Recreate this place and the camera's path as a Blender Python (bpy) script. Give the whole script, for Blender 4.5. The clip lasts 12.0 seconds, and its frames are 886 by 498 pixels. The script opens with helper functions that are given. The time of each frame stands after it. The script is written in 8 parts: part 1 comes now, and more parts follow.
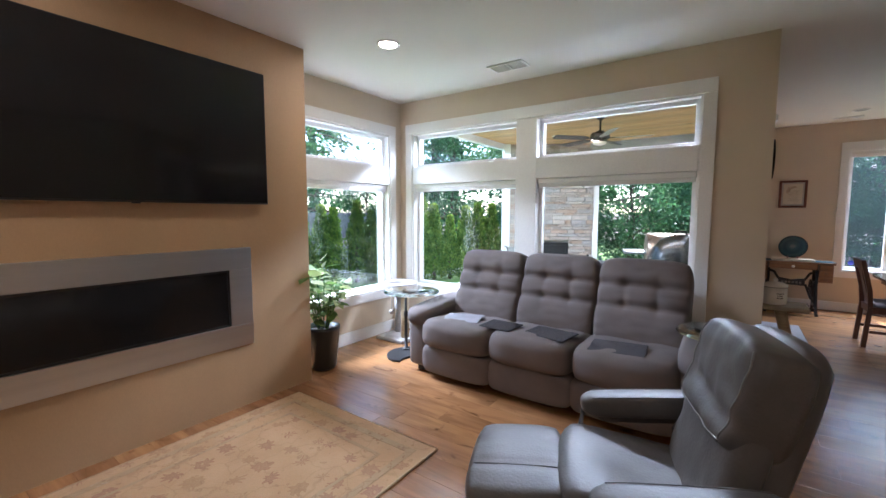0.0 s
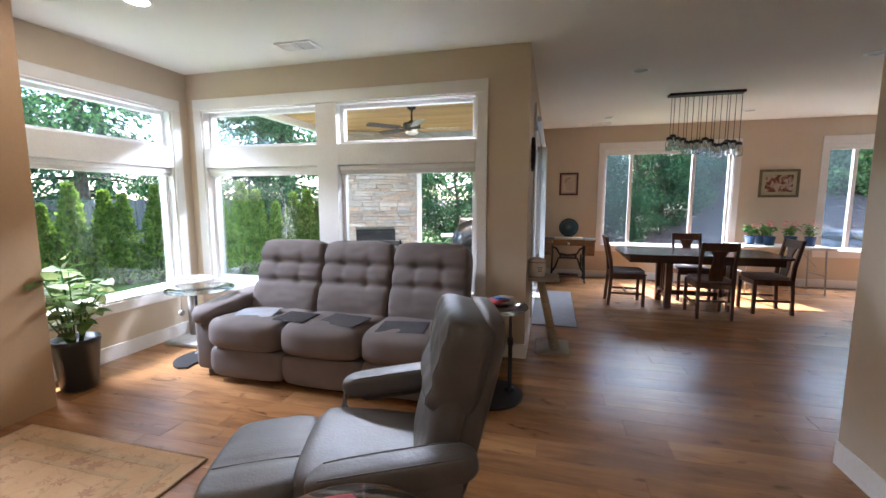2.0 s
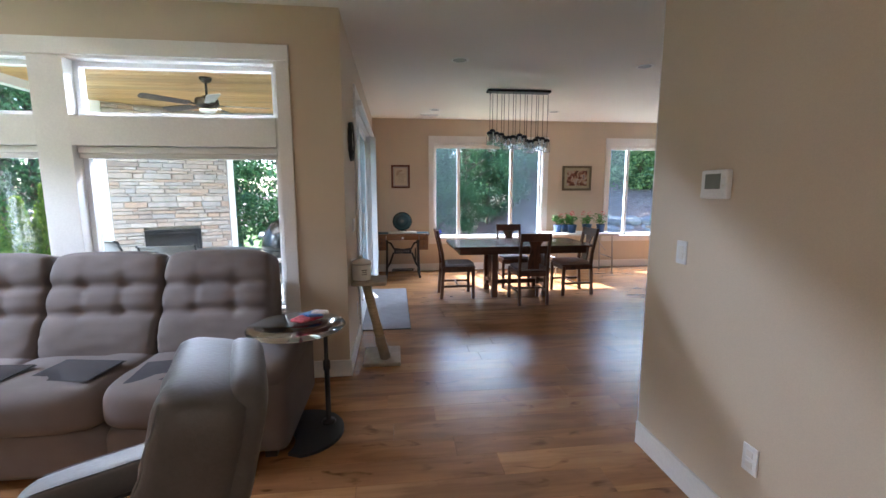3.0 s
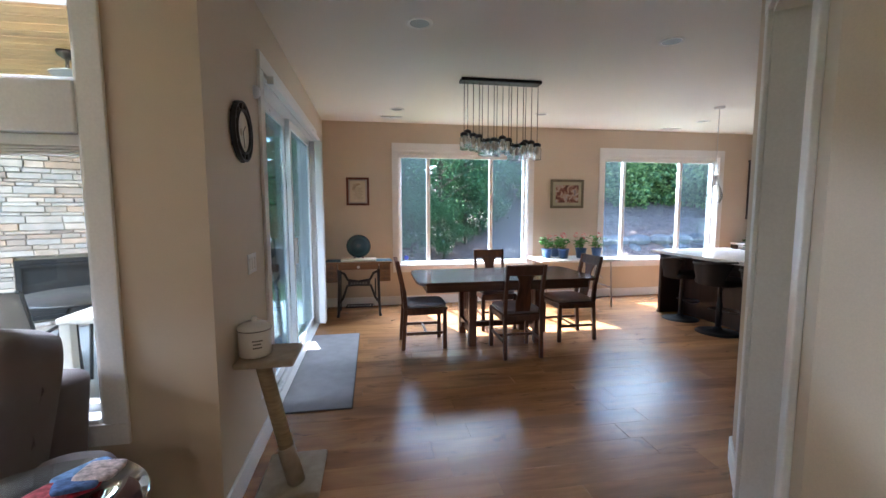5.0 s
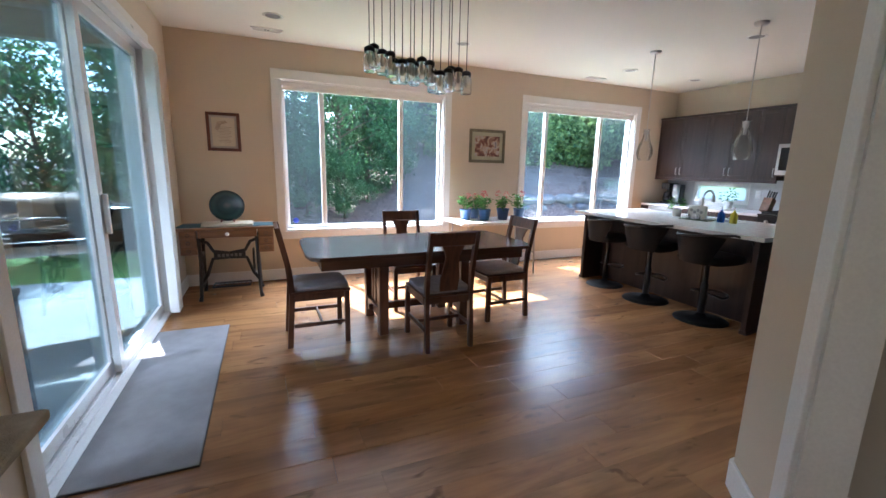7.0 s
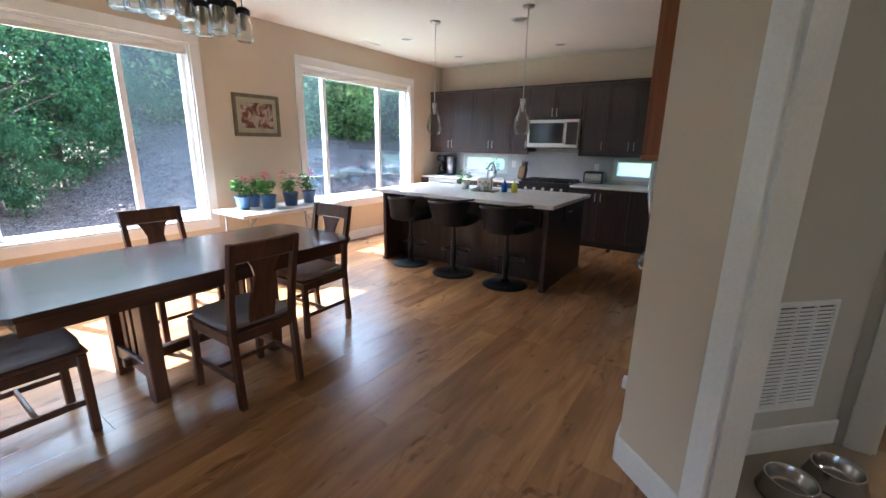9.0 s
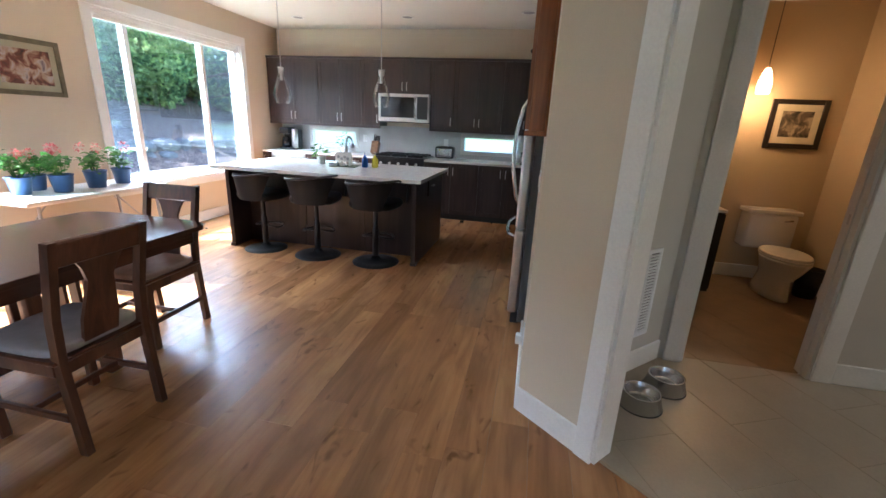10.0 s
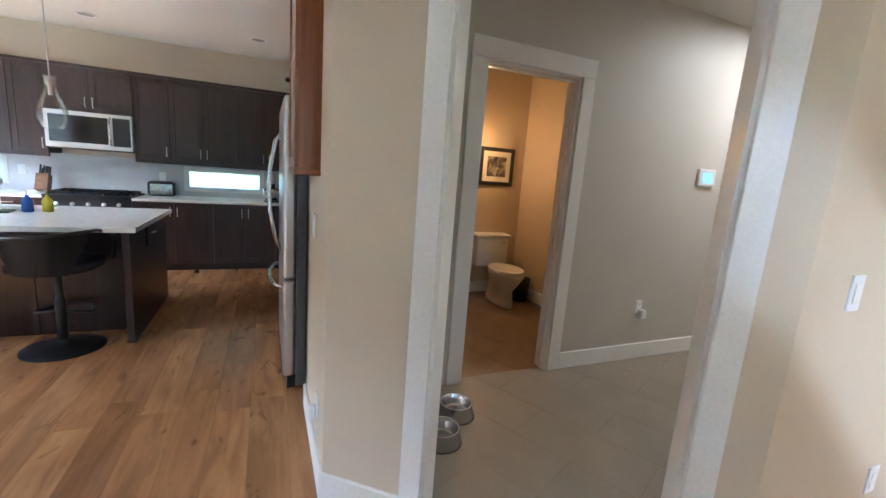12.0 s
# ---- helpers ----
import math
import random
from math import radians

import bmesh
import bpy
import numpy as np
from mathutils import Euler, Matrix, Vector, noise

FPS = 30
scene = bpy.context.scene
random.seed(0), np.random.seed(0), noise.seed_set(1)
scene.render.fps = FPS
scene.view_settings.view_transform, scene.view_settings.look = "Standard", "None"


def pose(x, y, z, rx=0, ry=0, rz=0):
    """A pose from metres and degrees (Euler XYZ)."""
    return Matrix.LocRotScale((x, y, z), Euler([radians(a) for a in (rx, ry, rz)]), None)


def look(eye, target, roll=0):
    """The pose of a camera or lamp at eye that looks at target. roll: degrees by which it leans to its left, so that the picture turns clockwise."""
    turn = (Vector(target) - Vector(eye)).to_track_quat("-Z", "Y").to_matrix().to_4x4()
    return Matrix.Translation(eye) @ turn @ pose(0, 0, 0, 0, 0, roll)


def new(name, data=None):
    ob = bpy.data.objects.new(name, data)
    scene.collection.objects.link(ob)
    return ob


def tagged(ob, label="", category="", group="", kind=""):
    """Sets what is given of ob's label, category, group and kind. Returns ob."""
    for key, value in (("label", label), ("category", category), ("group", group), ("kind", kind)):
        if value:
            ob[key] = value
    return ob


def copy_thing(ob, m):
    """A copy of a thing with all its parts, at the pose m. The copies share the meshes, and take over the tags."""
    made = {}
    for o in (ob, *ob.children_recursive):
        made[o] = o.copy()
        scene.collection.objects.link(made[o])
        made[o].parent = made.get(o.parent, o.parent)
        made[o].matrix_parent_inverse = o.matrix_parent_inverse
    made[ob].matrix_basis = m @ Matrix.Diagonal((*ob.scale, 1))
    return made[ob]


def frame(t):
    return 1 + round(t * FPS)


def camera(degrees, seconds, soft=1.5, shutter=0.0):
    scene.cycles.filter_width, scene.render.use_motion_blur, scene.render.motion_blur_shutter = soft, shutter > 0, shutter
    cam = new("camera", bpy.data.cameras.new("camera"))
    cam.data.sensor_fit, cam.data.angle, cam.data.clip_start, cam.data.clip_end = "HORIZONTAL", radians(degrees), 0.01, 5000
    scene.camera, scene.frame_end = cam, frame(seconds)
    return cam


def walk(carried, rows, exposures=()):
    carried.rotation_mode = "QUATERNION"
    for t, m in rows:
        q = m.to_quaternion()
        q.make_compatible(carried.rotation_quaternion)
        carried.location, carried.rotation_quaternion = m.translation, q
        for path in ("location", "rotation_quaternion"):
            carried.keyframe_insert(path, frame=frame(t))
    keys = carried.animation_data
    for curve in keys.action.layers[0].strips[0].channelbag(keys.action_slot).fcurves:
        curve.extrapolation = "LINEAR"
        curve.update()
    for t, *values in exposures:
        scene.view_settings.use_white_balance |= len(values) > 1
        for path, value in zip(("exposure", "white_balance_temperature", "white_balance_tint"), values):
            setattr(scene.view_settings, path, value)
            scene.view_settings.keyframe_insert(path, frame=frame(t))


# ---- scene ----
cam = camera(94.0, 12.0)
PATH = [
    (0, (0.261, -0.032, 1.442), (-0.891, 1.593, 1.269), 0.1),
    (0.5, (0.213, -0.127, 1.466), (-1.215, 1.246, 1.19), -0.1),
    (0.7, (0.193, -0.166, 1.467), (-1.263, 1.169, 1.156), -0.1),
    (1, (0.188, -0.183, 1.459), (-1.224, 1.191, 1.118), 0.3),
    (1.3, (0.264, -0.106, 1.434), (-1.021, 1.394, 1.12), 0.2),
    (1.5, (0.364, -0.02, 1.418), (-0.766, 1.609, 1.151), 0.2),
    (1.9, (0.643, 0.135, 1.461), (-0.007, 2.01, 1.21), 0.4),
    (2, (0.67, 0.165, 1.445), (0.162, 2.085, 1.21), -0.0),
    (2.5, (0.726, 0.429, 1.458), (0.816, 2.41, 1.194), -0.2),
    (2.7, (0.769, 0.52, 1.455), (0.963, 2.491, 1.174), -0.0),
    (4.5, (1.058, 1.631, 1.488), (1.344, 3.605, 1.337), -0.4),
    (5, (1.152, 1.953, 1.474), (1.487, 3.916, 1.283), -0.1),
    (5.5, (1.203, 2.237, 1.454), (1.575, 4.185, 1.2), 0.4),
    (6, (1.22, 2.538, 1.444), (1.714, 4.451, 1.135), 1.0),
    (6.5, (1.302, 2.762, 1.405), (1.996, 4.605, 1.053), 1.5),
    (6.7, (1.349, 2.834, 1.403), (2.082, 4.658, 1.034), 1.4),
    (8.3, (1.184, 3.542, 1.404), (2.176, 5.224, 0.971), 1.7),
    (8.5, (1.23, 3.603, 1.39), (2.303, 5.23, 0.943), 1.6),
    (9, (1.377, 3.712, 1.443), (2.981, 4.8, 0.948), 0.9),
    (9.5, (1.362, 3.854, 1.439), (3.174, 4.487, 0.875), 2.8),
    (10, (1.321, 3.999, 1.422), (3.195, 4.382, 0.839), 2.7),
    (10.5, (1.28, 4.052, 1.415), (3.177, 4.274, 0.824), 3.5),
    (11, (1.287, 4.116, 1.418), (3.209, 4.196, 0.87), 4.7),
    (11.2, (1.322, 4.134, 1.43), (3.257, 4.115, 0.924), 4.8),
    (11.5, (1.438, 4.133, 1.439), (3.367, 3.826, 1.009), 4.8),
    (12, (1.599, 4.17, 1.43), (3.402, 3.382, 1.072), 4.3),
]
walk(cam, [(t, look(eye, target, roll)) for t, eye, target, roll in PATH],
     [(0, 2.7, 5450, 17), (1.0, 2.85, 5900, 18), (1.5, 2.85, 5850, 19), (2.0, 2.85, 5800, 18), (2.5, 2.95, 5600, 17), (4.5, 3.1, 5450, 14),
      (6.5, 3.25, 5400, 13), (8.5, 3.2, 5550, 13), (9.5, 3.6, 5450, 12), (10.5, 3.9, 5450, 12), (11.5, 4.05, 5350, 12), (12, 4.3, 5250, 11)])


# ---------------------------------------------------------------- world and sun
SUN_TO = Vector((-0.62, 1.9, 2.25)).normalized()
world = bpy.data.worlds.new("world")
scene.world = world
world.use_nodes = True
wn = world.node_tree
sky = wn.nodes.new("ShaderNodeTexSky")
sky.sky_type, sky.sun_disc = "NISHITA", False
sky.sun_elevation = math.asin(SUN_TO.z)
sky.sun_rotation = math.atan2(SUN_TO.x, SUN_TO.y)
wn.links.new(sky.outputs[0], wn.nodes["Background"].inputs[0])
wn.nodes["Background"].inputs[1].default_value = 0.15
sun = new("sun", bpy.data.lights.new("sun", "SUN"))
sun.data.energy, sun.data.angle, sun.data.color = 5.0, radians(0.53), (1.0, 0.95, 0.88)
sun.matrix_world = look((0, 0, 20), Vector((0, 0, 20)) - SUN_TO)



def sky_lamp(place, target, width, height, watts, color=(0.86, 0.93, 1.0)):
    """An added lamp in place of the sky light that comes in through one opening, from under its head."""
    la = new("sky_fill", bpy.data.lights.new("sky_fill", "AREA"))
    la.data.shape, la.data.size, la.data.size_y = "RECTANGLE", width, height
    la.data.energy, la.data.color = watts, color
    la.matrix_world = look(place, target)


# added lamps for the open sky over the garden, at the dining and kitchen windows
sky_lamp((4.4, 10.8, 4.45), (4.1, 4.0, 1.2), 8.0, 2.8, 235)
sky_lamp((2.58, 8.75, 2.78), (2.58, 6.2, 1.75), 2.0, 0.45, 26)
sky_lamp((6.0, 8.75, 2.78), (6.4, 5.6, 1.75), 2.1, 0.45, 60)
# added lamps for the sky under the eaves of the patio and over the side lawn
sky_lamp((-2.2, 4.75, 2.76), (-2.2, 2.0, 1.75), 1.5, 0.10, 20)
sky_lamp((-0.7, 4.75, 2.76), (-0.7, 2.0, 1.75), 1.5, 0.10, 22)
sky_lamp((-6.0, 2.5, 3.95), (-0.5, 2.3, 1.0), 2.6, 1.4, 255)
sky_lamp((0.02, 6.14, 2.66), (2.4, 6.14, 0.6), 2.3, 0.22, 1.5)

# ---------------------------------------------------------------- materials
def shader(name, color, rough=0.5, metal=0.0, spec=0.5):
    m = bpy.data.materials.new(name)
    m.use_nodes = True
    b = m.node_tree.nodes["Principled BSDF"]
    b.inputs["Base Color"].default_value = (*color, 1)
    b.inputs["Roughness"].default_value = rough
    b.inputs["Metallic"].default_value = metal
    b.inputs["Specular IOR Level"].default_value = spec
    return m, m.node_tree, b


def node(nt, kind, **inputs):
    n = nt.nodes.new("ShaderNode" + kind)
    for k, v in inputs.items():
        n.inputs[k.replace("_", " ")].default_value = v
    return n


def coords(nt, scale=(1, 1, 1), turn=0.0):
    tc = node(nt, "TexCoord")
    mp = node(nt, "Mapping")
    mp.inputs["Scale"].default_value = scale
    mp.inputs["Rotation"].default_value = (0, 0, turn)
    nt.links.new(tc.outputs["Object"], mp.inputs["Vector"])
    return mp.outputs["Vector"]


def ramp(nt, fac, stops):
    r = nt.nodes.new("ShaderNodeValToRGB")
    el = r.color_ramp.elements
    while len(el) < len(stops):
        el.new(0.5)
    for e, (p, c) in zip(el, stops):
        e.position, e.color = p, (*c, 1)
    nt.links.new(fac, r.inputs[0])
    return r.outputs[0]


def mixed(nt, fac, a, b, mode="MIX"):
    m = nt.nodes.new("ShaderNodeMix")
    m.data_type, m.blend_type = "RGBA", mode
    for sock, val in ((m.inputs[0], fac), (m.inputs[6], a), (m.inputs[7], b)):
        if isinstance(val, (int, float)):
            sock.default_value = val
        elif isinstance(val, tuple):
            sock.default_value = (*val, 1)
        else:
            nt.links.new(val, sock)
    return m.outputs[2]


def bump(nt, b, height, strength, distance=0.01):
    n = node(nt, "Bump", Strength=strength, Distance=distance)
    nt.links.new(height, n.inputs["Height"])
    nt.links.new(n.outputs[0], b.inputs["Normal"])


def grained(name, color, rough=0.5, metal=0.0, spread=0.12, scale=6.0, fine=120.0, relief=0.15, depth=0.002, spec=0.5, stretch=(1, 1, 1)):
    """A surface with blotches at one scale and grain at another."""
    m, nt, b = shader(name, color, rough, metal, spec)
    v = coords(nt, stretch)
    big = node(nt, "TexNoise", Scale=scale, Detail=4.0)
    small = node(nt, "TexNoise", Scale=fine, Detail=3.0)
    for n in (big, small):
        nt.links.new(v, n.inputs["Vector"])
    lo = tuple(c * (1 - spread) for c in color)
    hi = tuple(min(1, c * (1 + spread)) for c in color)
    c1 = ramp(nt, big.outputs["Fac"], [(0.3, lo), (0.7, hi)])
    c2 = ramp(nt, small.outputs["Fac"], [(0.3, (0.88,) * 3), (0.7, (1.0,) * 3)])
    nt.links.new(mixed(nt, 0.6, c1, c2, "MULTIPLY"), b.inputs["Base Color"])
    rr = node(nt, "MapRange")
    rr.inputs["To Min"].default_value, rr.inputs["To Max"].default_value = max(0.02, rough - 0.08), min(1, rough + 0.08)
    nt.links.new(big.outputs["Fac"], rr.inputs["Value"])
    nt.links.new(rr.outputs[0], b.inputs["Roughness"])
    bump(nt, b, small.outputs["Fac"], relief, depth)
    return m


def wooden(name, dark, light, rough=0.35, along="x", scale=1.0, vary=0.0, knots=False, spec=0.5, fine=0.7):
    """Wood with its grain along one axis; vary: how much pieces differ from one another."""
    m, nt, b = shader(name, light, rough, 0.0, spec)
    st = {"x": (0.6, 9, 9), "y": (9, 0.6, 9), "z": (9, 9, 0.6)}[along]
    tc = node(nt, "TexCoord")
    info = node(nt, "ObjectInfo")
    geo = node(nt, "NewGeometry")
    add = node(nt, "VectorMath")
    add.operation = "MULTIPLY_ADD"
    comb = node(nt, "Math")
    comb.operation = "ADD"
    nt.links.new(info.outputs["Random"], comb.inputs[0])
    nt.links.new(geo.outputs["Random Per Island"], comb.inputs[1])
    nt.links.new(comb.outputs[0], add.inputs[0])
    add.inputs[1].default_value = (37.0, 53.0, 19.0)
    nt.links.new(tc.outputs["Object"], add.inputs[2])
    mp = node(nt, "Mapping")
    mp.inputs["Scale"].default_value = tuple(s * scale for s in st)
    nt.links.new(add.outputs[0], mp.inputs["Vector"])
    big = node(nt, "TexNoise", Scale=1.3, Detail=5.0, Distortion=1.2)
    small = node(nt, "TexNoise", Scale=9.0, Detail=4.0)
    for n in (big, small):
        nt.links.new(mp.outputs[0], n.inputs["Vector"])
    c1 = ramp(nt, big.outputs["Fac"], [(0.28, dark), (0.72, light)])
    c2 = ramp(nt, small.outputs["Fac"], [(0.3, (0.72,) * 3), (0.65, (1.0,) * 3)])
    col = mixed(nt, fine, c1, c2, "MULTIPLY")
    if knots:
        vo = node(nt, "TexNoise", Scale=2.6, Detail=2.0, Distortion=0.6)
        mp2 = node(nt, "Mapping")
        mp2.inputs["Scale"].default_value = (1.6, 5.0, 5.0)
        nt.links.new(add.outputs[0], mp2.inputs["Vector"])
        nt.links.new(mp2.outputs[0], vo.inputs["Vector"])
        kn = ramp(nt, vo.outputs["Fac"], [(0.24, (0.3, 0.24, 0.2)), (0.36, (1, 1, 1))])
        col = mixed(nt, 0.8, col, kn, "MULTIPLY")
    if vary:
        fr = node(nt, "Math")
        fr.operation = "FRACT"
        nt.links.new(comb.outputs[0], fr.inputs[0])
        tint = ramp(nt, fr.outputs[0], [(0.0, (1 - vary,) * 3), (0.5, (1.0, 1 - vary * 0.3, 1 - vary * 0.45)), (1.0, (1.0,) * 3)])
        col = mixed(nt, 1.0, col, tint, "MULTIPLY")
    nt.links.new(col, b.inputs["Base Color"])
    rr = node(nt, "MapRange")
    rr.inputs["To Min"].default_value, rr.inputs["To Max"].default_value = max(0.03, rough - 0.02), rough + 0.05
    nt.links.new(small.outputs["Fac"], rr.inputs["Value"])
    nt.links.new(rr.outputs[0], b.inputs["Roughness"])
    if not knots:
        bump(nt, b, small.outputs["Fac"], 0.12, 0.0006)
    return m


def glowing(name, color, power):
    m, nt, b = shader(name, color, 0.4)
    b.inputs["Emission Color"].default_value = (*color, 1)
    b.inputs["Emission Strength"].default_value = power
    return m


def clear(name, color=(1, 1, 1), rough=0.0, ior=1.45):
    m, nt, b = shader(name, color, rough)
    b.inputs["Transmission Weight"].default_value = 1.0
    b.inputs["IOR"].default_value = ior
    return m


def pane_glass(name, tint=(0.87, 0.90, 0.89), gloss=0.5):
    """Thin window glass: straight through, with a mirror that grows at grazing angles."""
    m = bpy.data.materials.new(name)
    m.use_nodes = True
    nt = m.node_tree
    out = nt.nodes["Material Output"]
    nt.nodes.remove(nt.nodes["Principled BSDF"])
    tr = node(nt, "BsdfTransparent")
    tr.inputs[0].default_value = (*tint, 1)
    gl = node(nt, "BsdfGlossy", Roughness=0.01)
    fr = node(nt, "Fresnel", IOR=1.5)
    mu = node(nt, "Math")
    mu.operation = "MULTIPLY"
    mu.inputs[1].default_value = gloss
    mx = nt.nodes.new("ShaderNodeMixShader")
    nt.links.new(fr.outputs[0], mu.inputs[0])
    nt.links.new(mu.outputs[0], mx.inputs[0])
    nt.links.new(tr.outputs[0], mx.inputs[1])
    nt.links.new(gl.outputs[0], mx.inputs[2])
    nt.links.new(mx.outputs[0], out.inputs[0])
    return m


WALL = grained("wall_paint", (0.62, 0.525, 0.395), 0.55, spread=0.03, scale=1.5, fine=260, relief=0.12, depth=0.001)
HALLPAINT = grained("hall_paint", (0.55, 0.52, 0.46), 0.55, spread=0.03, scale=1.5, fine=260, relief=0.12, depth=0.001)
TAN = grained("tan_wall_panel", (0.42, 0.275, 0.145), 0.6, spread=0.06, scale=3, fine=180, relief=0.2, depth=0.001, stretch=(1, 1, 0.35))
CEIL = grained("ceiling_paint", (0.78, 0.75, 0.69), 0.7, spread=0.02, scale=1.2, fine=200, relief=0.1, depth=0.001)
TRIM = grained("white_trim_paint", (0.80, 0.79, 0.76), 0.35, spread=0.02, scale=4, fine=90, relief=0.05, depth=0.001)
VINYL = grained("white_vinyl", (0.82, 0.83, 0.83), 0.3, spread=0.02, scale=4, fine=90, relief=0.03, depth=0.001)
def plank_material():
    """Wide oak-look boards: each its own tone, cloudy grain along x, a few small knots."""
    m, nt, b = shader("floor_plank_wood", (0.3, 0.18, 0.09), 0.27, 0.0, 0.38)
    tc = node(nt, "TexCoord")
    info = node(nt, "ObjectInfo")
    geo = node(nt, "NewGeometry")
    su = node(nt, "Math")
    nt.links.new(info.outputs["Random"], su.inputs[0])
    nt.links.new(geo.outputs["Random Per Island"], su.inputs[1])
    fr = node(nt, "Math")
    fr.operation = "FRACT"
    nt.links.new(su.outputs[0], fr.inputs[0])
    off = node(nt, "VectorMath")
    off.operation = "MULTIPLY_ADD"
    nt.links.new(fr.outputs[0], off.inputs[0])
    off.inputs[1].default_value = (37.0, 53.0, 19.0)
    nt.links.new(tc.outputs["Object"], off.inputs[2])

    def stretched(sx, sy, scale, detail, dist=0.0):
        mp = node(nt, "Mapping")
        mp.inputs["Scale"].default_value = (sx, sy, 1.0)
        nt.links.new(off.outputs[0], mp.inputs["Vector"])
        n = node(nt, "TexNoise", Scale=scale, Detail=detail, Distortion=dist)
        nt.links.new(mp.outputs[0], n.inputs["Vector"])
        return n.outputs["Fac"]
    base = ramp(nt, fr.outputs[0], [(0.0, (0.270, 0.128, 0.052)), (0.3, (0.350, 0.172, 0.069)), (0.55, (0.296, 0.151, 0.068)),
                                    (0.8, (0.430, 0.221, 0.090)), (1.0, (0.338, 0.160, 0.061))])
    cloud = ramp(nt, stretched(0.8, 4.0, 2.0, 4.0, 0.8), [(0.32, (0.58, 0.54, 0.50)), (0.60, (1.0, 1.0, 1.0))])
    streak = ramp(nt, stretched(0.9, 16.0, 3.0, 3.0, 0.3), [(0.3, (0.82, 0.80, 0.78)), (0.6, (1.0, 1.0, 1.0))])
    knot = ramp(nt, stretched(2.2, 5.0, 2.2, 2.0, 0.9), [(0.25, (0.34, 0.28, 0.24)), (0.37, (1.0, 1.0, 1.0))])
    col = mixed(nt, 0.8, base, cloud, "MULTIPLY")
    col = mixed(nt, 0.7, col, streak, "MULTIPLY")
    col = mixed(nt, 0.8, col, knot, "MULTIPLY")
    nt.links.new(col, b.inputs["Base Color"])
    return m


PLANK = plank_material()
TILE = grained("hall_tile", (0.30, 0.255, 0.19), 0.35, spread=0.1, scale=3, fine=60, relief=0.1, depth=0.001)
GROUT = grained("grout", (0.26, 0.222, 0.165), 0.8, spread=0.1)
GLASS = pane_glass("window_glass")
SLIDERGLASS = pane_glass("patio_door_glass", (0.55, 0.66, 0.71), 0.6)
CEDAR = wooden("patio_ceiling_wood", (0.46, 0.24, 0.09), (0.72, 0.46, 0.20), 0.4, "x", 0.8, 0.25, True)
CONCRETE = grained("patio_concrete", (0.30, 0.30, 0.29), 0.8, spread=0.12, scale=1.5, fine=90, relief=0.3, depth=0.003)
SIDING = grained("outside_siding", (0.42, 0.40, 0.37), 0.7, spread=0.06)


def stone_material(name, stops, rough=0.75):
    m, nt, b = shader(name, stops[0][1], rough)
    info = node(nt, "ObjectInfo")
    geo = node(nt, "NewGeometry")
    ad = node(nt, "Math")
    ad.operation = "ADD"
    fr = node(nt, "Math")
    fr.operation = "FRACT"
    nt.links.new(info.outputs["Random"], ad.inputs[0])
    nt.links.new(geo.outputs["Random Per Island"], ad.inputs[1])
    nt.links.new(ad.outputs[0], fr.inputs[0])
    base = ramp(nt, fr.outputs[0], stops)
    v = coords(nt)
    n1 = node(nt, "TexNoise", Scale=14.0, Detail=6.0)
    nt.links.new(v, n1.inputs["Vector"])
    c2 = ramp(nt, n1.outputs["Fac"], [(0.25, (0.6,) * 3), (0.7, (1.0,) * 3)])
    nt.links.new(mixed(nt, 0.8, base, c2, "MULTIPLY"), b.inputs["Base Color"])
    bump(nt, b, n1.outputs["Fac"], 0.5, 0.01)
    return m


LEDGE = stone_material("ledge_stone", [(0.0, (0.30, 0.23, 0.19)), (0.25, (0.46, 0.39, 0.33)), (0.5, (0.36, 0.33, 0.31)), (0.75, (0.42, 0.30, 0.22)), (1.0, (0.55, 0.50, 0.45))])
# boulders coloured darker and bluish, with the shade they lie in put into the stone
BOULDER = stone_material("boulder_stone", [(0.0, (0.10, 0.11, 0.13)), (0.5, (0.15, 0.155, 0.17)), (1.0, (0.21, 0.21, 0.21))])


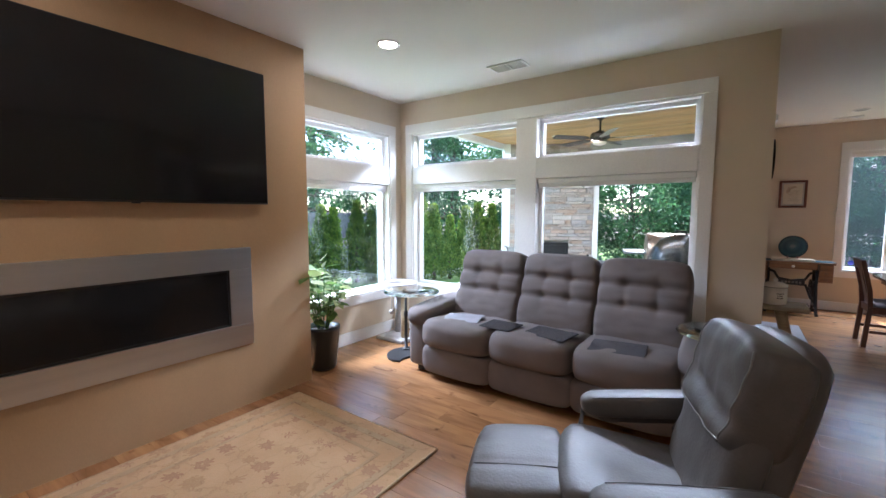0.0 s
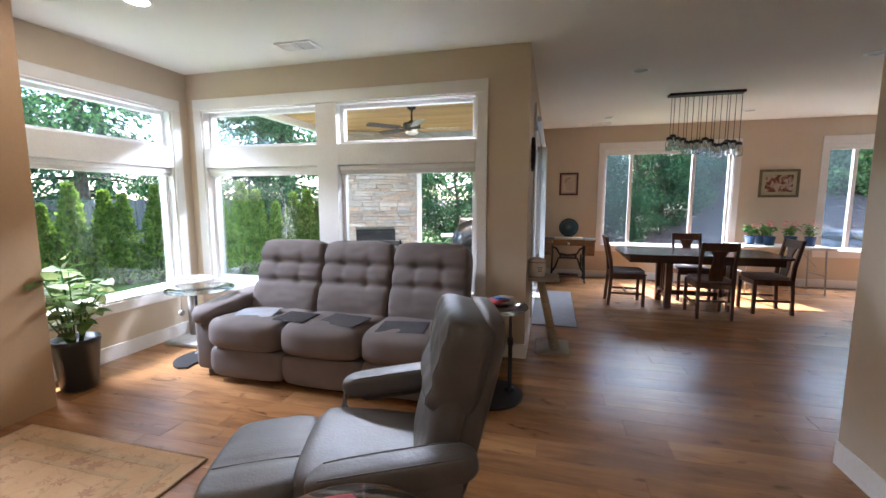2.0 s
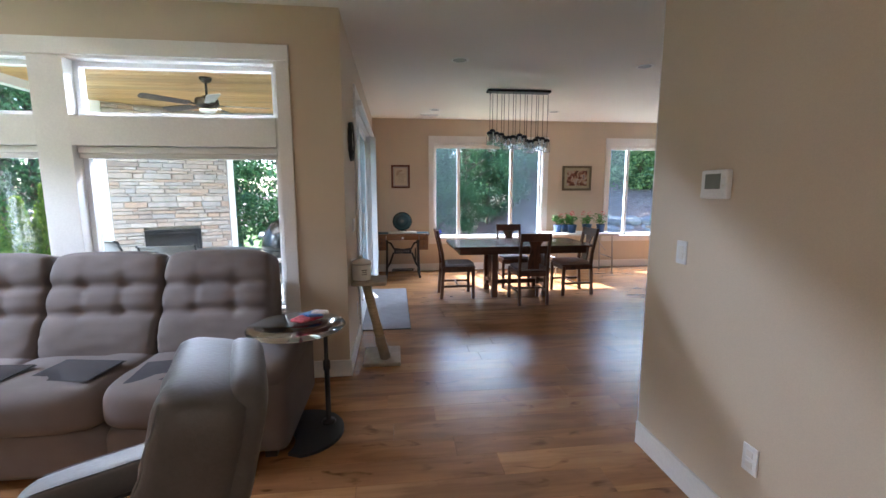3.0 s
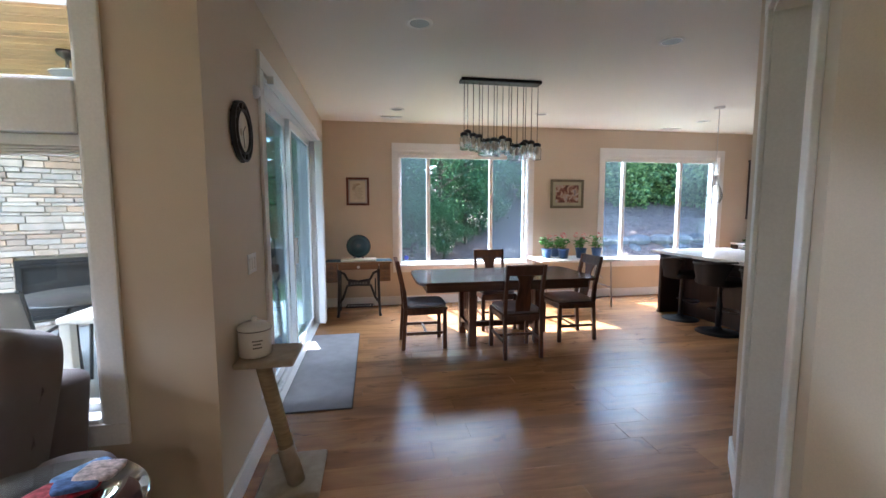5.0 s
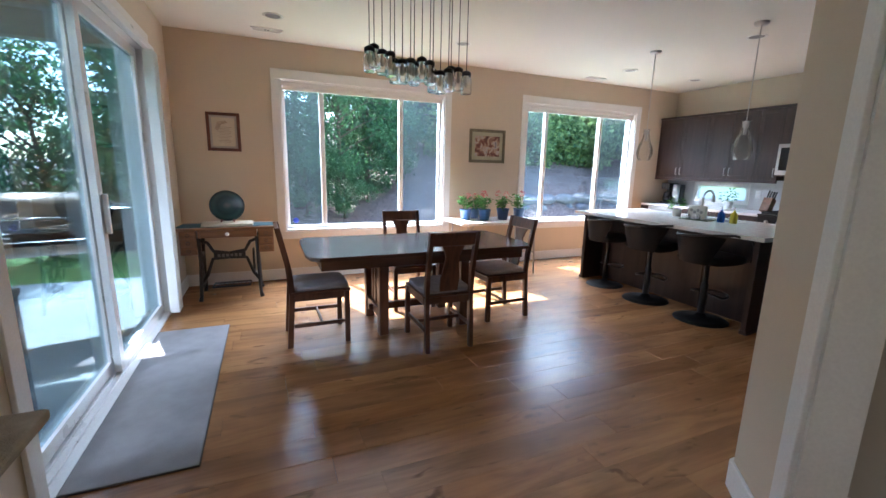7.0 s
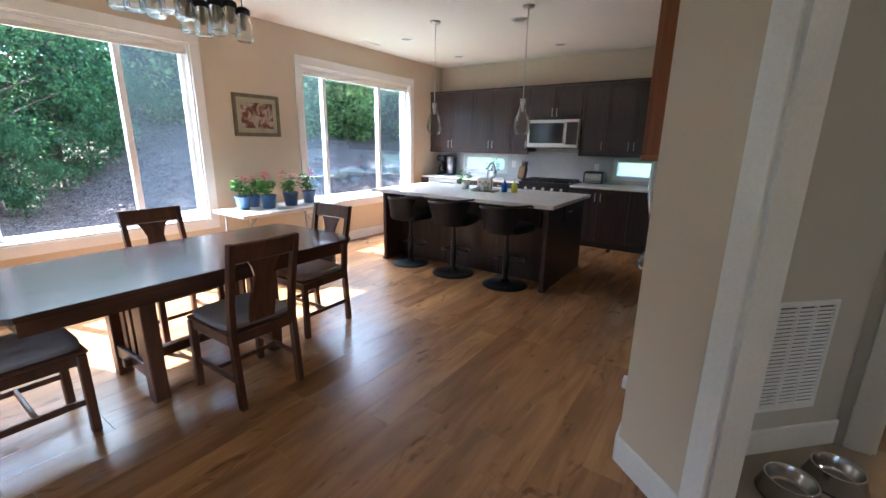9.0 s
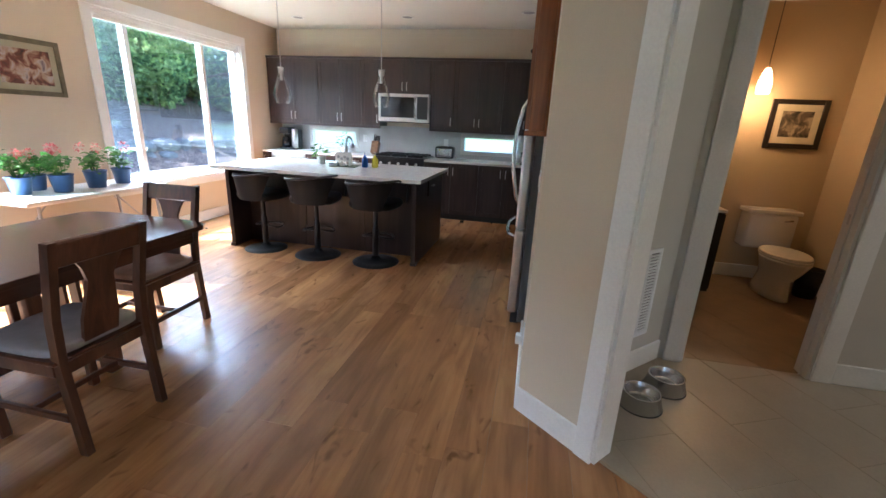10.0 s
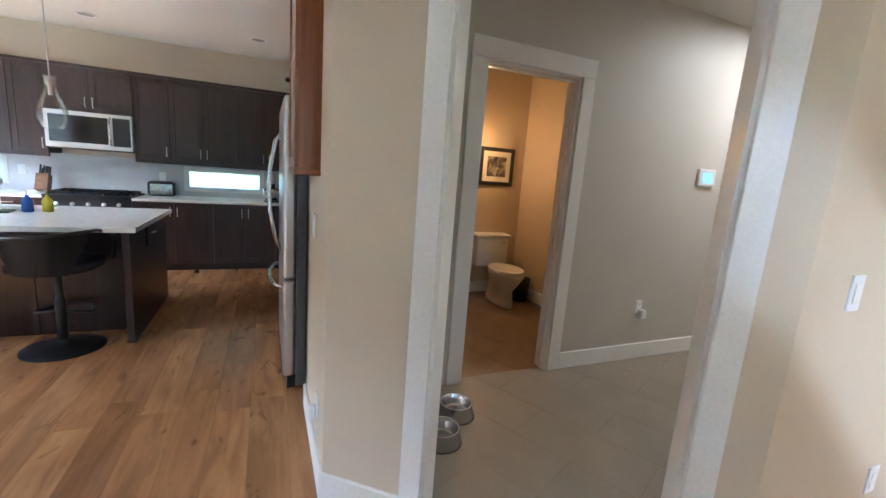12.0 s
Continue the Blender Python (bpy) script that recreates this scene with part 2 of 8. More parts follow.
def ground_material():
    """Lawn near the house, bark mulch on the slope beyond."""
    m, nt, b = shader("garden_ground", (0.1, 0.16, 0.04), 0.9)
    v = coords(nt)
    n1 = node(nt, "TexNoise", Scale=0.8, Detail=5.0)
    n2 = node(nt, "TexNoise", Scale=28.0, Detail=4.0)
    for n in (n1, n2):
        nt.links.new(v, n.inputs["Vector"])
    grass = ramp(nt, n2.outputs["Fac"], [(0.3, (0.06, 0.13, 0.02)), (0.7, (0.19, 0.30, 0.06))])
    n3 = node(nt, "TexNoise", Scale=7.0, Detail=6.0, Roughness=0.75)
    nt.links.new(v, n3.inputs["Vector"])
    chips = ramp(nt, n2.outputs["Fac"], [(0.3, (0.075, 0.050, 0.042)), (0.5, (0.20, 0.145, 0.12)), (0.68, (0.46, 0.36, 0.31))])
    # bark clumps, and sun dapples on the slope put into the colour
    clump_dapples = ramp(nt, n3.outputs["Fac"], [(0.36, (0.30, 0.28, 0.30)), (0.50, (0.80, 0.76, 0.76)), (0.62, (1.0, 1.0, 1.0))])
    bark = mixed(nt, 1.0, chips, clump_dapples, "MULTIPLY")
    sx = node(nt, "SeparateXYZ")
    nt.links.new(v, sx.inputs[0])
    wob = node(nt, "Math")
    wob.operation = "MULTIPLY_ADD"
    nt.links.new(n1.outputs["Fac"], wob.inputs[0])
    wob.inputs[1].default_value = 2.5
    nt.links.new(sx.outputs[1], wob.inputs[2])
    edge = node(nt, "MapRange")
    edge.inputs["From Min"].default_value, edge.inputs["From Max"].default_value = -3.5, -2.0
    edge.inputs["To Min"].default_value, edge.inputs["To Max"].default_value = -6.0, 0.0
    nt.links.new(sx.outputs[0], edge.inputs["Value"])
    tot = node(nt, "Math")
    nt.links.new(wob.outputs[0], tot.inputs[0])
    nt.links.new(edge.outputs[0], tot.inputs[1])
    mr = node(nt, "MapRange")
    mr.inputs["From Min"].default_value, mr.inputs["From Max"].default_value = 13.0, 13.5
    nt.links.new(tot.outputs[0], mr.inputs["Value"])
    dist = ramp(nt, mr.outputs[0], [(0.3, (0, 0, 0)), (0.7, (1, 1, 1))])
    nt.links.new(mixed(nt, dist, grass, bark), b.inputs["Base Color"])
    bump(nt, b, n2.outputs["Fac"], 0.8, 0.03)
    return m


# ---------------------------------------------------------------- mesh helpers
def box(bm, x0, x1, y0, y1, z0, z1, m=None, slot=0):
    vs = [bm.verts.new((x, y, z)) for z in (z0, z1) for y in (y0, y1) for x in (x0, x1)]
    fs = [bm.faces.new([vs[i] for i in q]) for q in ((0, 2, 3, 1), (4, 5, 7, 6), (0, 1, 5, 4), (2, 6, 7, 3), (0, 4, 6, 2), (1, 3, 7, 5))]
    for f in fs:
        f.material_index = slot
    if m is not None:
        for v in vs:
            v.co = m @ v.co
    return vs


def rbox(bm, x0, x1, y0, y1, z0, z1, r=0.01, seg=2, m=None):
    """A box with rounded edges."""
    t = bmesh.new()
    box(t, x0, x1, y0, y1, z0, z1)
    bmesh.ops.bevel(t, geom=t.edges[:], offset=r, segments=seg, profile=0.5, affect="EDGES")
    join(bm, t, m)


def join(bm, t, m=None):
    mp = {v: bm.verts.new(m @ v.co if m is not None else v.co) for v in t.verts}
    for f in t.faces:
        try:
            g = bm.faces.new([mp[v] for v in f.verts])
            g.smooth, g.material_index = f.smooth, f.material_index
        except ValueError:
            pass
    t.free()


def tube(bm, pts, radii, seg=10, cap=True, squash=None):
    """A round bar along points; radii: one, or one a point."""
    pts = [Vector(p) for p in pts]
    if isinstance(radii, (int, float)):
        radii = [radii] * len(pts)
    rings = []
    up = Vector((0, 0, 1))
    for i, p in enumerate(pts):
        d = (pts[min(i + 1, len(pts) - 1)] - pts[max(i - 1, 0)]).normalized()
        a = d.cross(up if abs(d.z) < 0.95 else Vector((1, 0, 0))).normalized()
        c = a.cross(d)
        ring = []
        for k in range(seg):
            w = 2 * math.pi * k / seg
            ring.append(bm.verts.new(p + radii[i] * (math.cos(w) * a + math.sin(w) * c)))
        rings.append(ring)
    for r0, r1 in zip(rings, rings[1:]):
        for k in range(seg):
            f = bm.faces.new((r0[k], r0[(k + 1) % seg], r1[(k + 1) % seg], r1[k]))
            f.smooth = True
    if cap:
        bm.faces.new(rings[0][::-1])
        bm.faces.new(rings[-1])


def lathe(bm, profile, seg=24, m=None, cap=True):
    """Turns (radius, height) pairs about z."""
    rings = []
    for r, z in profile:
        rings.append([bm.verts.new((r * math.cos(2 * math.pi * k / seg), r * math.sin(2 * math.pi * k / seg), z)) for k in range(seg)])
    for r0, r1 in zip(rings, rings[1:]):
        for k in range(seg):
            f = bm.faces.new((r0[k], r0[(k + 1) % seg], r1[(k + 1) % seg], r1[k]))
            f.smooth = True
    if cap:
        bm.faces.new(rings[0][::-1])
        bm.faces.new(rings[-1])
    if m is not None:
        for ring in rings:
            for v in ring:
                v.co = m @ v.co


def slab(bm, outline, z0, z1, m=None):
    """A flat plate with the given outline of (x, y) pairs."""
    n = len(outline)
    lo = [bm.verts.new((x, y, z0)) for x, y in outline]
    hi = [bm.verts.new((x, y, z1)) for x, y in outline]
    bm.faces.new(lo[::-1])
    bm.faces.new(hi)
    for i in range(n):
        bm.faces.new((lo[i], lo[(i + 1) % n], hi[(i + 1) % n], hi[i]))
    if m is not None:
        for v in lo + hi:
            v.co = m @ v.co


def cushion(bm, sx, sy, sz, m=None, puff=0.25, n=8, power=4.0, dent=None):
    """A padded block: a superellipsoid-like box whose faces swell; dent(u, v) lowers its top."""
    t = bmesh.new()
    bmesh.ops.create_cube(t, size=2.0)
    bmesh.ops.subdivide_edges(t, edges=t.edges[:], cuts=n, use_grid_fill=True)
    for v in t.verts:
        x, y, z = v.co
        k = (abs(x) ** power + abs(y) ** power + abs(z) ** power) ** (1 / power)
        q = Vector((x, y, z)) / k
        q = Vector((x, y, z)).lerp(q * (1 + puff * 0.1), 0.75)
        d = dent(q.x, q.y) if dent and q.z > 0 else 0.0
        v.co = (q.x * sx / 2, q.y * sy / 2, q.z * sz / 2 - d)
    for f in t.faces:
        f.smooth = True
    join(bm, t, m)


def seam_line(sx, sy, sz, m, puff, power, at, across="y", dent=None):
    """Points of a stitched seam that runs over the top of a cushion of the same numbers."""
    pts = []
    for k in range(21):
        s = -0.98 + 1.96 * k / 20
        x, y, z = (at, s, 1.0) if across == "y" else (s, at, 1.0)
        p = Vector((x, y, z))
        q = p / (abs(x) ** power + abs(y) ** power + 1.0) ** (1 / power)
        q = p.lerp(q * (1 + puff * 0.1), 0.75)
        d = dent(q.x, q.y) if dent else 0.0
        pts.append(m @ Vector((q.x * sx / 2, q.y * sy / 2, q.z * sz / 2 - d)))
    return pts


def part(name, bm, mat, parent=None, label="", m=None, smooth=False):
    me = bpy.data.meshes.new(name)
    bmesh.ops.recalc_face_normals(bm, faces=bm.faces[:])
    if smooth:
        for f in bm.faces:
            f.smooth = True
    bm.to_mesh(me)
    bm.free()
    for one in (mat if isinstance(mat, (list, tuple)) else [mat]):
        me.materials.append(one)
    ob = new(name, me)
    if parent is not None:
        ob.parent = parent
    if m is not None:
        ob.matrix_basis = m
    if label:
        ob["label"] = label
    return ob


def thing(name, m, label, category, group="", kind=""):
    e = new(name)
    e.empty_display_size = 0.1
    e.matrix_basis = m
    return tagged(e, label, category, group, kind)


def boxpart(name, dims, mat, parent, r=0.0, label="", m=None):
    bm = bmesh.new()
    if r:
        rbox(bm, *dims, r=r)
    else:
        box(bm, *dims)
    return part(name, bm, mat, parent, label, m)


def wall(name, p0, p1, thick, z0, z1, holes, mat, label=""):
    """An upright wall from p0 to p1, its body to the left of that way; holes: (s0, s1, z0, z1) go right through."""
    p0, p1 = Vector((*p0, 0)), Vector((*p1, 0))
    d = (p1 - p0)
    length = d.length
    d.normalize()
    nrm = Vector((-d.y, d.x, 0)) * thick
    us = sorted({0.0, length, *[h[0] for h in holes], *[h[1] for h in holes]})
    zs = sorted({z0, z1, *[h[2] for h in holes], *[h[3] for h in holes]})
    us = [u for u in us if -1e-6 <= u <= length + 1e-6]
    zs = [z for z in zs if z0 - 1e-6 <= z <= z1 + 1e-6]

    def solid(i, j):
        if not (0 <= i < len(us) - 1 and 0 <= j < len(zs) - 1):
            return False
        u, z = (us[i] + us[i + 1]) / 2, (zs[j] + zs[j + 1]) / 2
        return not any(h[0] < u < h[1] and h[2] < z < h[3] for h in holes)

    bm = bmesh.new()
    cache = {}

    def vert(i, j, k):
        if (i, j, k) not in cache:
            cache[i, j, k] = bm.verts.new(p0 + d * us[i] + nrm * k + Vector((0, 0, zs[j])))
        return cache[i, j, k]

    for i in range(len(us) - 1):
        for j in range(len(zs) - 1):
            if not solid(i, j):
                continue
            for k in (0, 1):
                bm.faces.new([vert(i, j, k), vert(i + 1, j, k), vert(i + 1, j + 1, k), vert(i, j + 1, k)])
            if not solid(i - 1, j):
                bm.faces.new([vert(i, j, 0), vert(i, j + 1, 0), vert(i, j + 1, 1), vert(i, j, 1)])
            if not solid(i + 1, j):
                bm.faces.new([vert(i + 1, j, 0), vert(i + 1, j + 1, 0), vert(i + 1, j + 1, 1), vert(i + 1, j, 1)])
            if not solid(i, j - 1):
                bm.faces.new([vert(i, j, 0), vert(i + 1, j, 0), vert(i + 1, j, 1), vert(i, j, 1)])
            if not solid(i, j + 1):
                bm.faces.new([vert(i, j + 1, 0), vert(i + 1, j + 1, 0), vert(i + 1, j + 1, 1), vert(i, j + 1, 1)])
    ob = part(name, bm, mat)
    return tagged(ob, label, "wall", "", "structure")


def along(p0, p1):
    """The pose of a wall's own frame: x along it from p0, y into its body, z up."""
    return pose(p0[0], p0[1], 0, 0, 0, math.degrees(math.atan2(p1[1] - p0[1], p1[0] - p0[0])))


# ---------------------------------------------------------------- plan
H = 2.765
YL, YD, XS, XL, XT, XR, XK, XD = 3.888, 8.312, 0.455, -3.158, -2.68, 2.225, 8.03, 3.99
A, B = Vector((2.225, 2.78)), Vector((3.22, 3.95))
DIAG = (B - A).normalized()

W1 = (1.55, 3.62, 0.60, 2.36)   # dining windows: x0, x1, sill, head
W2 = (4.94, 7.09, 0.60, 2.36)
LW = (-2.97, 0.0, 0.555, 2.385)   # living window
WW = (2.28, 3.68, 0.52, 2.36)     # west window, along y
SL = (4.88, 7.40, 0.0, 2.36)      # sliding door, along y

wall("wall_living_north", (XS, YL), (XL - 0.2, YL), -0.2, 0, H, [(XS - LW[1], XS - LW[0], LW[2], LW[3])], WALL, "beige painted living room wall round the large window")
wall("wall_living_west", (XL, YL), (XL, -3.6), -0.2, 0, H, [(YL - WW[1], YL - WW[0], WW[2], WW[3])], WALL, "beige painted side wall with a tall window")
wall("wall_dining_west", (XS, YL + 0.2), (XS, YD + 0.2), 0.2, 0, H, [(SL[0] - YL - 0.2, SL[1] - YL - 0.2, SL[2], SL[3])], WALL, "beige painted wall round the sliding patio door")
wall("wall_dining_north", (XK, YD), (XS, YD), -0.2, 0, H, [(XK - w[1], XK - w[0], w[2], w[3]) for w in (W1, W2)], WALL, "warm beige painted dining room wall with two windows")
KW1, KW2 = (4.22, 5.13, 0.98, 1.24), (6.93, 7.76, 0.98, 1.24)
wall("wall_kitchen_east", (XK, 3.2), (XK, YD + 0.2), -0.2, 0, H, [(k[0] - 3.2, k[1] - 3.2, k[2], k[3]) for k in (KW1, KW2)], WALL, "beige painted kitchen wall with two low slot windows")
wall("wall_kitchen_south", (4.95, 3.2), (XK + 0.2, 3.2), -0.12, 0, H, [], WALL, "beige painted wall at the end of the kitchen")
wall("wall_fridge", (B.x, B.y), (4.06, B.y), -0.12, 0, H, [], WALL, "beige painted wall beside the fridge")
wall("wall_fridge_niche", (4.06, B.y), (4.06, 3.2), -0.1, 0, H, [], WALL, "beige painted side of the fridge niche")
wall("wall_diagonal", A, B, -0.13, 0, H, [(0.2, 1.09, 0, 2.36)], WALL, "beige painted angled wall round the hall opening")
wall("wall_living_east", (XR, -3.6), (XR, 2.78), -0.14, 0, H, [], WALL, "pale beige painted wall with thermostat and switch")
wall("wall_living_south", (XR + 0.14, -3.6), (XL - 0.2, -3.6), 0.2, 0, H, [], WALL, "beige painted wall behind the living room")
wall("wall_hall_angled", (3.99, 3.08), (3.2, 3.87), -0.1, 0, H, [], HALLPAINT, "grey beige painted angled hall wall with a vent")
wall("wall_bath", (XD, 0.5), (XD, 3.08), -0.12, 0, H, [(1.69, 2.43, 0, 2.14)], HALLPAINT, "grey beige painted hall wall with the bathroom door")
wall("wall_hall_south", (XD + 1.4, -1.2), (XR + 0.14, -1.2), 0.15, 0, H, [], HALLPAINT, "grey beige painted wall at the end of the hall")
wall("wall_mudroom", (5.3, 0.62), (5.3, -1.2), 0.12, 0, H, [], HALLPAINT, "grey painted mudroom wall")
wall("wall_mudroom_north", (XD + 0.12, 0.5), (5.3, 0.5), 0.12, 0, H, [], HALLPAINT, "grey painted mudroom side wall")
BATH = grained("bath_paint", (0.52, 0.40, 0.25), 0.55, spread=0.03, scale=1.5, fine=260, relief=0.12, depth=0.001)
wall("wall_bath_east", (6.05, 0.9), (6.05, 3.08), -0.12, 0, H, [], BATH, "tan painted bathroom wall with a picture")
wall("wall_bath_south", (XD + 0.12, 1.22), (6.05, 1.22), -0.12, 0, H, [], BATH, "tan painted bathroom side wall")
wall("wall_bath_north", (6.17, 3.08), (XD + 0.12, 3.08), -0.1, 0, H, [], BATH, "tan painted bathroom wall behind the vanity")

bm = bmesh.new()
box(bm, XL, XT, -0.40, 2.15, 0, H)
tagged(part("wall_tv", bm, TAN), "tan textured panel wall holding television and fireplace", "wall", "", "structure")

bm = bmesh.new()
box(bm, XL - 0.2, XK + 0.2, -3.8, YL + 0.2, H, H + 0.15)
box(bm, XS - 0.2, XK + 0.2, YL + 0.2, YD + 0.2, H, H + 0.15)
tagged(part("ceiling", bm, CEIL), "smooth off-white painted ceiling", "ceiling", "", "structure")
bm = bmesh.new()
box(bm, XL - 0.2, XK + 0.2, -3.8, YL + 0.2, -0.2, -0.008)
box(bm, XS - 0.2, XK + 0.2, YL + 0.2, YD + 0.2, -0.2, -0.008)
tagged(part("floor", bm, GROUT), "warm brown wood plank floor", "floor", "", "structure")

# ---------------------------------------------------------------- garden
GROUND = ground_material()
bm = bmesh.new()


def ground_z(x, y):
    steep = min(1.0, max(0.0, (x - 4.0) / 3.0))
    rise = min(4.5, (0.10 + 0.20 * steep) * max(0.0, y - 13.6)) + (0.75 * steep if y > 13.4 else 0.0)
    west = min(1.0, max(0.0, (x + 3.0) / 3.0))
    return -0.22 + west * rise + (1 - west) * min(1.0, 0.08 * max(0.0, y - 14))


grid = {}
xs = [-2500, -400, -120, -60] + [-36 + 2.0 * i for i in range(37)] + [60, 120, 400, 2500]
ys = [-2500, -400, -100, -30] + [-10 + 1.4 * i for i in range(34)] + [60, 120, 400, 2500]
for i, x in enumerate(xs):
    for j, y in enumerate(ys):
        jitter = 0.05 * noise.noise((x * 0.6, y * 0.6, 0)) if abs(x) < 60 and abs(y) < 60 and not (-5 < x < 9 and -5 < y < 9.5) else 0
        grid[i, j] = bm.verts.new((x, y, (ground_z(x, y) if abs(x) < 60 and abs(y) < 60 else ground_z(max(-60, min(60, x)), max(-60, min(60, y)))) + jitter))
for i in range(len(xs) - 1):
    for j in range(len(ys) - 1):
        f = bm.faces.new((grid[i, j], grid[i + 1, j], grid[i + 1, j + 1], grid[i, j + 1]))
        f.smooth = True
tagged(part("ground", bm, GROUND), "lawn and bark mulch garden ground", "ground", "", "structure")

# ---------------------------------------------------------------- windows, doors, trim
SCREEN = bpy.data.materials.new("insect_screen")     # fine mesh: mostly open, its threads catch the light
SCREEN.use_nodes = True
SCREEN.node_tree.nodes.remove(SCREEN.node_tree.nodes["Principled BSDF"])
mesh_open = node(SCREEN.node_tree, "BsdfTransparent")
mesh_open.inputs[0].default_value = (0.80, 0.85, 0.90, 1)
mesh_thread = node(SCREEN.node_tree, "BsdfTranslucent")
mesh_thread.inputs[0].default_value = (0.55, 0.62, 0.70, 1)
mesh_mix = SCREEN.node_tree.nodes.new("ShaderNodeMixShader")
mesh_mix.inputs[0].default_value = 0.008
SCREEN.node_tree.links.new(mesh_open.outputs[0], mesh_mix.inputs[1])
SCREEN.node_tree.links.new(mesh_thread.outputs[0], mesh_mix.inputs[2])
SCREEN.node_tree.links.new(mesh_mix.outputs[0], SCREEN.node_tree.nodes["Material Output"].inputs[0])
BLIND = grained("blind_fabric", (0.80, 0.79, 0.75), 0.8, spread=0.03)
STEEL = grained("brushed_steel", (0.60, 0.59, 0.58), 0.32, 1.0, spread=0.05, scale=3, fine=200, relief=0.06, depth=0.001, stretch=(0.1, 8, 8))
BLACK = grained("black_plastic", (0.015, 0.015, 0.016), 0.35, spread=0.1)
BLACKIRON = grained("black_iron", (0.02, 0.02, 0.021), 0.45, 0.4, spread=0.2)
CHROME = grained("chrome", (0.72, 0.72, 0.72), 0.12, 1.0, spread=0.03)


def frame_ring(bm, u0, u1, z0, z1, w, d0, d1):
    """Four bars round an opening, in a wall's own frame (x along, y depth)."""
    box(bm, u0, u0 + w, d0, d1, z0, z1)
    box(bm, u1 - w, u1, d0, d1, z0, z1)
    box(bm, u0 + w, u1 - w, d0, d1, z0, z0 + w)
    box(bm, u0 + w, u1 - w, d0, d1, z1 - w, z1)


def casing(parent, u0, u1, z0, z1, w=0.095, sides="lrtb", proud=0.02, name="casing"):
    bars = []
    if "l" in sides:
        bars.append((u0 - w, u0, -proud, 0, z0, z1))
    if "r" in sides:
        bars.append((u1, u1 + w, -proud, 0, z0, z1))
    if "t" in sides:
        bars.append((u0 - (w if "l" in sides else 0), u1 + (w if "r" in sides else 0), -proud - 0.003, 0, z1, z1 + w + 0.015))
    if "b" in sides:
        bars.append((u0 - (w if "l" in sides else 0), u1 + (w if "r" in sides else 0), -proud - 0.002, 0, z0 - w, z0))
    for b in bars:
        boxpart(name, b, TRIM, parent, 0.004)


def window(name, m, u0, u1, z0, z1, lites, transom, label, blind=True, screens=(), deep=0.075, sides="lrtb"):
    """A window in a wall's own frame. lites: edges of the panes; transom: None or (z0, z1) of the bar across."""
    w = thing(name, m, label, "window", "", "structure")
    casing(w, u0, u1, z0, z1, sides=sides)
    bm = bmesh.new()
    t = 0.018
    box(bm, u0, u0 + t, 0.0, 0.19, z0, z1)
    box(bm, u1 - t, u1, 0.0, 0.19, z0, z1)
    box(bm, u0 + t, u1 - t, 0.0, 0.19, z1 - t, z1)
    part("jamb", bm, TRIM, w)
    boxpart("window_sill", (u0 + t, u1 - t, -0.015, 0.19, z0, z0 + 0.022), TRIM, w, 0.005)
    zs = [(z0 + 0.022, z1 - t)] if transom is None else [(z0 + 0.022, transom[0]), (transom[1], z1 - t)]
    if transom:
        boxpart("transom_bar", (u0 + t, u1 - t, -0.016, 0.18, transom[0], transom[1]), TRIM, w, 0.004)
    for (a, b) in zs:
        groups = lites if isinstance(lites[0], tuple) else [tuple(lites)]
        for g in groups:
            bm = bmesh.new()
            frame_ring(bm, g[0], g[-1], a, b, 0.035, deep, deep + 0.06)
            part("window_frame", bm, VINYL, w)
            for i, (p, q) in enumerate(zip(g, g[1:])):
                if i:
                    boxpart("mullion", (p - 0.028, p + 0.028, deep - 0.006, deep + 0.055, a + 0.035, b - 0.035), VINYL, w, 0.004)
                pane = boxpart("pane", (p + 0.03, q - 0.03, deep + 0.028, deep + 0.033, a + 0.03, b - 0.03), GLASS, w)
                pane.visible_shadow = False
                if i in screens:
                    sc = boxpart("insect_screen", (p + 0.03, q - 0.03, deep + 0.05, deep + 0.052, a + 0.03, b - 0.03), SCREEN, w)
                    sc.visible_shadow = False
        if blind and (transom is None or a < 1.0):
            for g in groups:
                bm = bmesh.new()
                rbox(bm, g[0] + 0.005, g[-1] - 0.005, 0.02, 0.075, b - 0.05, b - 0.002, 0.006)
                for k in range(3):
                    rbox(bm, g[0] + 0.01, g[-1] - 0.01, 0.024, 0.07, b - 0.062 - 0.012 * k, b - 0.052 - 0.012 * k, 0.003)
                part("blind", bm, BLIND, w)
    return w


FROST = shader("frosted_pane", (0.9, 0.93, 0.95), 0.6)[0]
fb_node = FROST.node_tree.nodes.new("ShaderNodeBsdfTranslucent")
fb_node.inputs[0].default_value = (0.70, 0.73, 0.75, 1)
FROST.node_tree.links.new(fb_node.outputs[0], FROST.node_tree.nodes["Material Output"].inputs[0])
m_north = pose(0, YD, 0)                # dining wall: x along +x, depth +y
window("window_1", m_north, *W1, (W1[0] + 0.018, 2.02, 3.03, W1[1] - 0.018), None, "white three-lite dining window with raised blind", screens=(0, 2))
window("window_2", m_north, *W2, (W2[0] + 0.018, 5.35, 6.42, W2[1] - 0.018), None, "white three-lite window with raised blind", screens=(0, 2))
ws = thing("window_sticker", pose(W1[0] + 0.12, YD + 0.098, W1[2] + 0.12, 90, 0, 0), "small round blue sticker on the window glass", "sticker")
bm = bmesh.new()
lathe(bm, [(0.001, 0.003), (0.032, 0.003), (0.034, 0.0015), (0.034, 0.0)], 20, None, False)
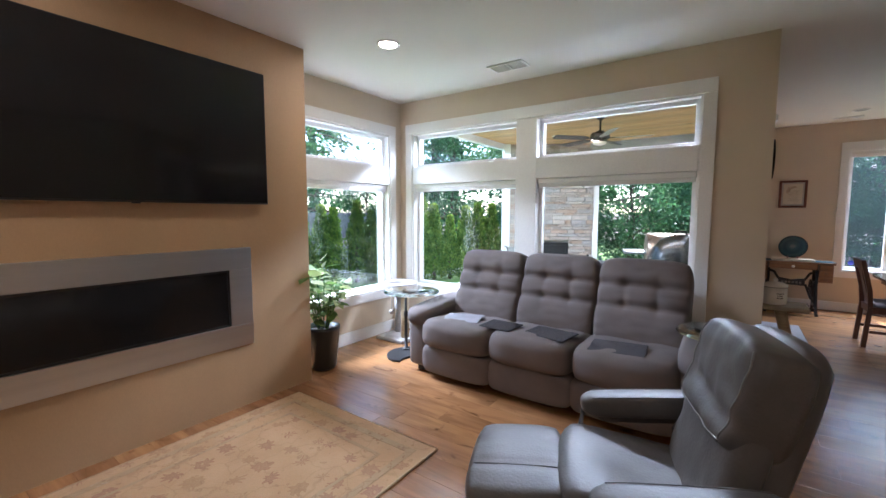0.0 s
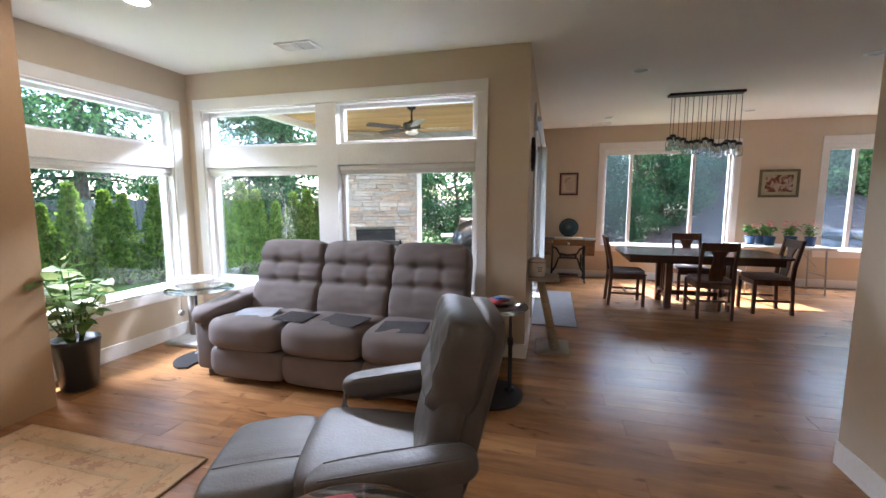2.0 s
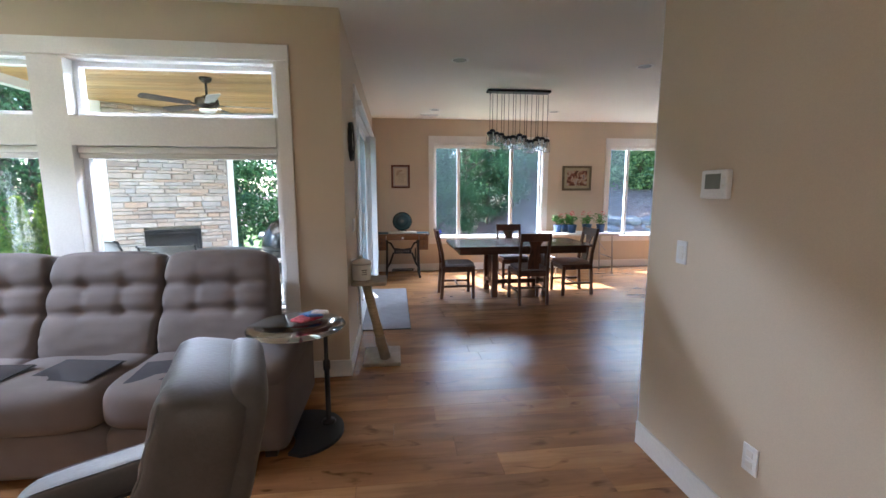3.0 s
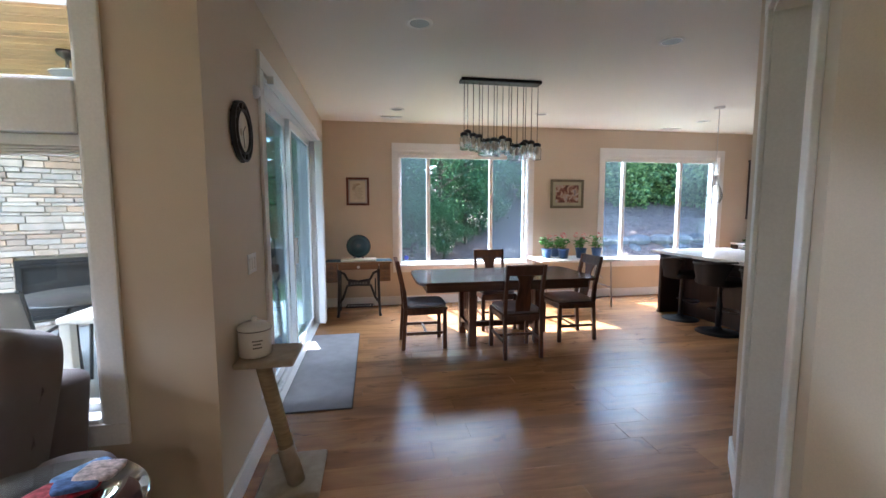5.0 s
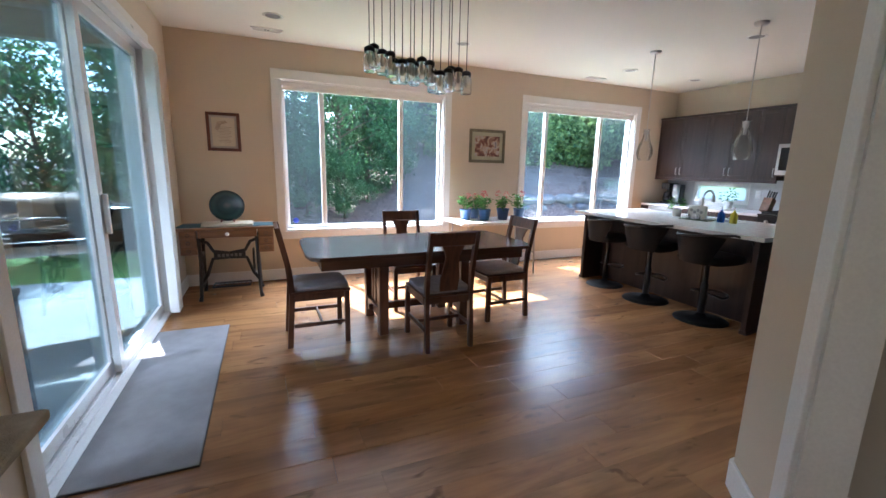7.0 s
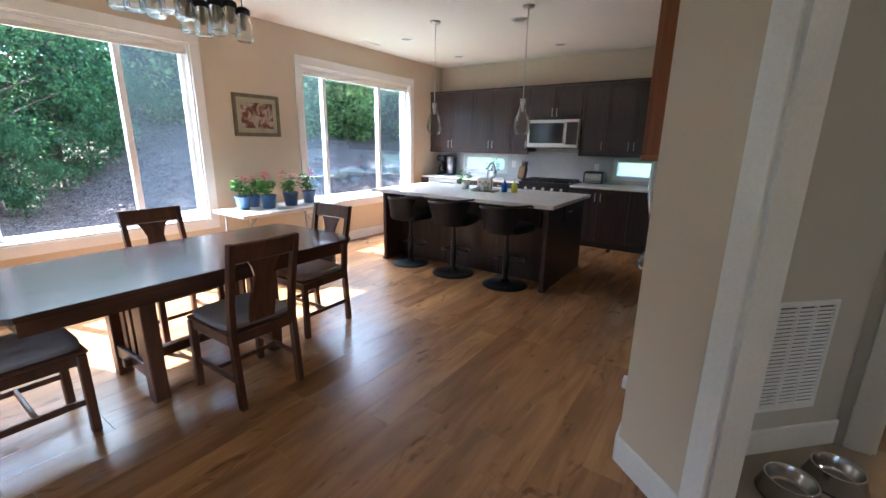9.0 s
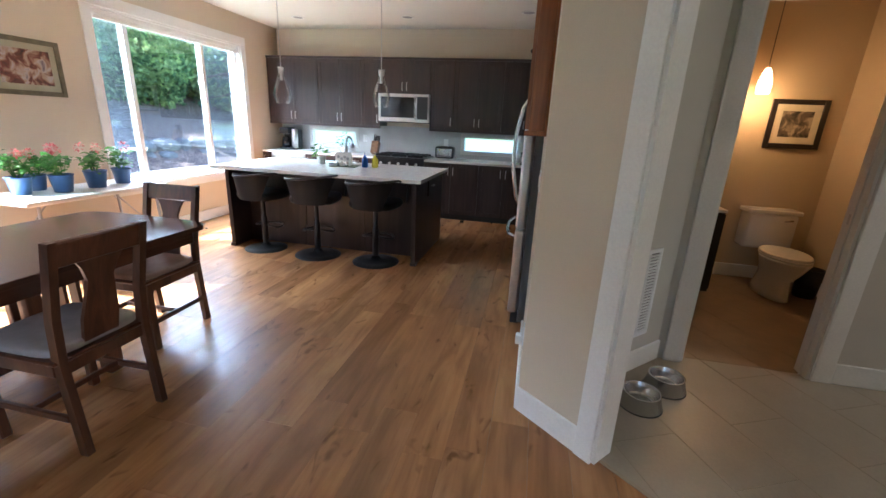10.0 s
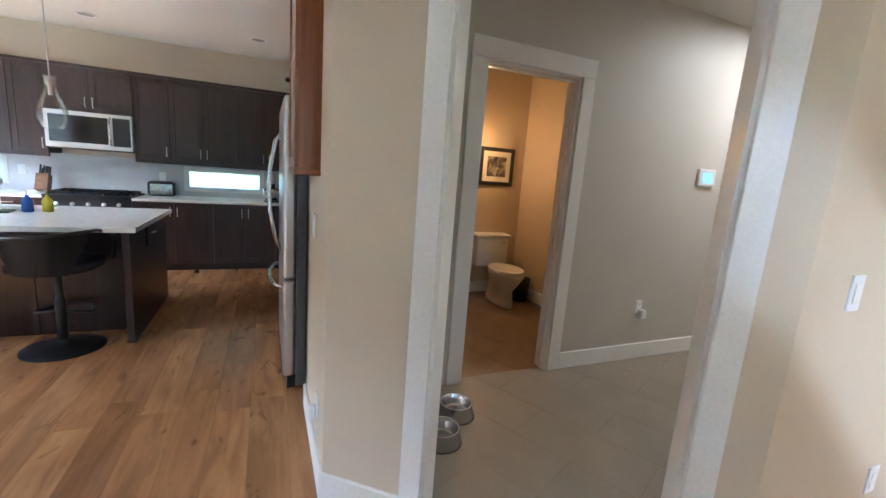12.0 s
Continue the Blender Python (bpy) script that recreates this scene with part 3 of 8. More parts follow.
part("disc", bm, grained("blue_sticker", (0.03, 0.05, 0.32), 0.4, spread=0.1), ws)
m_living = pose(0, YL, 0)
wl = window("window_3", m_living, *LW, [(LW[0] + 0.018, -1.60), (-1.38, LW[1] - 0.018)], (1.785, 1.99), "large white-trimmed living room window with transoms")
boxpart("post", (-1.60, -1.38, -0.018, 0.18, LW[2] + 0.022, LW[3] - 0.018), TRIM, wl, 0.004)
m_west = pose(XL, 0, 0, 0, 0, 90)       # x along +y, depth -x
window("window_4", m_west, *WW, (WW[0] + 0.018, WW[1] - 0.018), (1.775, 1.985), "tall white-trimmed side window with transom")
m_kitchen = pose(XK, 0, 0, 0, 0, -90)   # x along -y, depth +x
for i, k in enumerate((KW1, KW2)):
    kw = thing("window_%d" % (5 + i), m_kitchen, "low white slot window above the kitchen counter", "window", "", "structure")
    bm = bmesh.new()
    frame_ring(bm, -k[1], -k[0], k[2], k[3], 0.03, 0.0, 0.12)
    part("window_frame", bm, VINYL, kw)
    gp = boxpart("pane", (-k[1] + 0.03, -k[0] - 0.03, 0.06, 0.064, k[2] + 0.03, k[3] - 0.03), FROST, kw, 0, "frosted glass pane")
    gp.visible_shadow = False

# sliding patio door
m_slide = pose(XS, 0, 0, 0, 0, 90)
sd = thing("door_1", m_slide, "closed white sliding glass patio door", "door", "", "structure")
casing(sd, SL[0], SL[1], 0, SL[3], sides="lrt")
bm = bmesh.new()
for b in ((SL[0], SL[0] + 0.03, 0, 0.2, 0, SL[3]), (SL[1] - 0.03, SL[1], 0, 0.2, 0, SL[3]), (SL[0] + 0.03, SL[1] - 0.03, 0, 0.2, SL[3] - 0.04, SL[3])):
    box(bm, *b)
part("door_frame", bm, VINYL, sd)
bm = bmesh.new()
box(bm, SL[0] + 0.03, SL[1] - 0.03, 0.0, 0.2, -0.005, 0.018)
for y in (0.05, 0.09, 0.13):
    box(bm, SL[0] + 0.03, SL[1] - 0.03, y, y + 0.008, 0.018, 0.032)
part("track", bm, VINYL, sd, "white sill track")
for (a, b, d) in ((SL[0] + 0.03, 6.17, 0.105), (6.10, SL[1] - 0.03, 0.055)):
    bm = bmesh.new()
    frame_ring(bm, a, b, 0.035, SL[3] - 0.04, 0.075, d, d + 0.04)
    pn = part("door_panel", bm, VINYL, sd)
    gp = boxpart("pane", (a + 0.07, b - 0.07, d + 0.018, d + 0.022, 0.10, SL[3] - 0.11), SLIDERGLASS, pn)
    gp.visible_shadow = False
bm = bmesh.new()
rbox(bm, 6.125, 6.15, 0.02, 0.052, 0.95, 1.2, 0.006)
part("handle", bm, VINYL, sd)
# folded blind stack and its head rail
bs = thing("vertical_blind", m_slide, "white vertical blind drawn to one side of the patio door", "blind")
boxpart("head_rail", (SL[0] + 0.05, SL[1] + 0.02, -0.07, -0.026, SL[3] - 0.06, SL[3] - 0.005), VINYL, bs, 0.006)
for k in range(7):
    mm = pose(7.22 + 0.028 * k, -0.06, 0, 0, 0, 76 + (k % 2) * 6)
    boxpart("slat", (-0.04, 0.04, -0.001, 0.001, 0.05, SL[3] - 0.06), BLIND, bs, 0, "", mm)

# casings of the hall opening and the bathroom door
m_diag = along(A, B)
ho = thing("trim_hall_opening", m_diag, "white painted casing round the hall opening", "casing", "", "structure")
CW = 0.088
for (a, b) in ((0.205 - CW, 0.205), (1.085, 1.085 + CW)):
    boxpart("casing", (a, b, -0.0, 0.02, 0, 2.36), TRIM, ho, 0.004)
boxpart("casing", (0.205 - CW, 1.085 + CW, 0.0, 0.023, 2.36, 2.48), TRIM, ho, 0.004)
for (a, b) in ((0.2, 0.218), (1.072, 1.09)):
    boxpart("jamb", (a, b, -0.13, 0.0, 0, 2.345), TRIM, ho)
boxpart("jamb", (0.2, 1.09, -0.13, 0.0, 2.342, 2.36), TRIM, ho)
for (a, b) in ((0.205 - CW, 0.205), (1.085, 1.085 + CW)):
    boxpart("casing", (a, b, -0.15, -0.13, 0, 2.36), TRIM, ho, 0.004)
boxpart("casing", (0.205 - CW, 1.085 + CW, -0.153, -0.13, 2.36, 2.48), TRIM, ho, 0.004)

m_bath = pose(XD, 0, 0, 0, 0, -90)      # x along -y, depth +x
bd = thing("trim_bathroom_door", m_bath, "white painted casing of the open bathroom doorway", "casing", "", "structure")
casing(bd, -2.93, -2.19, 0, 2.14, 0.105, "lrt")
for (a, b) in ((-2.93, -2.912), (-2.208, -2.19)):
    boxpart("jamb", (a, b, 0, 0.12, 0, 2.14), TRIM, bd)
boxpart("jamb", (-2.912, -2.208, 0, 0.12, 2.122, 2.14), TRIM, bd)
bm = bmesh.new()
box(bm, -2.912, -2.902, 0.045, 0.058, 0, 2.122)
box(bm, -2.218, -2.208, 0.045, 0.058, 0, 2.122)
box(bm, -2.902, -2.218, 0.045, 0.058, 2.112, 2.122)
part("door_stop", bm, TRIM, bd)
boxpart("strike_plate", (-2.2085, -2.206, 0.06, 0.09, 0.97, 1.03), STEEL, bd)

def baseboard(p0, p1, h=0.135, t=0.016, name="baseboard"):
    """White board along a wall whose room lies to the right of the way p0 to p1."""
    p0, p1 = Vector(p0), Vector(p1)
    bm = bmesh.new()
    rbox(bm, 0, (p1 - p0).length, -t, 0, 0, h, 0.004, 1)
    tagged(part(name, bm, TRIM, None, "", along(p0, p1)), "white painted baseboard", "baseboard", "", "structure")


for a, b in (((XL, YL), (XS + 0.016, YL)), ((XL, 2.15), (XL, YL)), ((XS, YL), (XS, SL[0] - 0.1)), ((XS, SL[1] + 0.1), (XS, YD)), ((XS, YD), (XK - 0.62, YD)),
             ((XR, 2.78), (XR, -3.5)), ((3.2, 3.87), (3.99, 3.08)), ((XD, 2.08), (XD, 0.5)), ((6.05, 3.05), (6.05, 1.22)), ((6.05, 1.22), (XD + 0.12, 1.22))):
    baseboard(a, b)
# angled wall's end and the wall by the fridge have the room to the left of A-B
baseboard(B, A + DIAG * (1.085 + CW))
baseboard((4.0, B.y), (B.x - 0.01, B.y))

# ---------------------------------------------------------------- patio
bm = bmesh.new()
box(bm, -4.6, XS - 0.2, YL + 0.2, 9.2, -0.3, -0.06)
tagged(part("patio", bm, CONCRETE), "pale broom-finished concrete patio slab", "patio", "", "structure")
ZP = 2.80
FASCIA = grained("outside_trim_paint", (0.72, 0.71, 0.69), 0.6, spread=0.04)
GREYTRIM = grained("grey_beam_paint", (0.30, 0.30, 0.30), 0.6, spread=0.05)
pr = thing("patio_roof", pose(0, 0, 0), "cedar-lined patio roof on white posts", "roof", "", "structure")
boxpart("roof_deck", (-3.62, XS - 0.2, YL + 0.2, 8.45, ZP + 0.03, ZP + 0.25), FASCIA, pr)
boxpart("beam", (-3.62, XS - 0.2, 8.3, 8.45, ZP - 0.28, ZP + 0.03), GREYTRIM, pr)
boxpart("beam", (-3.66, -3.56, YL + 0.2, 8.3, ZP - 0.10, ZP + 0.03), FASCIA, pr)
n = 0
x0 = YL + 0.2
while x0 < 8.29:
    w = 0.14
    bm = bmesh.new()
    rbox(bm, -3.55, XS - 0.21, x0, min(x0 + w - 0.004, 8.295), ZP, ZP + 0.025, 0.004, 1)
    part("board", bm, CEDAR, pr)
    x0 += w
# corner fireplace of ledge stone
S0, S1 = Vector((-3.46, 7.53)), Vector((-2.06, 8.36))
m_stone = along(S0, S1)
SLEN = (S1 - S0).length
bm = bmesh.new()
box(bm, 0, SLEN, 0.03, 0.5, -0.06, ZP)
sf = tagged(part("outdoor_fireplace", bm, grained("mortar", (0.36, 0.33, 0.29), 0.9), None, "", m_stone), "tan and brown ledge stone patio fireplace", "fireplace")
rnd = random.Random(5)
FX0, FX1, FZ0, FZ1 = 0.38, 1.16, 0.10, 0.86
z = -0.05
stones = []
while z < ZP - 0.02:
    h = rnd.choice((0.045, 0.06, 0.075, 0.09))
    u = 0.0
    while u < SLEN - 0.02:
        w = min(rnd.uniform(0.12, 0.42), SLEN - u)
        if not (u + w > FX0 and u < FX1 and z + h > FZ0 and z < FZ1):
            stones.append((u, u + w - 0.006, z, min(z + h, ZP) - 0.005, rnd.uniform(0.0, 0.03)))
        elif u < FX0:
            stones.append((u, FX0 - 0.004, z, min(z + h, ZP) - 0.005, rnd.uniform(0.0, 0.03)))
        elif u + w > FX1:
            stones.append((FX1 + 0.004, u + w - 0.006, z, min(z + h, ZP) - 0.005, rnd.uniform(0.0, 0.03)))
        u += w
    z += h
for i, (a, b, c, d, p) in enumerate(stones):
    bm = bmesh.new()
    rbox(bm, a, max(b, a + 0.02), -0.012 - p, 0.03, c, d, 0.006, 1)
    part("stone", bm, LEDGE, sf)
bm = bmesh.new()
box(bm, FX0, FX1, 0.0, 0.02, FZ0, FZ1)
fb = part("firebox", bm, BLACK, sf)
bm = bmesh.new()
frame_ring(bm, FX0, FX1, FZ0, FZ1, 0.05, -0.03, 0.0)
box(bm, FX0, FX1, -0.035, 0.0, FZ1 - 0.09, FZ1 - 0.055)
part("firebox_frame", bm, BLACKIRON, fb)
for a, b in ((-0.13, 0.0), (SLEN, SLEN + 0.1)):
    bm = bmesh.new()
    rbox(bm, a, b, -0.02, 0.5, -0.06, ZP, 0.006, 1)
    part("corner_board", bm, FASCIA, sf, "white painted corner board")

# ceiling fan under the patio roof
fan = thing("ceiling_fan", pose(-1.36, 6.05, ZP), "dark bronze patio ceiling fan at rest", "fan")
BRONZE = grained("dark_bronze", (0.05, 0.042, 0.036), 0.4, 0.7, spread=0.15)
bm = bmesh.new()
lathe(bm, [(0.02, 0.0), (0.07, 0.0), (0.065, -0.03), (0.03, -0.06), (0.014, -0.065), (0.014, -0.2), (0.05, -0.21), (0.05, -0.23), (0.12, -0.24), (0.13, -0.26), (0.13, -0.31), (0.11, -0.33), (0.05, -0.345), (0.05, -0.36)])
part("motor", bm, BRONZE, fan)
bm = bmesh.new()
lathe(bm, [(0.05, -0.362), (0.09, -0.365), (0.085, -0.39), (0.05, -0.405), (0.005, -0.41)])
part("light_bowl", bm, grained("frosted_glass", (0.8, 0.78, 0.72), 0.4), fan, "frosted glass bowl")
for k in range(5):
    bm = bmesh.new()
    slab(bm, [(0.2, -0.055), (0.66, -0.07), (0.69, -0.04), (0.69, 0.04), (0.66, 0.07), (0.2, 0.055)], -0.004, 0.004)
    # blades 0 and 4 are paler: the light they catch is put into the colour
    bl = part("blade", bm, grained("fan_blade_%d" % k, (0.30, 0.31, 0.30) if k in (0, 4) else (0.06, 0.05, 0.045), 0.4), fan, "", pose(0, 0, -0.315, 12, 0, 72 * k + 10))
    bm = bmesh.new()
    box(bm, 0.1, 0.24, -0.015, 0.015, -0.004, 0.006)
    part("blade_arm", bm, BRONZE, bl)
for (x, y) in ((-2.4, 5.0), (-0.6, 5.0), (-2.4, 7.2)):
    cl = thing("patio_downlight", pose(x, y, ZP), "white recessed downlight in the cedar ceiling", "downlight", "patio downlights")
    bm = bmesh.new()
    lathe(bm, [(0.05, -0.004), (0.085, -0.006), (0.085, 0.0)], 20, None, False)
    part("ring", bm, TRIM, cl)
    bm = bmesh.new()
    lathe(bm, [(0.001, -0.002), (0.05, -0.003)], 20, None, False)
    part("lens", bm, grained("lamp_lens", (0.8, 0.8, 0.78), 0.4), cl)

# patio chairs, table, grills
MESHCLOTH = grained("grey_sling", (0.23, 0.22, 0.21), 0.7, spread=0.1, fine=400, relief=0.3)
POWDER = grained("dark_powder_coat", (0.035, 0.033, 0.032), 0.45, 0.3)


def patio_chair(m):
    c = thing("patio_chair", m, "grey sling patio chair with a dark metal frame", "chair", "patio chairs")
    bm = bmesh.new()
    n = 10
    pts = []
    for i in range(n + 1):
        s = i / n
        pts.append((0.24 - 0.46 * s, 0.42 - 0.05 * s) if s < 1 else (-0.22, 0.37))
    back = [(-0.22 - 0.20 * s, 0.37 + 0.60 * s + 0.02 * math.sin(3 * s)) for s in [j / 8 for j in range(1, 9)]]
    prof = pts + back + [(-0.46, 0.985)]
    for (xa, za), (xb, zb) in zip(prof, prof[1:]):
        q = [bm.verts.new((xa, -0.25, za)), bm.verts.new((xa, 0.25, za)), bm.verts.new((xb, 0.25, zb)), bm.verts.new((xb, -0.25, zb))]
        bm.faces.new(q)
    bmesh.ops.remove_doubles(bm, verts=bm.verts[:], dist=1e-4)
    r = bmesh.ops.solidify(bm, geom=bm.faces[:], thickness=0.006)
    part("sling", bm, MESHCLOTH, c, "", None, True)
    for s in (-1, 1):
        bm = bmesh.new()
        tube(bm, [(x, s * 0.255, z) for x, z in prof], 0.013, 8)
        part("side_rail", bm, POWDER, c)
        bm = bmesh.new()
        tube(bm, [(0.30, s * 0.27, 0), (0.25, s * 0.27, 0.40), (0.22, s * 0.28, 0.62), (0.0, s * 0.28, 0.64), (-0.30, s * 0.27, 0.62)], 0.013, 8)
        part("arm", bm, POWDER, c)
        bm = bmesh.new()
        tube(bm, [(-0.22, s * 0.26, 0.40), (-0.34, s * 0.27, 0.0)], 0.013, 8)
        part("leg", bm, POWDER, c)
    return c


ZG = -0.06
patio_chair(pose(-1.55, 5.55, ZG, 0, 0, 100))
patio_chair(pose(-2.25, 6.1, ZG, 0, 0, 60))
patio_chair(pose(-0.72, 6.35, ZG, 0, 0, 165))
pt = thing("patio_table", pose(-1.55, 6.45, ZG), "round dark metal patio table", "table")
bm = bmesh.new()
lathe(bm, [(0.02, 0.70), (0.58, 0.70), (0.6, 0.715), (0.58, 0.73), (0.02, 0.73)], 36)
part("tabletop", bm, POWDER, pt)
for k in range(4):
    bm = bmesh.new()
    w = k * math.pi / 2 + 0.4
    tube(bm, [(0.15 * math.cos(w), 0.15 * math.sin(w), 0.7), (0.25 * math.cos(w), 0.25 * math.sin(w), 0.4), (0.42 * math.cos(w), 0.42 * math.sin(w), 0)], 0.016, 8)
    part("leg", bm, POWDER, pt)

GREYMETAL = grained("grey_metal", (0.35, 0.36, 0.37), 0.35, 0.8)
BROWNENAMEL = grained("dark_enamel", (0.010, 0.010, 0.010), 0.22, 0.0)
gr = thing("barrel_grill", pose(-0.52, 7.45, ZG, 0, 0, 15), "pellet barrel grill with a bronze dome lid and side shelf", "grill")
bm = bmesh.new()
ends = []
for x in (-0.42, -0.40, 0.40, 0.42):
    rr = 0.24 if abs(x) > 0.41 else 0.27
    ends.append([bm.verts.new((x, rr * math.cos(2 * math.pi * k / 28), 0.92 + rr * math.sin(2 * math.pi * k / 28))) for k in range(28)])
for r0, r1 in zip(ends, ends[1:]):
    for k in range(28):
        f = bm.faces.new((r0[k], r0[(k + 1) % 28], r1[(k + 1) % 28], r1[k]))
        f.smooth = True
bm.faces.new(ends[0])
bm.faces.new(ends[-1][::-1])
part("barrel", bm, grained("bronze_lid", (0.30, 0.22, 0.17), 0.3, 0.7), gr, "bronze metallic barrel")
boxpart("side_shelf", (-0.75, -0.43, -0.25, 0.25, 0.86, 0.90), GREYMETAL, gr, 0.01)
boxpart("front_shelf", (-0.40, 0.40, -0.46, -0.25, 0.80, 0.84), BROWNENAMEL, gr, 0.01)
boxpart("hopper", (0.43, 0.72, -0.22, 0.22, 0.66, 1.06), BROWNENAMEL, gr, 0.015)
for sx in (-0.36, 0.42):
    for sy in (-1, 1):
        bm = bmesh.new()
        tube(bm, [(sx, sy * 0.2, 0.75), (sx + 0.05, sy * 0.28, 0.0)], 0.022, 8)
        part("leg", bm, GREYMETAL, gr)
bm = bmesh.new()
tube(bm, [(-0.25, -0.29, 1.0), (-0.25, -0.33, 1.0), (0.25, -0.33, 1.0), (0.25, -0.29, 1.0)], 0.012, 8)
part("handle", bm, CHROME, gr)
kg = thing("kettle_grill", pose(-0.22, 5.05, ZG - 0.05), "black domed kettle grill on a white cart", "grill")
bm = bmesh.new()
lathe(bm, [(0.02, 0.72), (0.18, 0.76), (0.27, 0.88), (0.29, 1.0), (0.30, 1.005)], 30)
part("bowl", bm, BROWNENAMEL, kg)
bm = bmesh.new()
lathe(bm, [(0.30, 1.01), (0.295, 1.06), (0.26, 1.18), (0.19, 1.27), (0.10, 1.315), (0.02, 1.325)], 30)
lid = part("lid", bm, BROWNENAMEL, kg, "glossy black dome lid")
bm = bmesh.new()
tube(bm, [(-0.06, 0, 1.31), (-0.05, 0, 1.36), (0.05, 0, 1.36), (0.06, 0, 1.31)], 0.012, 8)
part("handle", bm, BLACK, lid)
boxpart("cart_top", (-0.5, 0.5, -0.34, 0.34, 0.9, 0.94), FASCIA, kg, 0.01)
for sx in (-0.46, 0.46):
    for sy in (-0.3, 0.3):
        boxpart("leg", (sx - 0.03, sx + 0.03, sy - 0.03, sy + 0.03, 0, 0.9), FASCIA, kg, 0.005)

# ---------------------------------------------------------------- trees
BARK = grained("tree_bark", (0.10, 0.075, 0.055), 0.9, spread=0.3, scale=8, fine=60, relief=0.8, depth=0.02)


def foliage(name, dark, light):
    m, nt, b = shader(name, dark, 0.6)
    geo = node(nt, "NewGeometry")
    nt.links.new(ramp(nt, geo.outputs["Random Per Island"], [(0.0, dark), (0.6, tuple((d + l) / 2 for d, l in zip(dark, light))), (1.0, light)]), b.inputs["Base Color"])
    # thin leaves let light through
    col = b.inputs["Base Color"].links[0].from_socket
    tl = node(nt, "BsdfTranslucent")
    nt.links.new(mixed(nt, 1.0, col, (1.0, 1.0, 0.75), "MULTIPLY"), tl.inputs[0])
    mx = nt.nodes.new("ShaderNodeMixShader")
    mx.inputs[0].default_value = 0.5
    nt.links.new(b.outputs[0], mx.inputs[1])
    nt.links.new(tl.outputs[0], mx.inputs[2])
    nt.links.new(mx.outputs[0], nt.nodes["Material Output"].inputs[0])
    return m


FIR = foliage("fir_needles", (0.026, 0.075, 0.052), (0.095, 0.19, 0.115))
BROAD = foliage("broad_leaves", (0.028, 0.09, 0.04), (0.13, 0.26, 0.115))
THUJA = foliage("arborvitae_leaves", (0.05, 0.12, 0.015), (0.22, 0.30, 0.05))


def leaves(rnd, spots, size, droop=0.0):
    """Many small bent leaves as one mesh's data: two triangles each, folded along the middle."""
    vs, fs = [], []
    for (p, out) in spots:
        s = size * rnd.uniform(0.6, 1.4)
        d = Vector((out[0] + rnd.gauss(0, 0.5), out[1] + rnd.gauss(0, 0.5), out[2] + rnd.gauss(0, 0.5) - droop))
        if d.length < 1e-3:
            continue
        d.normalize()
        side = d.cross(Vector((rnd.gauss(0, 1), rnd.gauss(0, 1), rnd.gauss(0, 1)))).normalized() * s * 0.33
        p = Vector(p)
        n = d.cross(side).normalized() * s * 0.12
        i = len(vs)
        vs += [p, p + d * s * 0.5 + side + n, p + d * s, p + d * s * 0.5 - side + n]
        fs += [(i, i + 1, i + 2), (i, i + 2, i + 3)]
    return vs, fs


def crown_mesh(name, rnd, spots, size, mat, parent, droop=0.0):
    vs, fs = leaves(rnd, spots, size, droop)
    me = bpy.data.meshes.new(name)
    me.from_pydata(vs, [], fs)
    me.materials.append(mat)
    ob = new(name, me)
    ob.parent = parent
    return ob


def trunk_mesh(h, r, rnd, limbs, parent, mat=BARK):
    bm = bmesh.new()
    pts = [(rnd.gauss(0, 0.03 * i), rnd.gauss(0, 0.03 * i), h * i / 6) for i in range(7)]
    tube(bm, pts, [r * (1 - 0.13 * i) + (0.12 * r if i == 0 else 0) for i in range(7)], 9)
    for a, b in limbs:
        mid = (Vector(a) + Vector(b)) / 2 + Vector((0, 0, 0.1))
        tube(bm, [a, mid, b], [0.16 * r + 0.02, 0.1 * r + 0.012, 0.008], 5, False)
    part("trunk", bm, mat, parent)


def fir_tree(h, spread, seed, count):
    rnd = random.Random(seed)
    t = thing("fir_tree", pose(0, 0, 0), "tall dark green fir with drooping boughs", "tree", "firs behind the garden")
    spots, limbs = [], []
    z = 0.12 * h
    while z < h:
        k = 1 - z / h
        for _ in range(rnd.randint(4, 6)):
            w = rnd.uniform(0, 2 * math.pi)
            ln = spread * (k ** 0.8) * rnd.uniform(0.6, 1.15) + 0.25
            tip = Vector((math.cos(w) * ln, math.sin(w) * ln, z - 0.18 * ln))
            limbs.append(((0, 0, z), tip))
            m = int(count * (0.25 + ln / spread))
            for _ in range(m):
                s = rnd.uniform(0.15, 1.0)
                p = Vector((0, 0, z)).lerp(tip, s) + Vector((rnd.gauss(0, 0.16 * ln * s), rnd.gauss(0, 0.16 * ln * s), rnd.gauss(0, 0.07) - 0.18 * rnd.random() * s))
                spots.append((p, (math.cos(w), math.sin(w), -0.5)))
        z += 0.055 * h * rnd.uniform(0.7, 1.2)
    trunk_mesh(h, 0.02 * h, rnd, limbs, t)
    crown_mesh("crown", rnd, spots, 0.17, FIR, t, 0.3)
    return t


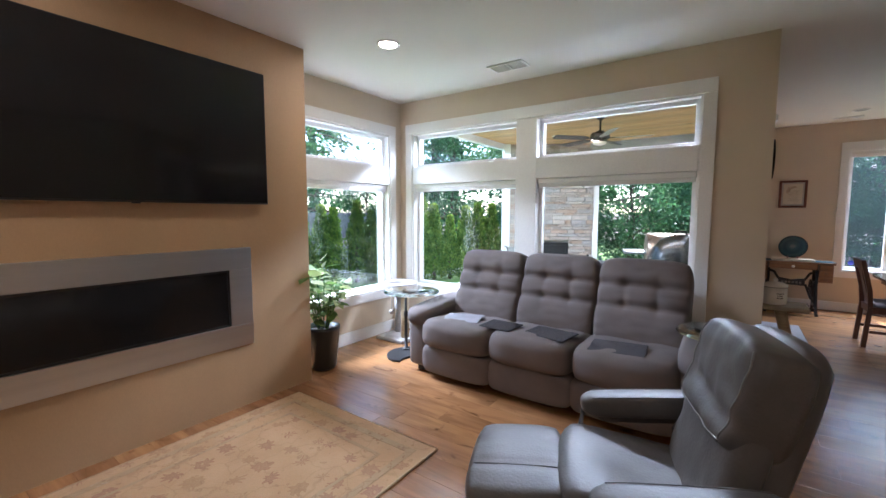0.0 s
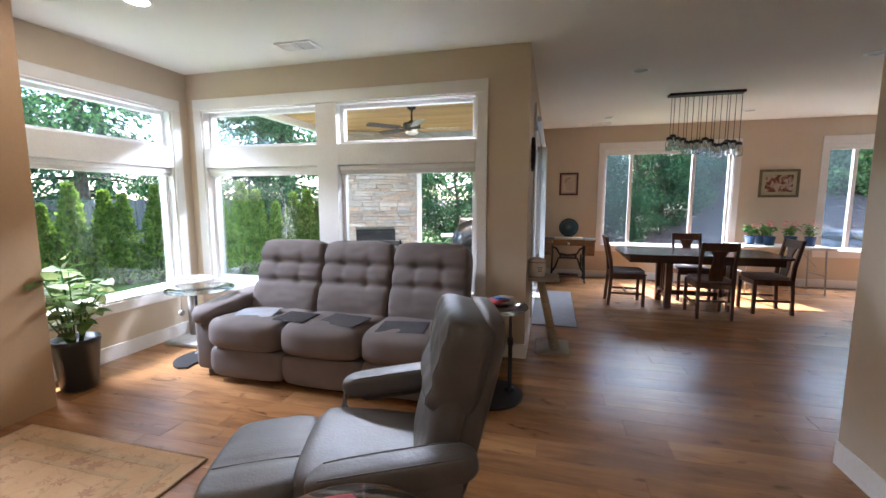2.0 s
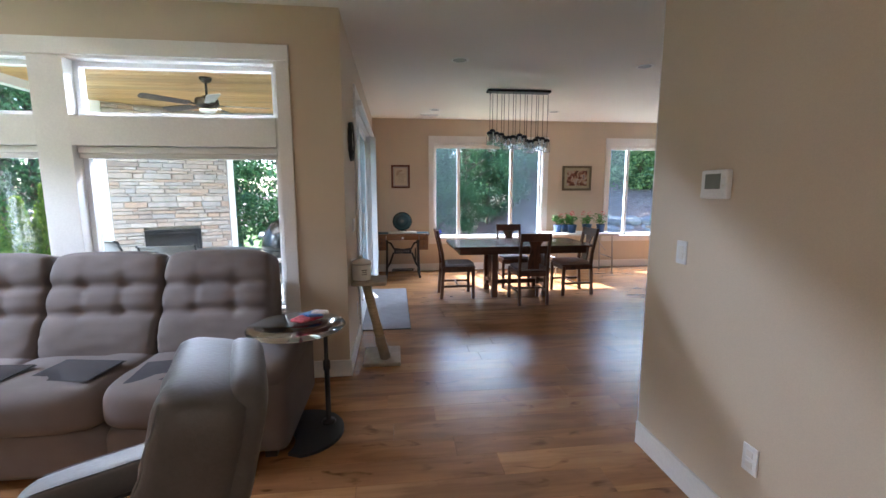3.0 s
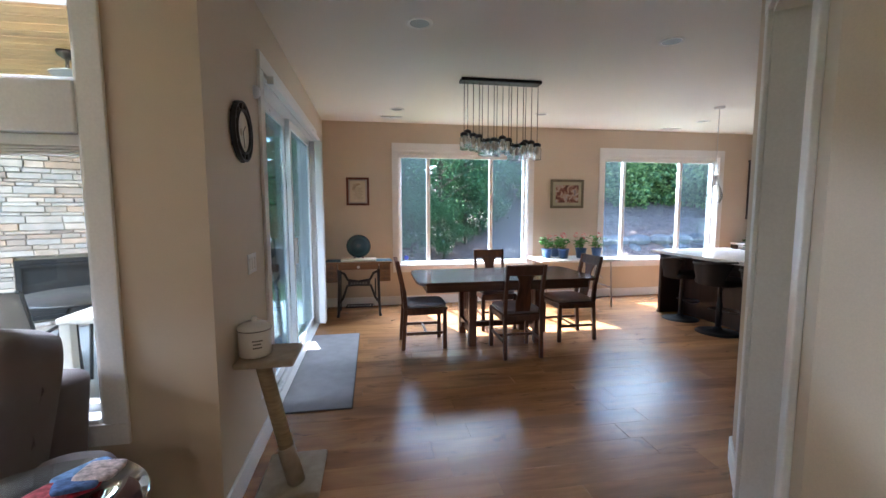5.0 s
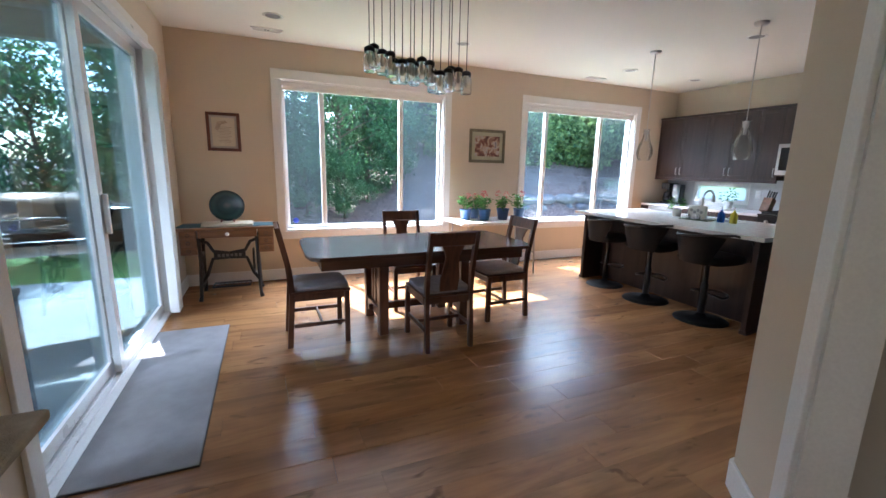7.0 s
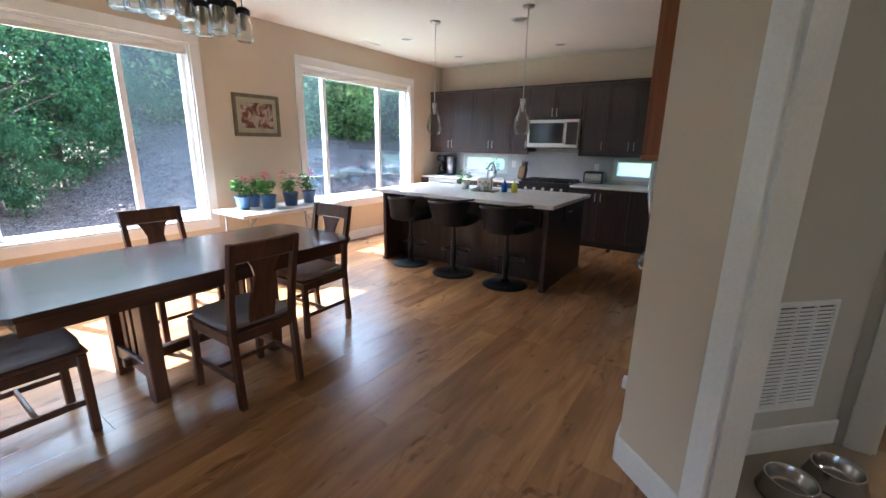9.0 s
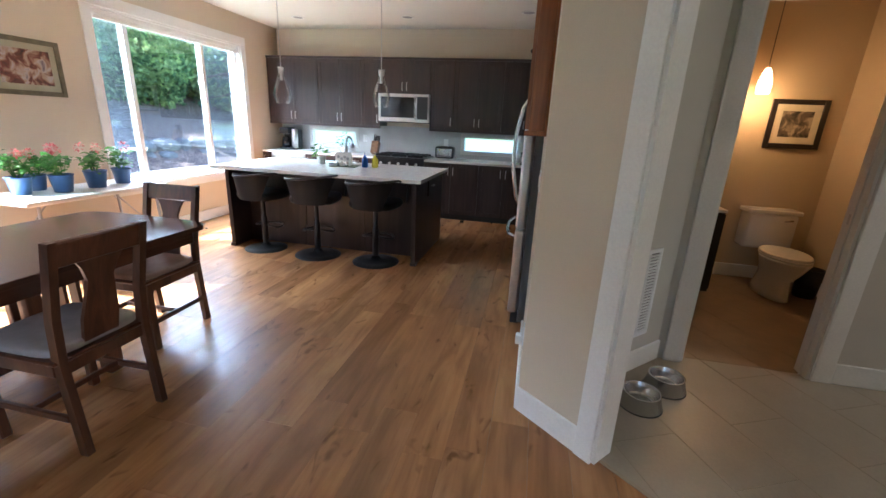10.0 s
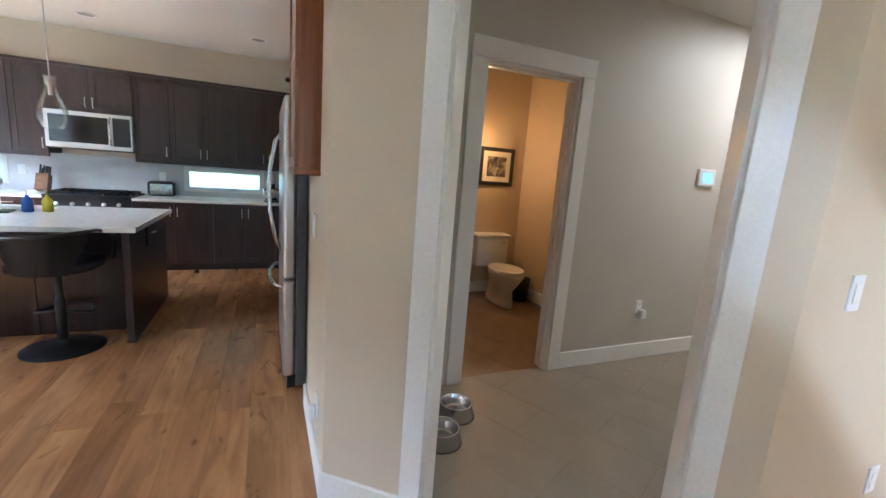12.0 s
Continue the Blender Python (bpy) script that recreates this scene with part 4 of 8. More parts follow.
def broad_tree(h, spread, seed, count, mat=BROAD, low=0.25, size=0.11, kind="broad_tree", label="leafy green maple with an open crown", grp="leafy trees in the garden"):
    rnd = random.Random(seed)
    t = thing(kind, pose(0, 0, 0), label, "tree", grp)
    spots, limbs = [], []
    for _ in range(26):
        w = rnd.uniform(0, 2 * math.pi)
        zz = rnd.uniform(low, 1.0) * h
        ln = spread * rnd.uniform(0.35, 1.0) * math.sin(math.pi * min(0.95, max(0.12, (zz / h - low) / (1.05 - low))))
        c = Vector((math.cos(w) * ln, math.sin(w) * ln, zz))
        limbs.append(((0, 0, max(0.15 * h, zz - 0.5 * ln - 0.1)), c))
        rad = spread * rnd.uniform(0.22, 0.42)
        for _ in range(count):
            d = Vector((rnd.gauss(0, 1), rnd.gauss(0, 1), rnd.gauss(0, 0.8)))
            d = d.normalized() * (rnd.random() ** 0.45)
            spots.append((c + d * rad, tuple(d)))
    trunk_mesh(h * 0.85, 0.016 * h + 0.02, rnd, limbs, t)
    crown_mesh("crown", rnd, spots, size, mat, t, 0.2)
    return t


def thuja(h, seed):
    rnd = random.Random(seed)
    t = thing("arborvitae", pose(0, 0, 0), "slim yellow-green arborvitae in a hedge row", "shrub", "arborvitae hedge")
    spots = []
    for _ in range(2600):
        z = rnd.random() ** 0.8
        w = rnd.uniform(0, 2 * math.pi)
        r = 0.29 * (1 - z ** 1.6) * (0.9 + 0.25 * math.sin(5 * w + 9 * z)) * (0.55 + 0.45 * rnd.random() ** 0.4) + 0.015
        spots.append(((r * math.cos(w), r * math.sin(w), 0.08 + z * h), (0.4 * math.cos(w), 0.4 * math.sin(w), 1.0)))
    trunk_mesh(h * 0.9, 0.05, rnd, [], t)
    crown_mesh("crown", rnd, spots, 0.085, THUJA, t)
    return t


def plant_copies(first, places):
    """The first stands at the first place; copies at the others."""
    for i, (x, y, s, a) in enumerate(places):
        m = pose(x, y, ground_z(x, y) - 0.05, 0, 0, a) @ Matrix.Diagonal((s, s, s, 1))
        if i == 0:
            first.matrix_basis = m
        else:
            c = copy_thing(first, m)
            c.matrix_basis = m


f1, f2 = fir_tree(9.0, 2.3, 3, 42), fir_tree(11.0, 2.7, 8, 44)
b1, b2 = broad_tree(6.0, 2.4, 4, 340), broad_tree(4.4, 2.0, 12, 320, low=0.12)
plant_copies(f1, [(-11.5, 8.5, 1.0, 0), (-9.0, 12.5, 1.1, 40), (-5.6, 14.2, 1.0, 80), (-12.5, 4.0, 1.05, 120), (-1.6, 16.2, 0.95, 160), (2.3, 16.6, 0.85, 200), (4.6, 17.6, 0.95, 20),
                  (9.0, 20.5, 1.0, 60), (-13.5, -0.5, 1.0, 10), (0.4, 16.4, 0.85, 77), (14.0, 20.0, 1.0, 300), (-7.4, 16.0, 1.0, 130), (6.9, 19.2, 0.95, 250)])
plant_copies(f2, [(-3.6, 12.8, 0.85, 0), (-13.5, 10.6, 1.0, 60), (-6.8, 18.5, 1.1, 100), (0.9, 19.5, 1.0, 140), (6.4, 22.5, 1.0, 10), (11.5, 23.0, 1.1, 70), (-16.0, 6.5, 1.1, 200), (3.2, 20.0, 1.05, 30), (-10.6, 16.4, 1.1, 5),
                  (17.0, 15.0, 1.0, 15), (-2.4, 19.2, 1.0, 55), (5.2, 25.0, 1.2, 80), (-0.8, 24.0, 1.2, 150), (9.5, 26.0, 1.2, 220)])
plant_copies(b1, [(-7.6, 11.6, 0.9, 0), (-0.9, 13.4, 0.8, 50), (3.4, 16.0, 0.75, 100), (-11.0, 6.6, 0.8, 200), (5.8, 18.2, 0.8, 10), (-4.6, 11.2, 0.75, 250), (1.4, 15.2, 0.7, 300)])
plant_copies(b2, [(-2.0, 11.8, 0.75, 0), (0.4, 14.2, 0.6, 60), (2.4, 15.2, 0.55, 120), (4.4, 16.4, 0.55, 260), (-0.6, 12.2, 0.6, 330), (-3.2, 11.2, 0.6, 20), (-9.6, 9.6, 0.7, 20), (-10.2, 4.6, 0.7, 140), (3.4, 14.9, 0.4, 10), (1.3, 14.4, 0.42, 70), (5.6, 17.0, 0.6, 200)])
SHRUB = foliage("shrub_leaves", (0.05, 0.13, 0.05), (0.46, 0.60, 0.27))
b3 = broad_tree(3.4, 2.1, 31, 150, mat=SHRUB, low=0.04, size=0.24, kind="shrub", label="bright green leafy shrub above the bark slope", grp="shrubs above the slope")
plant_copies(b3, [(8.0, 18.6, 0.55, 0), (9.9, 18.0, 0.8, 70), (12.2, 18.2, 0.6, 140), (14.4, 17.2, 0.75, 210), (17.4, 16.8, 0.6, 280), (10.9, 20.4, 1.15, 30), (14.6, 20.0, 1.0, 110), (18.0, 18.4, 1.2, 190),
                  (8.9, 17.3, 0.5, 45), (11.2, 17.2, 0.55, 160), (13.3, 17.6, 0.7, 250), (9.2, 20.0, 1.2, 320), (12.8, 21.0, 1.3, 15), (16.4, 20.6, 1.3, 75)])
th = thuja(1.75, 2)
rr = random.Random(9)
row = []
for i in range(17):
    s = i / 16
    row.append((-8.6 + 3.9 * s + rr.gauss(0, 0.06), 4.9 + 5.0 * s + rr.gauss(0, 0.06), rr.uniform(0.86, 1.16), rr.uniform(0, 360)))
plant_copies(th, row)

# boulder wall and low curb beyond the kitchen window
bw = thing("boulder_wall", pose(0, 0, 0), "grey boulder retaining wall below the bark slope", "wall", "", "structure")
rnd = random.Random(21)
for r in range(3):
    x = 7.3 + 0.2 * r
    while x < 16.5:
        w = rnd.uniform(0.4, 0.8)
        bm = bmesh.new()
        bmesh.ops.create_icosphere(bm, subdivisions=2, radius=0.5)
        off = rnd.uniform(0, 50)
        for v in bm.verts:
            k = 1 + 0.28 * noise.noise(v.co * 1.7 + Vector((off, 0, 0)))
            v.co = Vector((v.co.x * w * 1.12 * k, v.co.y * 0.55 * k, v.co.z * 0.42 * k))
        part("boulder", bm, BOULDER, bw, "", pose(x + w / 2, 13.35 + 0.14 * r + rnd.gauss(0, 0.04), -0.1 + 0.3 * r, 0, 0, rnd.uniform(-12, 12)))
        x += w
CURB = grained("pale_curb", (0.55, 0.53, 0.52), 0.8)
bm = bmesh.new()
rbox(bm, 4.4, 11.0, 10.9, 11.2, -0.3, 0.28, 0.02)
tagged(part("garden_curb", bm, CURB), "pale concrete garden bed wall", "curb", "", "structure")
fe = thing("garden_fence", pose(-10.2, 7.6, -0.25, 0, 0, 52), "weathered grey board fence behind the hedge", "fence")
GREYWOOD = wooden("grey_fence_wood", (0.16, 0.15, 0.14), (0.30, 0.28, 0.26), 0.8, "z")
for i in range(40):
    boxpart("board", (-4 + 0.2 * i, -4 + 0.2 * i + 0.19, 0, 0.02, 0.05, 1.7), GREYWOOD, fe)
for z in (0.4, 1.4):
    boxpart("rail", (-4, 4, 0.02, 0.06, z, z + 0.09), GREYWOOD, fe)

# ---------------------------------------------------------------- living room
FABRIC = grained("taupe_suede", (0.150, 0.126, 0.118), 0.85, spread=0.14, scale=5, fine=300, relief=0.25, depth=0.002)
LEATHER = grained("grey_leather", (0.094, 0.085, 0.078), 0.42, spread=0.14, scale=7, fine=90, relief=0.35, depth=0.003, spec=0.3)
SCREENBLACK = grained("tv_screen", (0.008, 0.008, 0.009), 0.10, spread=0.05, relief=0.0)
BOXGLASS = grained("firebox_glass", (0.010, 0.010, 0.011), 0.12, spread=0.1, relief=0.0)
DARKWOOD = wooden("espresso_wood", (0.028, 0.014, 0.009), (0.075, 0.038, 0.024), 0.32, "x")
CLEARGLASS = clear("table_glass", (0.86, 0.95, 0.92))

# television on the tan wall
tv = thing("television", pose(XT, 0.94, 1.978, 0, 0, 90), "large black flat television on a wall mount", "television")
bm = bmesh.new()
rbox(bm, -0.82, 0.82, -0.055, -0.035, -0.475, 0.475, 0.006)
part("bezel", bm, BLACK, tv)
boxpart("screen", (-0.812, 0.812, -0.0585, -0.0545, -0.462, 0.468), SCREENBLACK, tv)
boxpart("back_housing", (-0.6, 0.6, -0.036, -0.004, -0.35, 0.3), BLACK, tv, 0.01)
boxpart("logo_bar", (-0.045, 0.0, -0.058, -0.054, -0.482, -0.474), BLACK, tv)

# linear fireplace
fp = thing("linear_fireplace", pose(XT, 0, 0, 0, 0, 90), "linear gas fireplace with a brushed steel frame", "fireplace")
for d in ((0.135, 1.63, 1.035, 1.19), (0.135, 1.63, 0.465, 0.625)):
    boxpart("steel_panel", (d[0], d[1], -0.018, 0, d[2], d[3]), STEEL, fp, 0.002)
for d in ((0.135, 0.297), (1.468, 1.63)):
    boxpart("steel_panel", (d[0], d[1], -0.0175, 0, 0.627, 1.033), STEEL, fp, 0.002)
bm = bmesh.new()
frame_ring(bm, 0.297, 1.468, 0.627, 1.033, 0.014, -0.012, 0.0)
part("inner_frame", bm, BLACKIRON, fp)
boxpart("glass", (0.311, 1.454, -0.006, 0, 0.641, 1.019), BOXGLASS, fp, 0, "dark reflective glass")

def rug_material(name, ground_a, ground_b, petals, vine_c, scale):
    """Woven floral pile: ringed rosettes, small buds and thin winding stems."""
    m, nt, b = shader(name, ground_a, 0.95)
    v = coords(nt)
    wob = node(nt, "TexNoise", Scale=11.0, Detail=2.0)
    nt.links.new(v, wob.inputs["Vector"])
    bend = node(nt, "VectorMath")
    bend.operation = "MULTIPLY_ADD"
    nt.links.new(wob.outputs["Color"], bend.inputs[0])
    bend.inputs[1].default_value = (0.10, 0.10, 0.0)
    nt.links.new(v, bend.inputs[2])
    rose = node(nt, "TexVoronoi", Scale=scale, Randomness=0.55)
    bud = node(nt, "TexVoronoi", Scale=scale * 2.4, Randomness=0.9)
    stem = node(nt, "TexVoronoi", Scale=scale * 0.8, Randomness=0.8)
    stem.feature = "DISTANCE_TO_EDGE"
    nz = node(nt, "TexNoise", Scale=5.0, Detail=4.0)
    fi = node(nt, "TexNoise", Scale=240.0, Detail=2.0)
    for n in (rose, bud, stem):
        nt.links.new(bend.outputs[0], n.inputs["Vector"])
    for n in (nz, fi):
        nt.links.new(v, n.inputs["Vector"])
    c = ramp(nt, nz.outputs["Fac"], [(0.35, ground_a), (0.65, ground_b)])
    st = ramp(nt, stem.outputs["Distance"], [(0.008, (0.45,) * 3), (0.024, (0,) * 3)])
    c = mixed(nt, st, c, vine_c)
    bd = ramp(nt, bud.outputs["Distance"], [(0.07, (0.2,) * 3), (0.11, (0.85,) * 3), (0.17, (0.7,) * 3), (0.20, (0,) * 3)])
    c = mixed(nt, bd, c, vine_c)
    rel = node(nt, "VectorMath")
    rel.operation = "SUBTRACT"
    nt.links.new(bend.outputs[0], rel.inputs[0])
    nt.links.new(rose.outputs["Position"], rel.inputs[1])
    xy = node(nt, "SeparateXYZ")
    nt.links.new(rel.outputs[0], xy.inputs[0])
    ang = node(nt, "Math")
    ang.operation = "ARCTAN2"
    nt.links.new(xy.outputs[0], ang.inputs[0])
    nt.links.new(xy.outputs[1], ang.inputs[1])
    many = node(nt, "Math")
    many.operation = "MULTIPLY"
    many.inputs[1].default_value = 8.0
    nt.links.new(ang.outputs[0], many.inputs[0])
    wave = node(nt, "Math")
    wave.operation = "SINE"
    nt.links.new(many.outputs[0], wave.inputs[0])
    lobe = node(nt, "Math")
    lobe.operation = "MULTIPLY_ADD"
    nt.links.new(wave.outputs[0], lobe.inputs[0])
    lobe.inputs[1].default_value, lobe.inputs[2].default_value = 0.16, 0.84
    rad = node(nt, "Math")
    rad.operation = "MULTIPLY"
    nt.links.new(rose.outputs["Distance"], rad.inputs[0])
    nt.links.new(lobe.outputs[0], rad.inputs[1])
    fl = ramp(nt, rad.outputs[0], [(0.04, (0.1,) * 3), (0.07, (0.9,) * 3), (0.10, (0.35,) * 3), (0.15, (0.75,) * 3),
                                             (0.18, (0.45,) * 3), (0.23, (0.85,) * 3), (0.26, (0,) * 3)])
    pc = ramp(nt, rose.outputs["Color"], [(0.2, petals[0]), (0.5, petals[1]), (0.8, petals[2])])
    c = mixed(nt, fl, c, pc)
    c = mixed(nt, 0.5, c, ramp(nt, fi.outputs["Fac"], [(0.3, (0.7,) * 3), (0.7, (1,) * 3)]), "MULTIPLY")
    nt.links.new(c, b.inputs["Base Color"])
    bump(nt, b, fi.outputs["Fac"], 0.6, 0.004)
    return m


RUG = rug_material("floral_rug", (0.44, 0.27, 0.135), (0.48, 0.31, 0.165), ((0.29, 0.14, 0.075), (0.35, 0.21, 0.095), (0.27, 0.125, 0.085)), (0.34, 0.21, 0.105), 6.4)
RUGEDGE = rug_material("rug_border", (0.37, 0.25, 0.135), (0.42, 0.29, 0.16), ((0.50, 0.38, 0.24), (0.26, 0.14, 0.08), (0.46, 0.33, 0.19)), (0.27, 0.16, 0.08), 8.0)
rug = thing("area_rug", pose(-1.843, 0.90, 0.0), "cream and gold floral area rug before the fireplace", "rug")
boxpart("field", (-0.685, 0.685, -1.01, 1.01, 0.001, 0.011), RUG, rug)
for (a, b, z, nm) in ((0.09, 0.135, 0.0125, "border_band"), (0.24, 0.262, 0.0122, "border_band")):
    for d in ((-0.685 + a, 0.685 - a, -1.01 + a, -1.01 + b), (-0.685 + a, 0.685 - a, 1.01 - b, 1.01 - a), (-0.685 + a, -0.685 + b, -1.01 + b, 1.01 - b), (0.685 - b, 0.685 - a, -1.01 + b, 1.01 - b)):
        boxpart(nm, (d[0], d[1], d[2], d[3], 0.0105, z), RUGEDGE, rug)
bm = bmesh.new()
for s in (-1, 1):
    tube(bm, [(-0.685, s * 1.01, 0.007), (0.685, s * 1.01, 0.007)], 0.007, 6)
    tube(bm, [(s * 0.685, -1.01, 0.007), (s * 0.685, 1.01, 0.007)], 0.007, 6)
part("binding", bm, RUGEDGE, rug)


# reclining sofa: local x along its length, front towards -y
def tuft(u, v):
    """Two sewn rows across, pinched at two points each, and a soft roll at the top."""
    g = lambda a, w: math.exp(-(a / w) ** 2)
    rows = 0.024 * g(v - 0.40, 0.075) + 0.024 * g(v + 0.08, 0.075)
    cols = (g(u - 0.36, 0.05) + g(u + 0.36, 0.05)) * 0.007 * g(v - 0.16, 0.5)
    dimple = 0.014 * sum(g(u - a, 0.13) * g(v - b, 0.09) for a in (-0.36, 0.36) for b in (0.40, -0.08))
    puffs = -0.010 * g(v - 0.75, 0.25) - 0.012 * g(v + 0.5, 0.3)
    wrinkle = 0.006 * noise.noise((u * 3, v * 9, 1.3))
    return rows + cols + dimple + puffs + wrinkle


def seat_dent(u, v):
    return 0.018 * math.exp(-((u / 0.6) ** 2 + ((v - 0.1) / 0.5) ** 2)) + 0.006 * noise.noise((u * 3, v * 3, 4.1))


sofa = thing("reclining_sofa", pose(-0.965, 3.255, 0) @ Matrix.Diagonal((1.09, 1.13, 0.985, 1)), "taupe suede three-seat reclining sofa with tufted backs", "sofa")
for s in (-1, 1):
    bm = bmesh.new()
    rbox(bm, s * 1.0 - 0.10, s * 1.0 + 0.10, -0.38, 0.34, 0.05, 0.53, 0.05, 4)
    arm = part("arm", bm, FABRIC, sofa, "", None, True)
    bm = bmesh.new()
    cushion(bm, 0.235, 0.70, 0.17, pose(s * 1.0, -0.06, 0.535, 4, 0, 0), 0.6, 8, 3.0)
    part("arm_pad", bm, FABRIC, arm)
for i in (-1, 0, 1):
    w = 0.60
    x = i * 0.605
    bm = bmesh.new()
    cushion(bm, w, 0.66, 0.25, pose(x, -0.145, 0.395, -3, 0, 0), 0.9, 14, 3.6, seat_dent)
    part("seat", bm, FABRIC, sofa)
    bm = bmesh.new()
    cushion(bm, w, 0.25, 0.18, pose(x, -0.352, 0.172, 90, 0, 0), 0.8, 10, 4.0)
    part("footrest", bm, FABRIC, sofa)
    bm = bmesh.new()
    cushion(bm, w - 0.012, 0.70, 0.25, pose(x, 0.19, 0.735, 72, 0, 0), 0.5, 32, 5.5, tuft)
    part("backrest", bm, FABRIC, sofa)
bm = bmesh.new()
rbox(bm, -0.86, 0.86, 0.22, 0.42, 0.06, 0.90, 0.05, 3, pose(0, 0.02, 0, -9, 0, 0))
part("back_panel", bm, FABRIC, sofa, "", None, True)
boxpart("base", (-0.92, 0.92, -0.34, 0.3, 0.03, 0.28), BLACK, sofa)
for sx in (-1, 1):
    for y in (-0.3, 0.28):
        boxpart("foot", (sx * 1.0 - 0.03, sx * 1.0 + 0.03, y - 0.03, y + 0.03, 0.0, 0.06), BLACK, sofa, 0.004)

# folders lying on the seats
for k, (x, y, a, w, d, z, tint) in enumerate(((-1.66, 2.98, 14, 0.34, 0.24, 0.522, 0.35), (-1.27, 2.95, -8, 0.30, 0.22, 0.525, 0.03), (-0.86, 2.96, -12, 0.36, 0.24, 0.525, 0.06), (-0.36, 2.92, 4, 0.36, 0.24, 0.522, 0.08))):
    fo = thing("folder", pose(x, y, z, 2, -1.5, a), "dark glossy folder lying on the sofa seat" if k else "pale glossy folder lying on the sofa seat", "folder", "folders on the sofa")
    mt = grained("folder_cover_%d" % k, (tint, tint, tint * 1.1), 0.13)
    bm = bmesh.new()
    rbox(bm, -w / 2, w / 2, -d / 2, d / 2, 0, 0.004, 0.0015, 1)
    part("cover", bm, mt, fo)
    bm = bmesh.new()
    rbox(bm, -w / 2 + 0.005, w / 2 - 0.005, -d / 2 - 0.003, d / 2 - 0.006, 0.0041, 0.007, 0.001, 1, pose(0, 0, 0, 1, 0, 0))
    part("sheet", bm, mt, fo)

# leather swivel recliner: local +x is its front
PIPING = grained("leather_piping", (0.13, 0.125, 0.12), 0.45)
SEAM = grained("stitched_seam", (0.075, 0.072, 0.07), 0.6)
rc = thing("recliner", pose(0.035, 1.665, 0, 0, 0, 199), "grey leather swivel recliner with padded headrest", "armchair")


def ring_base(parent, r=0.25):
    bm = bmesh.new()
    pts = [(r * math.cos(2 * math.pi * k / 40), r * math.sin(2 * math.pi * k / 40), 0.022) for k in range(41)]
    tube(bm, pts, 0.02, 8, False)
    part("ring_base", bm, grained("dark_chrome", (0.24, 0.24, 0.25), 0.22, 1.0), parent, "dark chrome floor ring")
    bm = bmesh.new()
    tube(bm, [(0, 0, 0.03), (0, 0, 0.26)], 0.028, 12)
    for w in (0, math.pi / 2):
        tube(bm, [(-r * math.cos(w), -r * math.sin(w), 0.025), (0, 0, 0.06), (r * math.cos(w), r * math.sin(w), 0.025)], 0.018, 8)
    part("pedestal", bm, CHROME, parent)


ring_base(rc, 0.30)
boxpart("seat_frame", (-0.26, 0.24, -0.27, 0.27, 0.25, 0.30), BLACK, rc, 0.01)
bm = bmesh.new()
cushion(bm, 0.60, 0.56, 0.17, pose(0.03, 0, 0.375, 0, -7, 0), 0.7, 14, 4.0, lambda u, v: 0.02 * math.exp(-((u / 0.6) ** 2 + (v / 0.6) ** 2)) + 0.004 * noise.noise((u * 6, v * 6, 2)))
seat = part("seat", bm, LEATHER, rc)
bm = bmesh.new()
tube(bm, [(0.31, -0.25, 0.44), (0.335, 0.0, 0.445), (0.31, 0.25, 0.44)], 0.006, 6)
part("piping", bm, PIPING, seat)


def back_dent(u, v):
    seam = 0.016 * math.exp(-(v / 0.035) ** 2) + 0.012 * math.exp(-((u - 0.0) / 0.05) ** 2)
    return seam + 0.005 * noise.noise((u * 4, v * 5, 7))


M_BACK = pose(-0.215, 0, 0.595, 0, 76, 0)
bm = bmesh.new()
cushion(bm, 0.50, 0.50, 0.13, M_BACK, 0.7, 14, 4.0, back_dent)
bk = part("backrest", bm, LEATHER, rc)
for across, at in (("x", 0.0), ("y", -0.02)):
    bm = bmesh.new()
    tube(bm, seam_line(0.50, 0.50, 0.13, M_BACK, 0.7, 4.0, at, across, back_dent), 0.0028, 6)
    part("seam", bm, SEAM, bk)
M_HEAD = pose(-0.285, 0, 0.84, 0, 76, 0)


def head_dent(u, v):
    """Creases of a pillow pressed in by use, and the roll over its lower edge."""
    fold = 0.014 * math.exp(-((u - 0.30 - 0.12 * v) / 0.12) ** 2) * (0.5 + 0.5 * math.cos(2.2 * v))
    return fold + 0.010 * noise.noise((u * 2.5, v * 3.5, 11)) - 0.016 * math.exp(-((u - 0.72) / 0.22) ** 2)


bm = bmesh.new()
cushion(bm, 0.36, 0.49, 0.19, M_HEAD, 0.9, 18, 4.2, head_dent)
hd = part("headrest", bm, LEATHER, rc)
for at in (-0.93, 0.93):
    bm = bmesh.new()
    tube(bm, seam_line(0.36, 0.49, 0.19, M_HEAD, 0.9, 4.2, at, "x", head_dent), 0.0045, 6)
    part("piping", bm, PIPING, hd)
bm = bmesh.new()
tube(bm, seam_line(0.36, 0.49, 0.19, M_HEAD, 0.9, 4.2, 0.93, "y", head_dent), 0.0045, 6)
part("piping", bm, PIPING, hd)
bm = bmesh.new()
cushion(bm, 0.74, 0.46, 0.11, pose(-0.325, 0, 0.655, 0, 76, 0), 0.4, 12, 4.5)
part("back_shell", bm, LEATHER, rc)
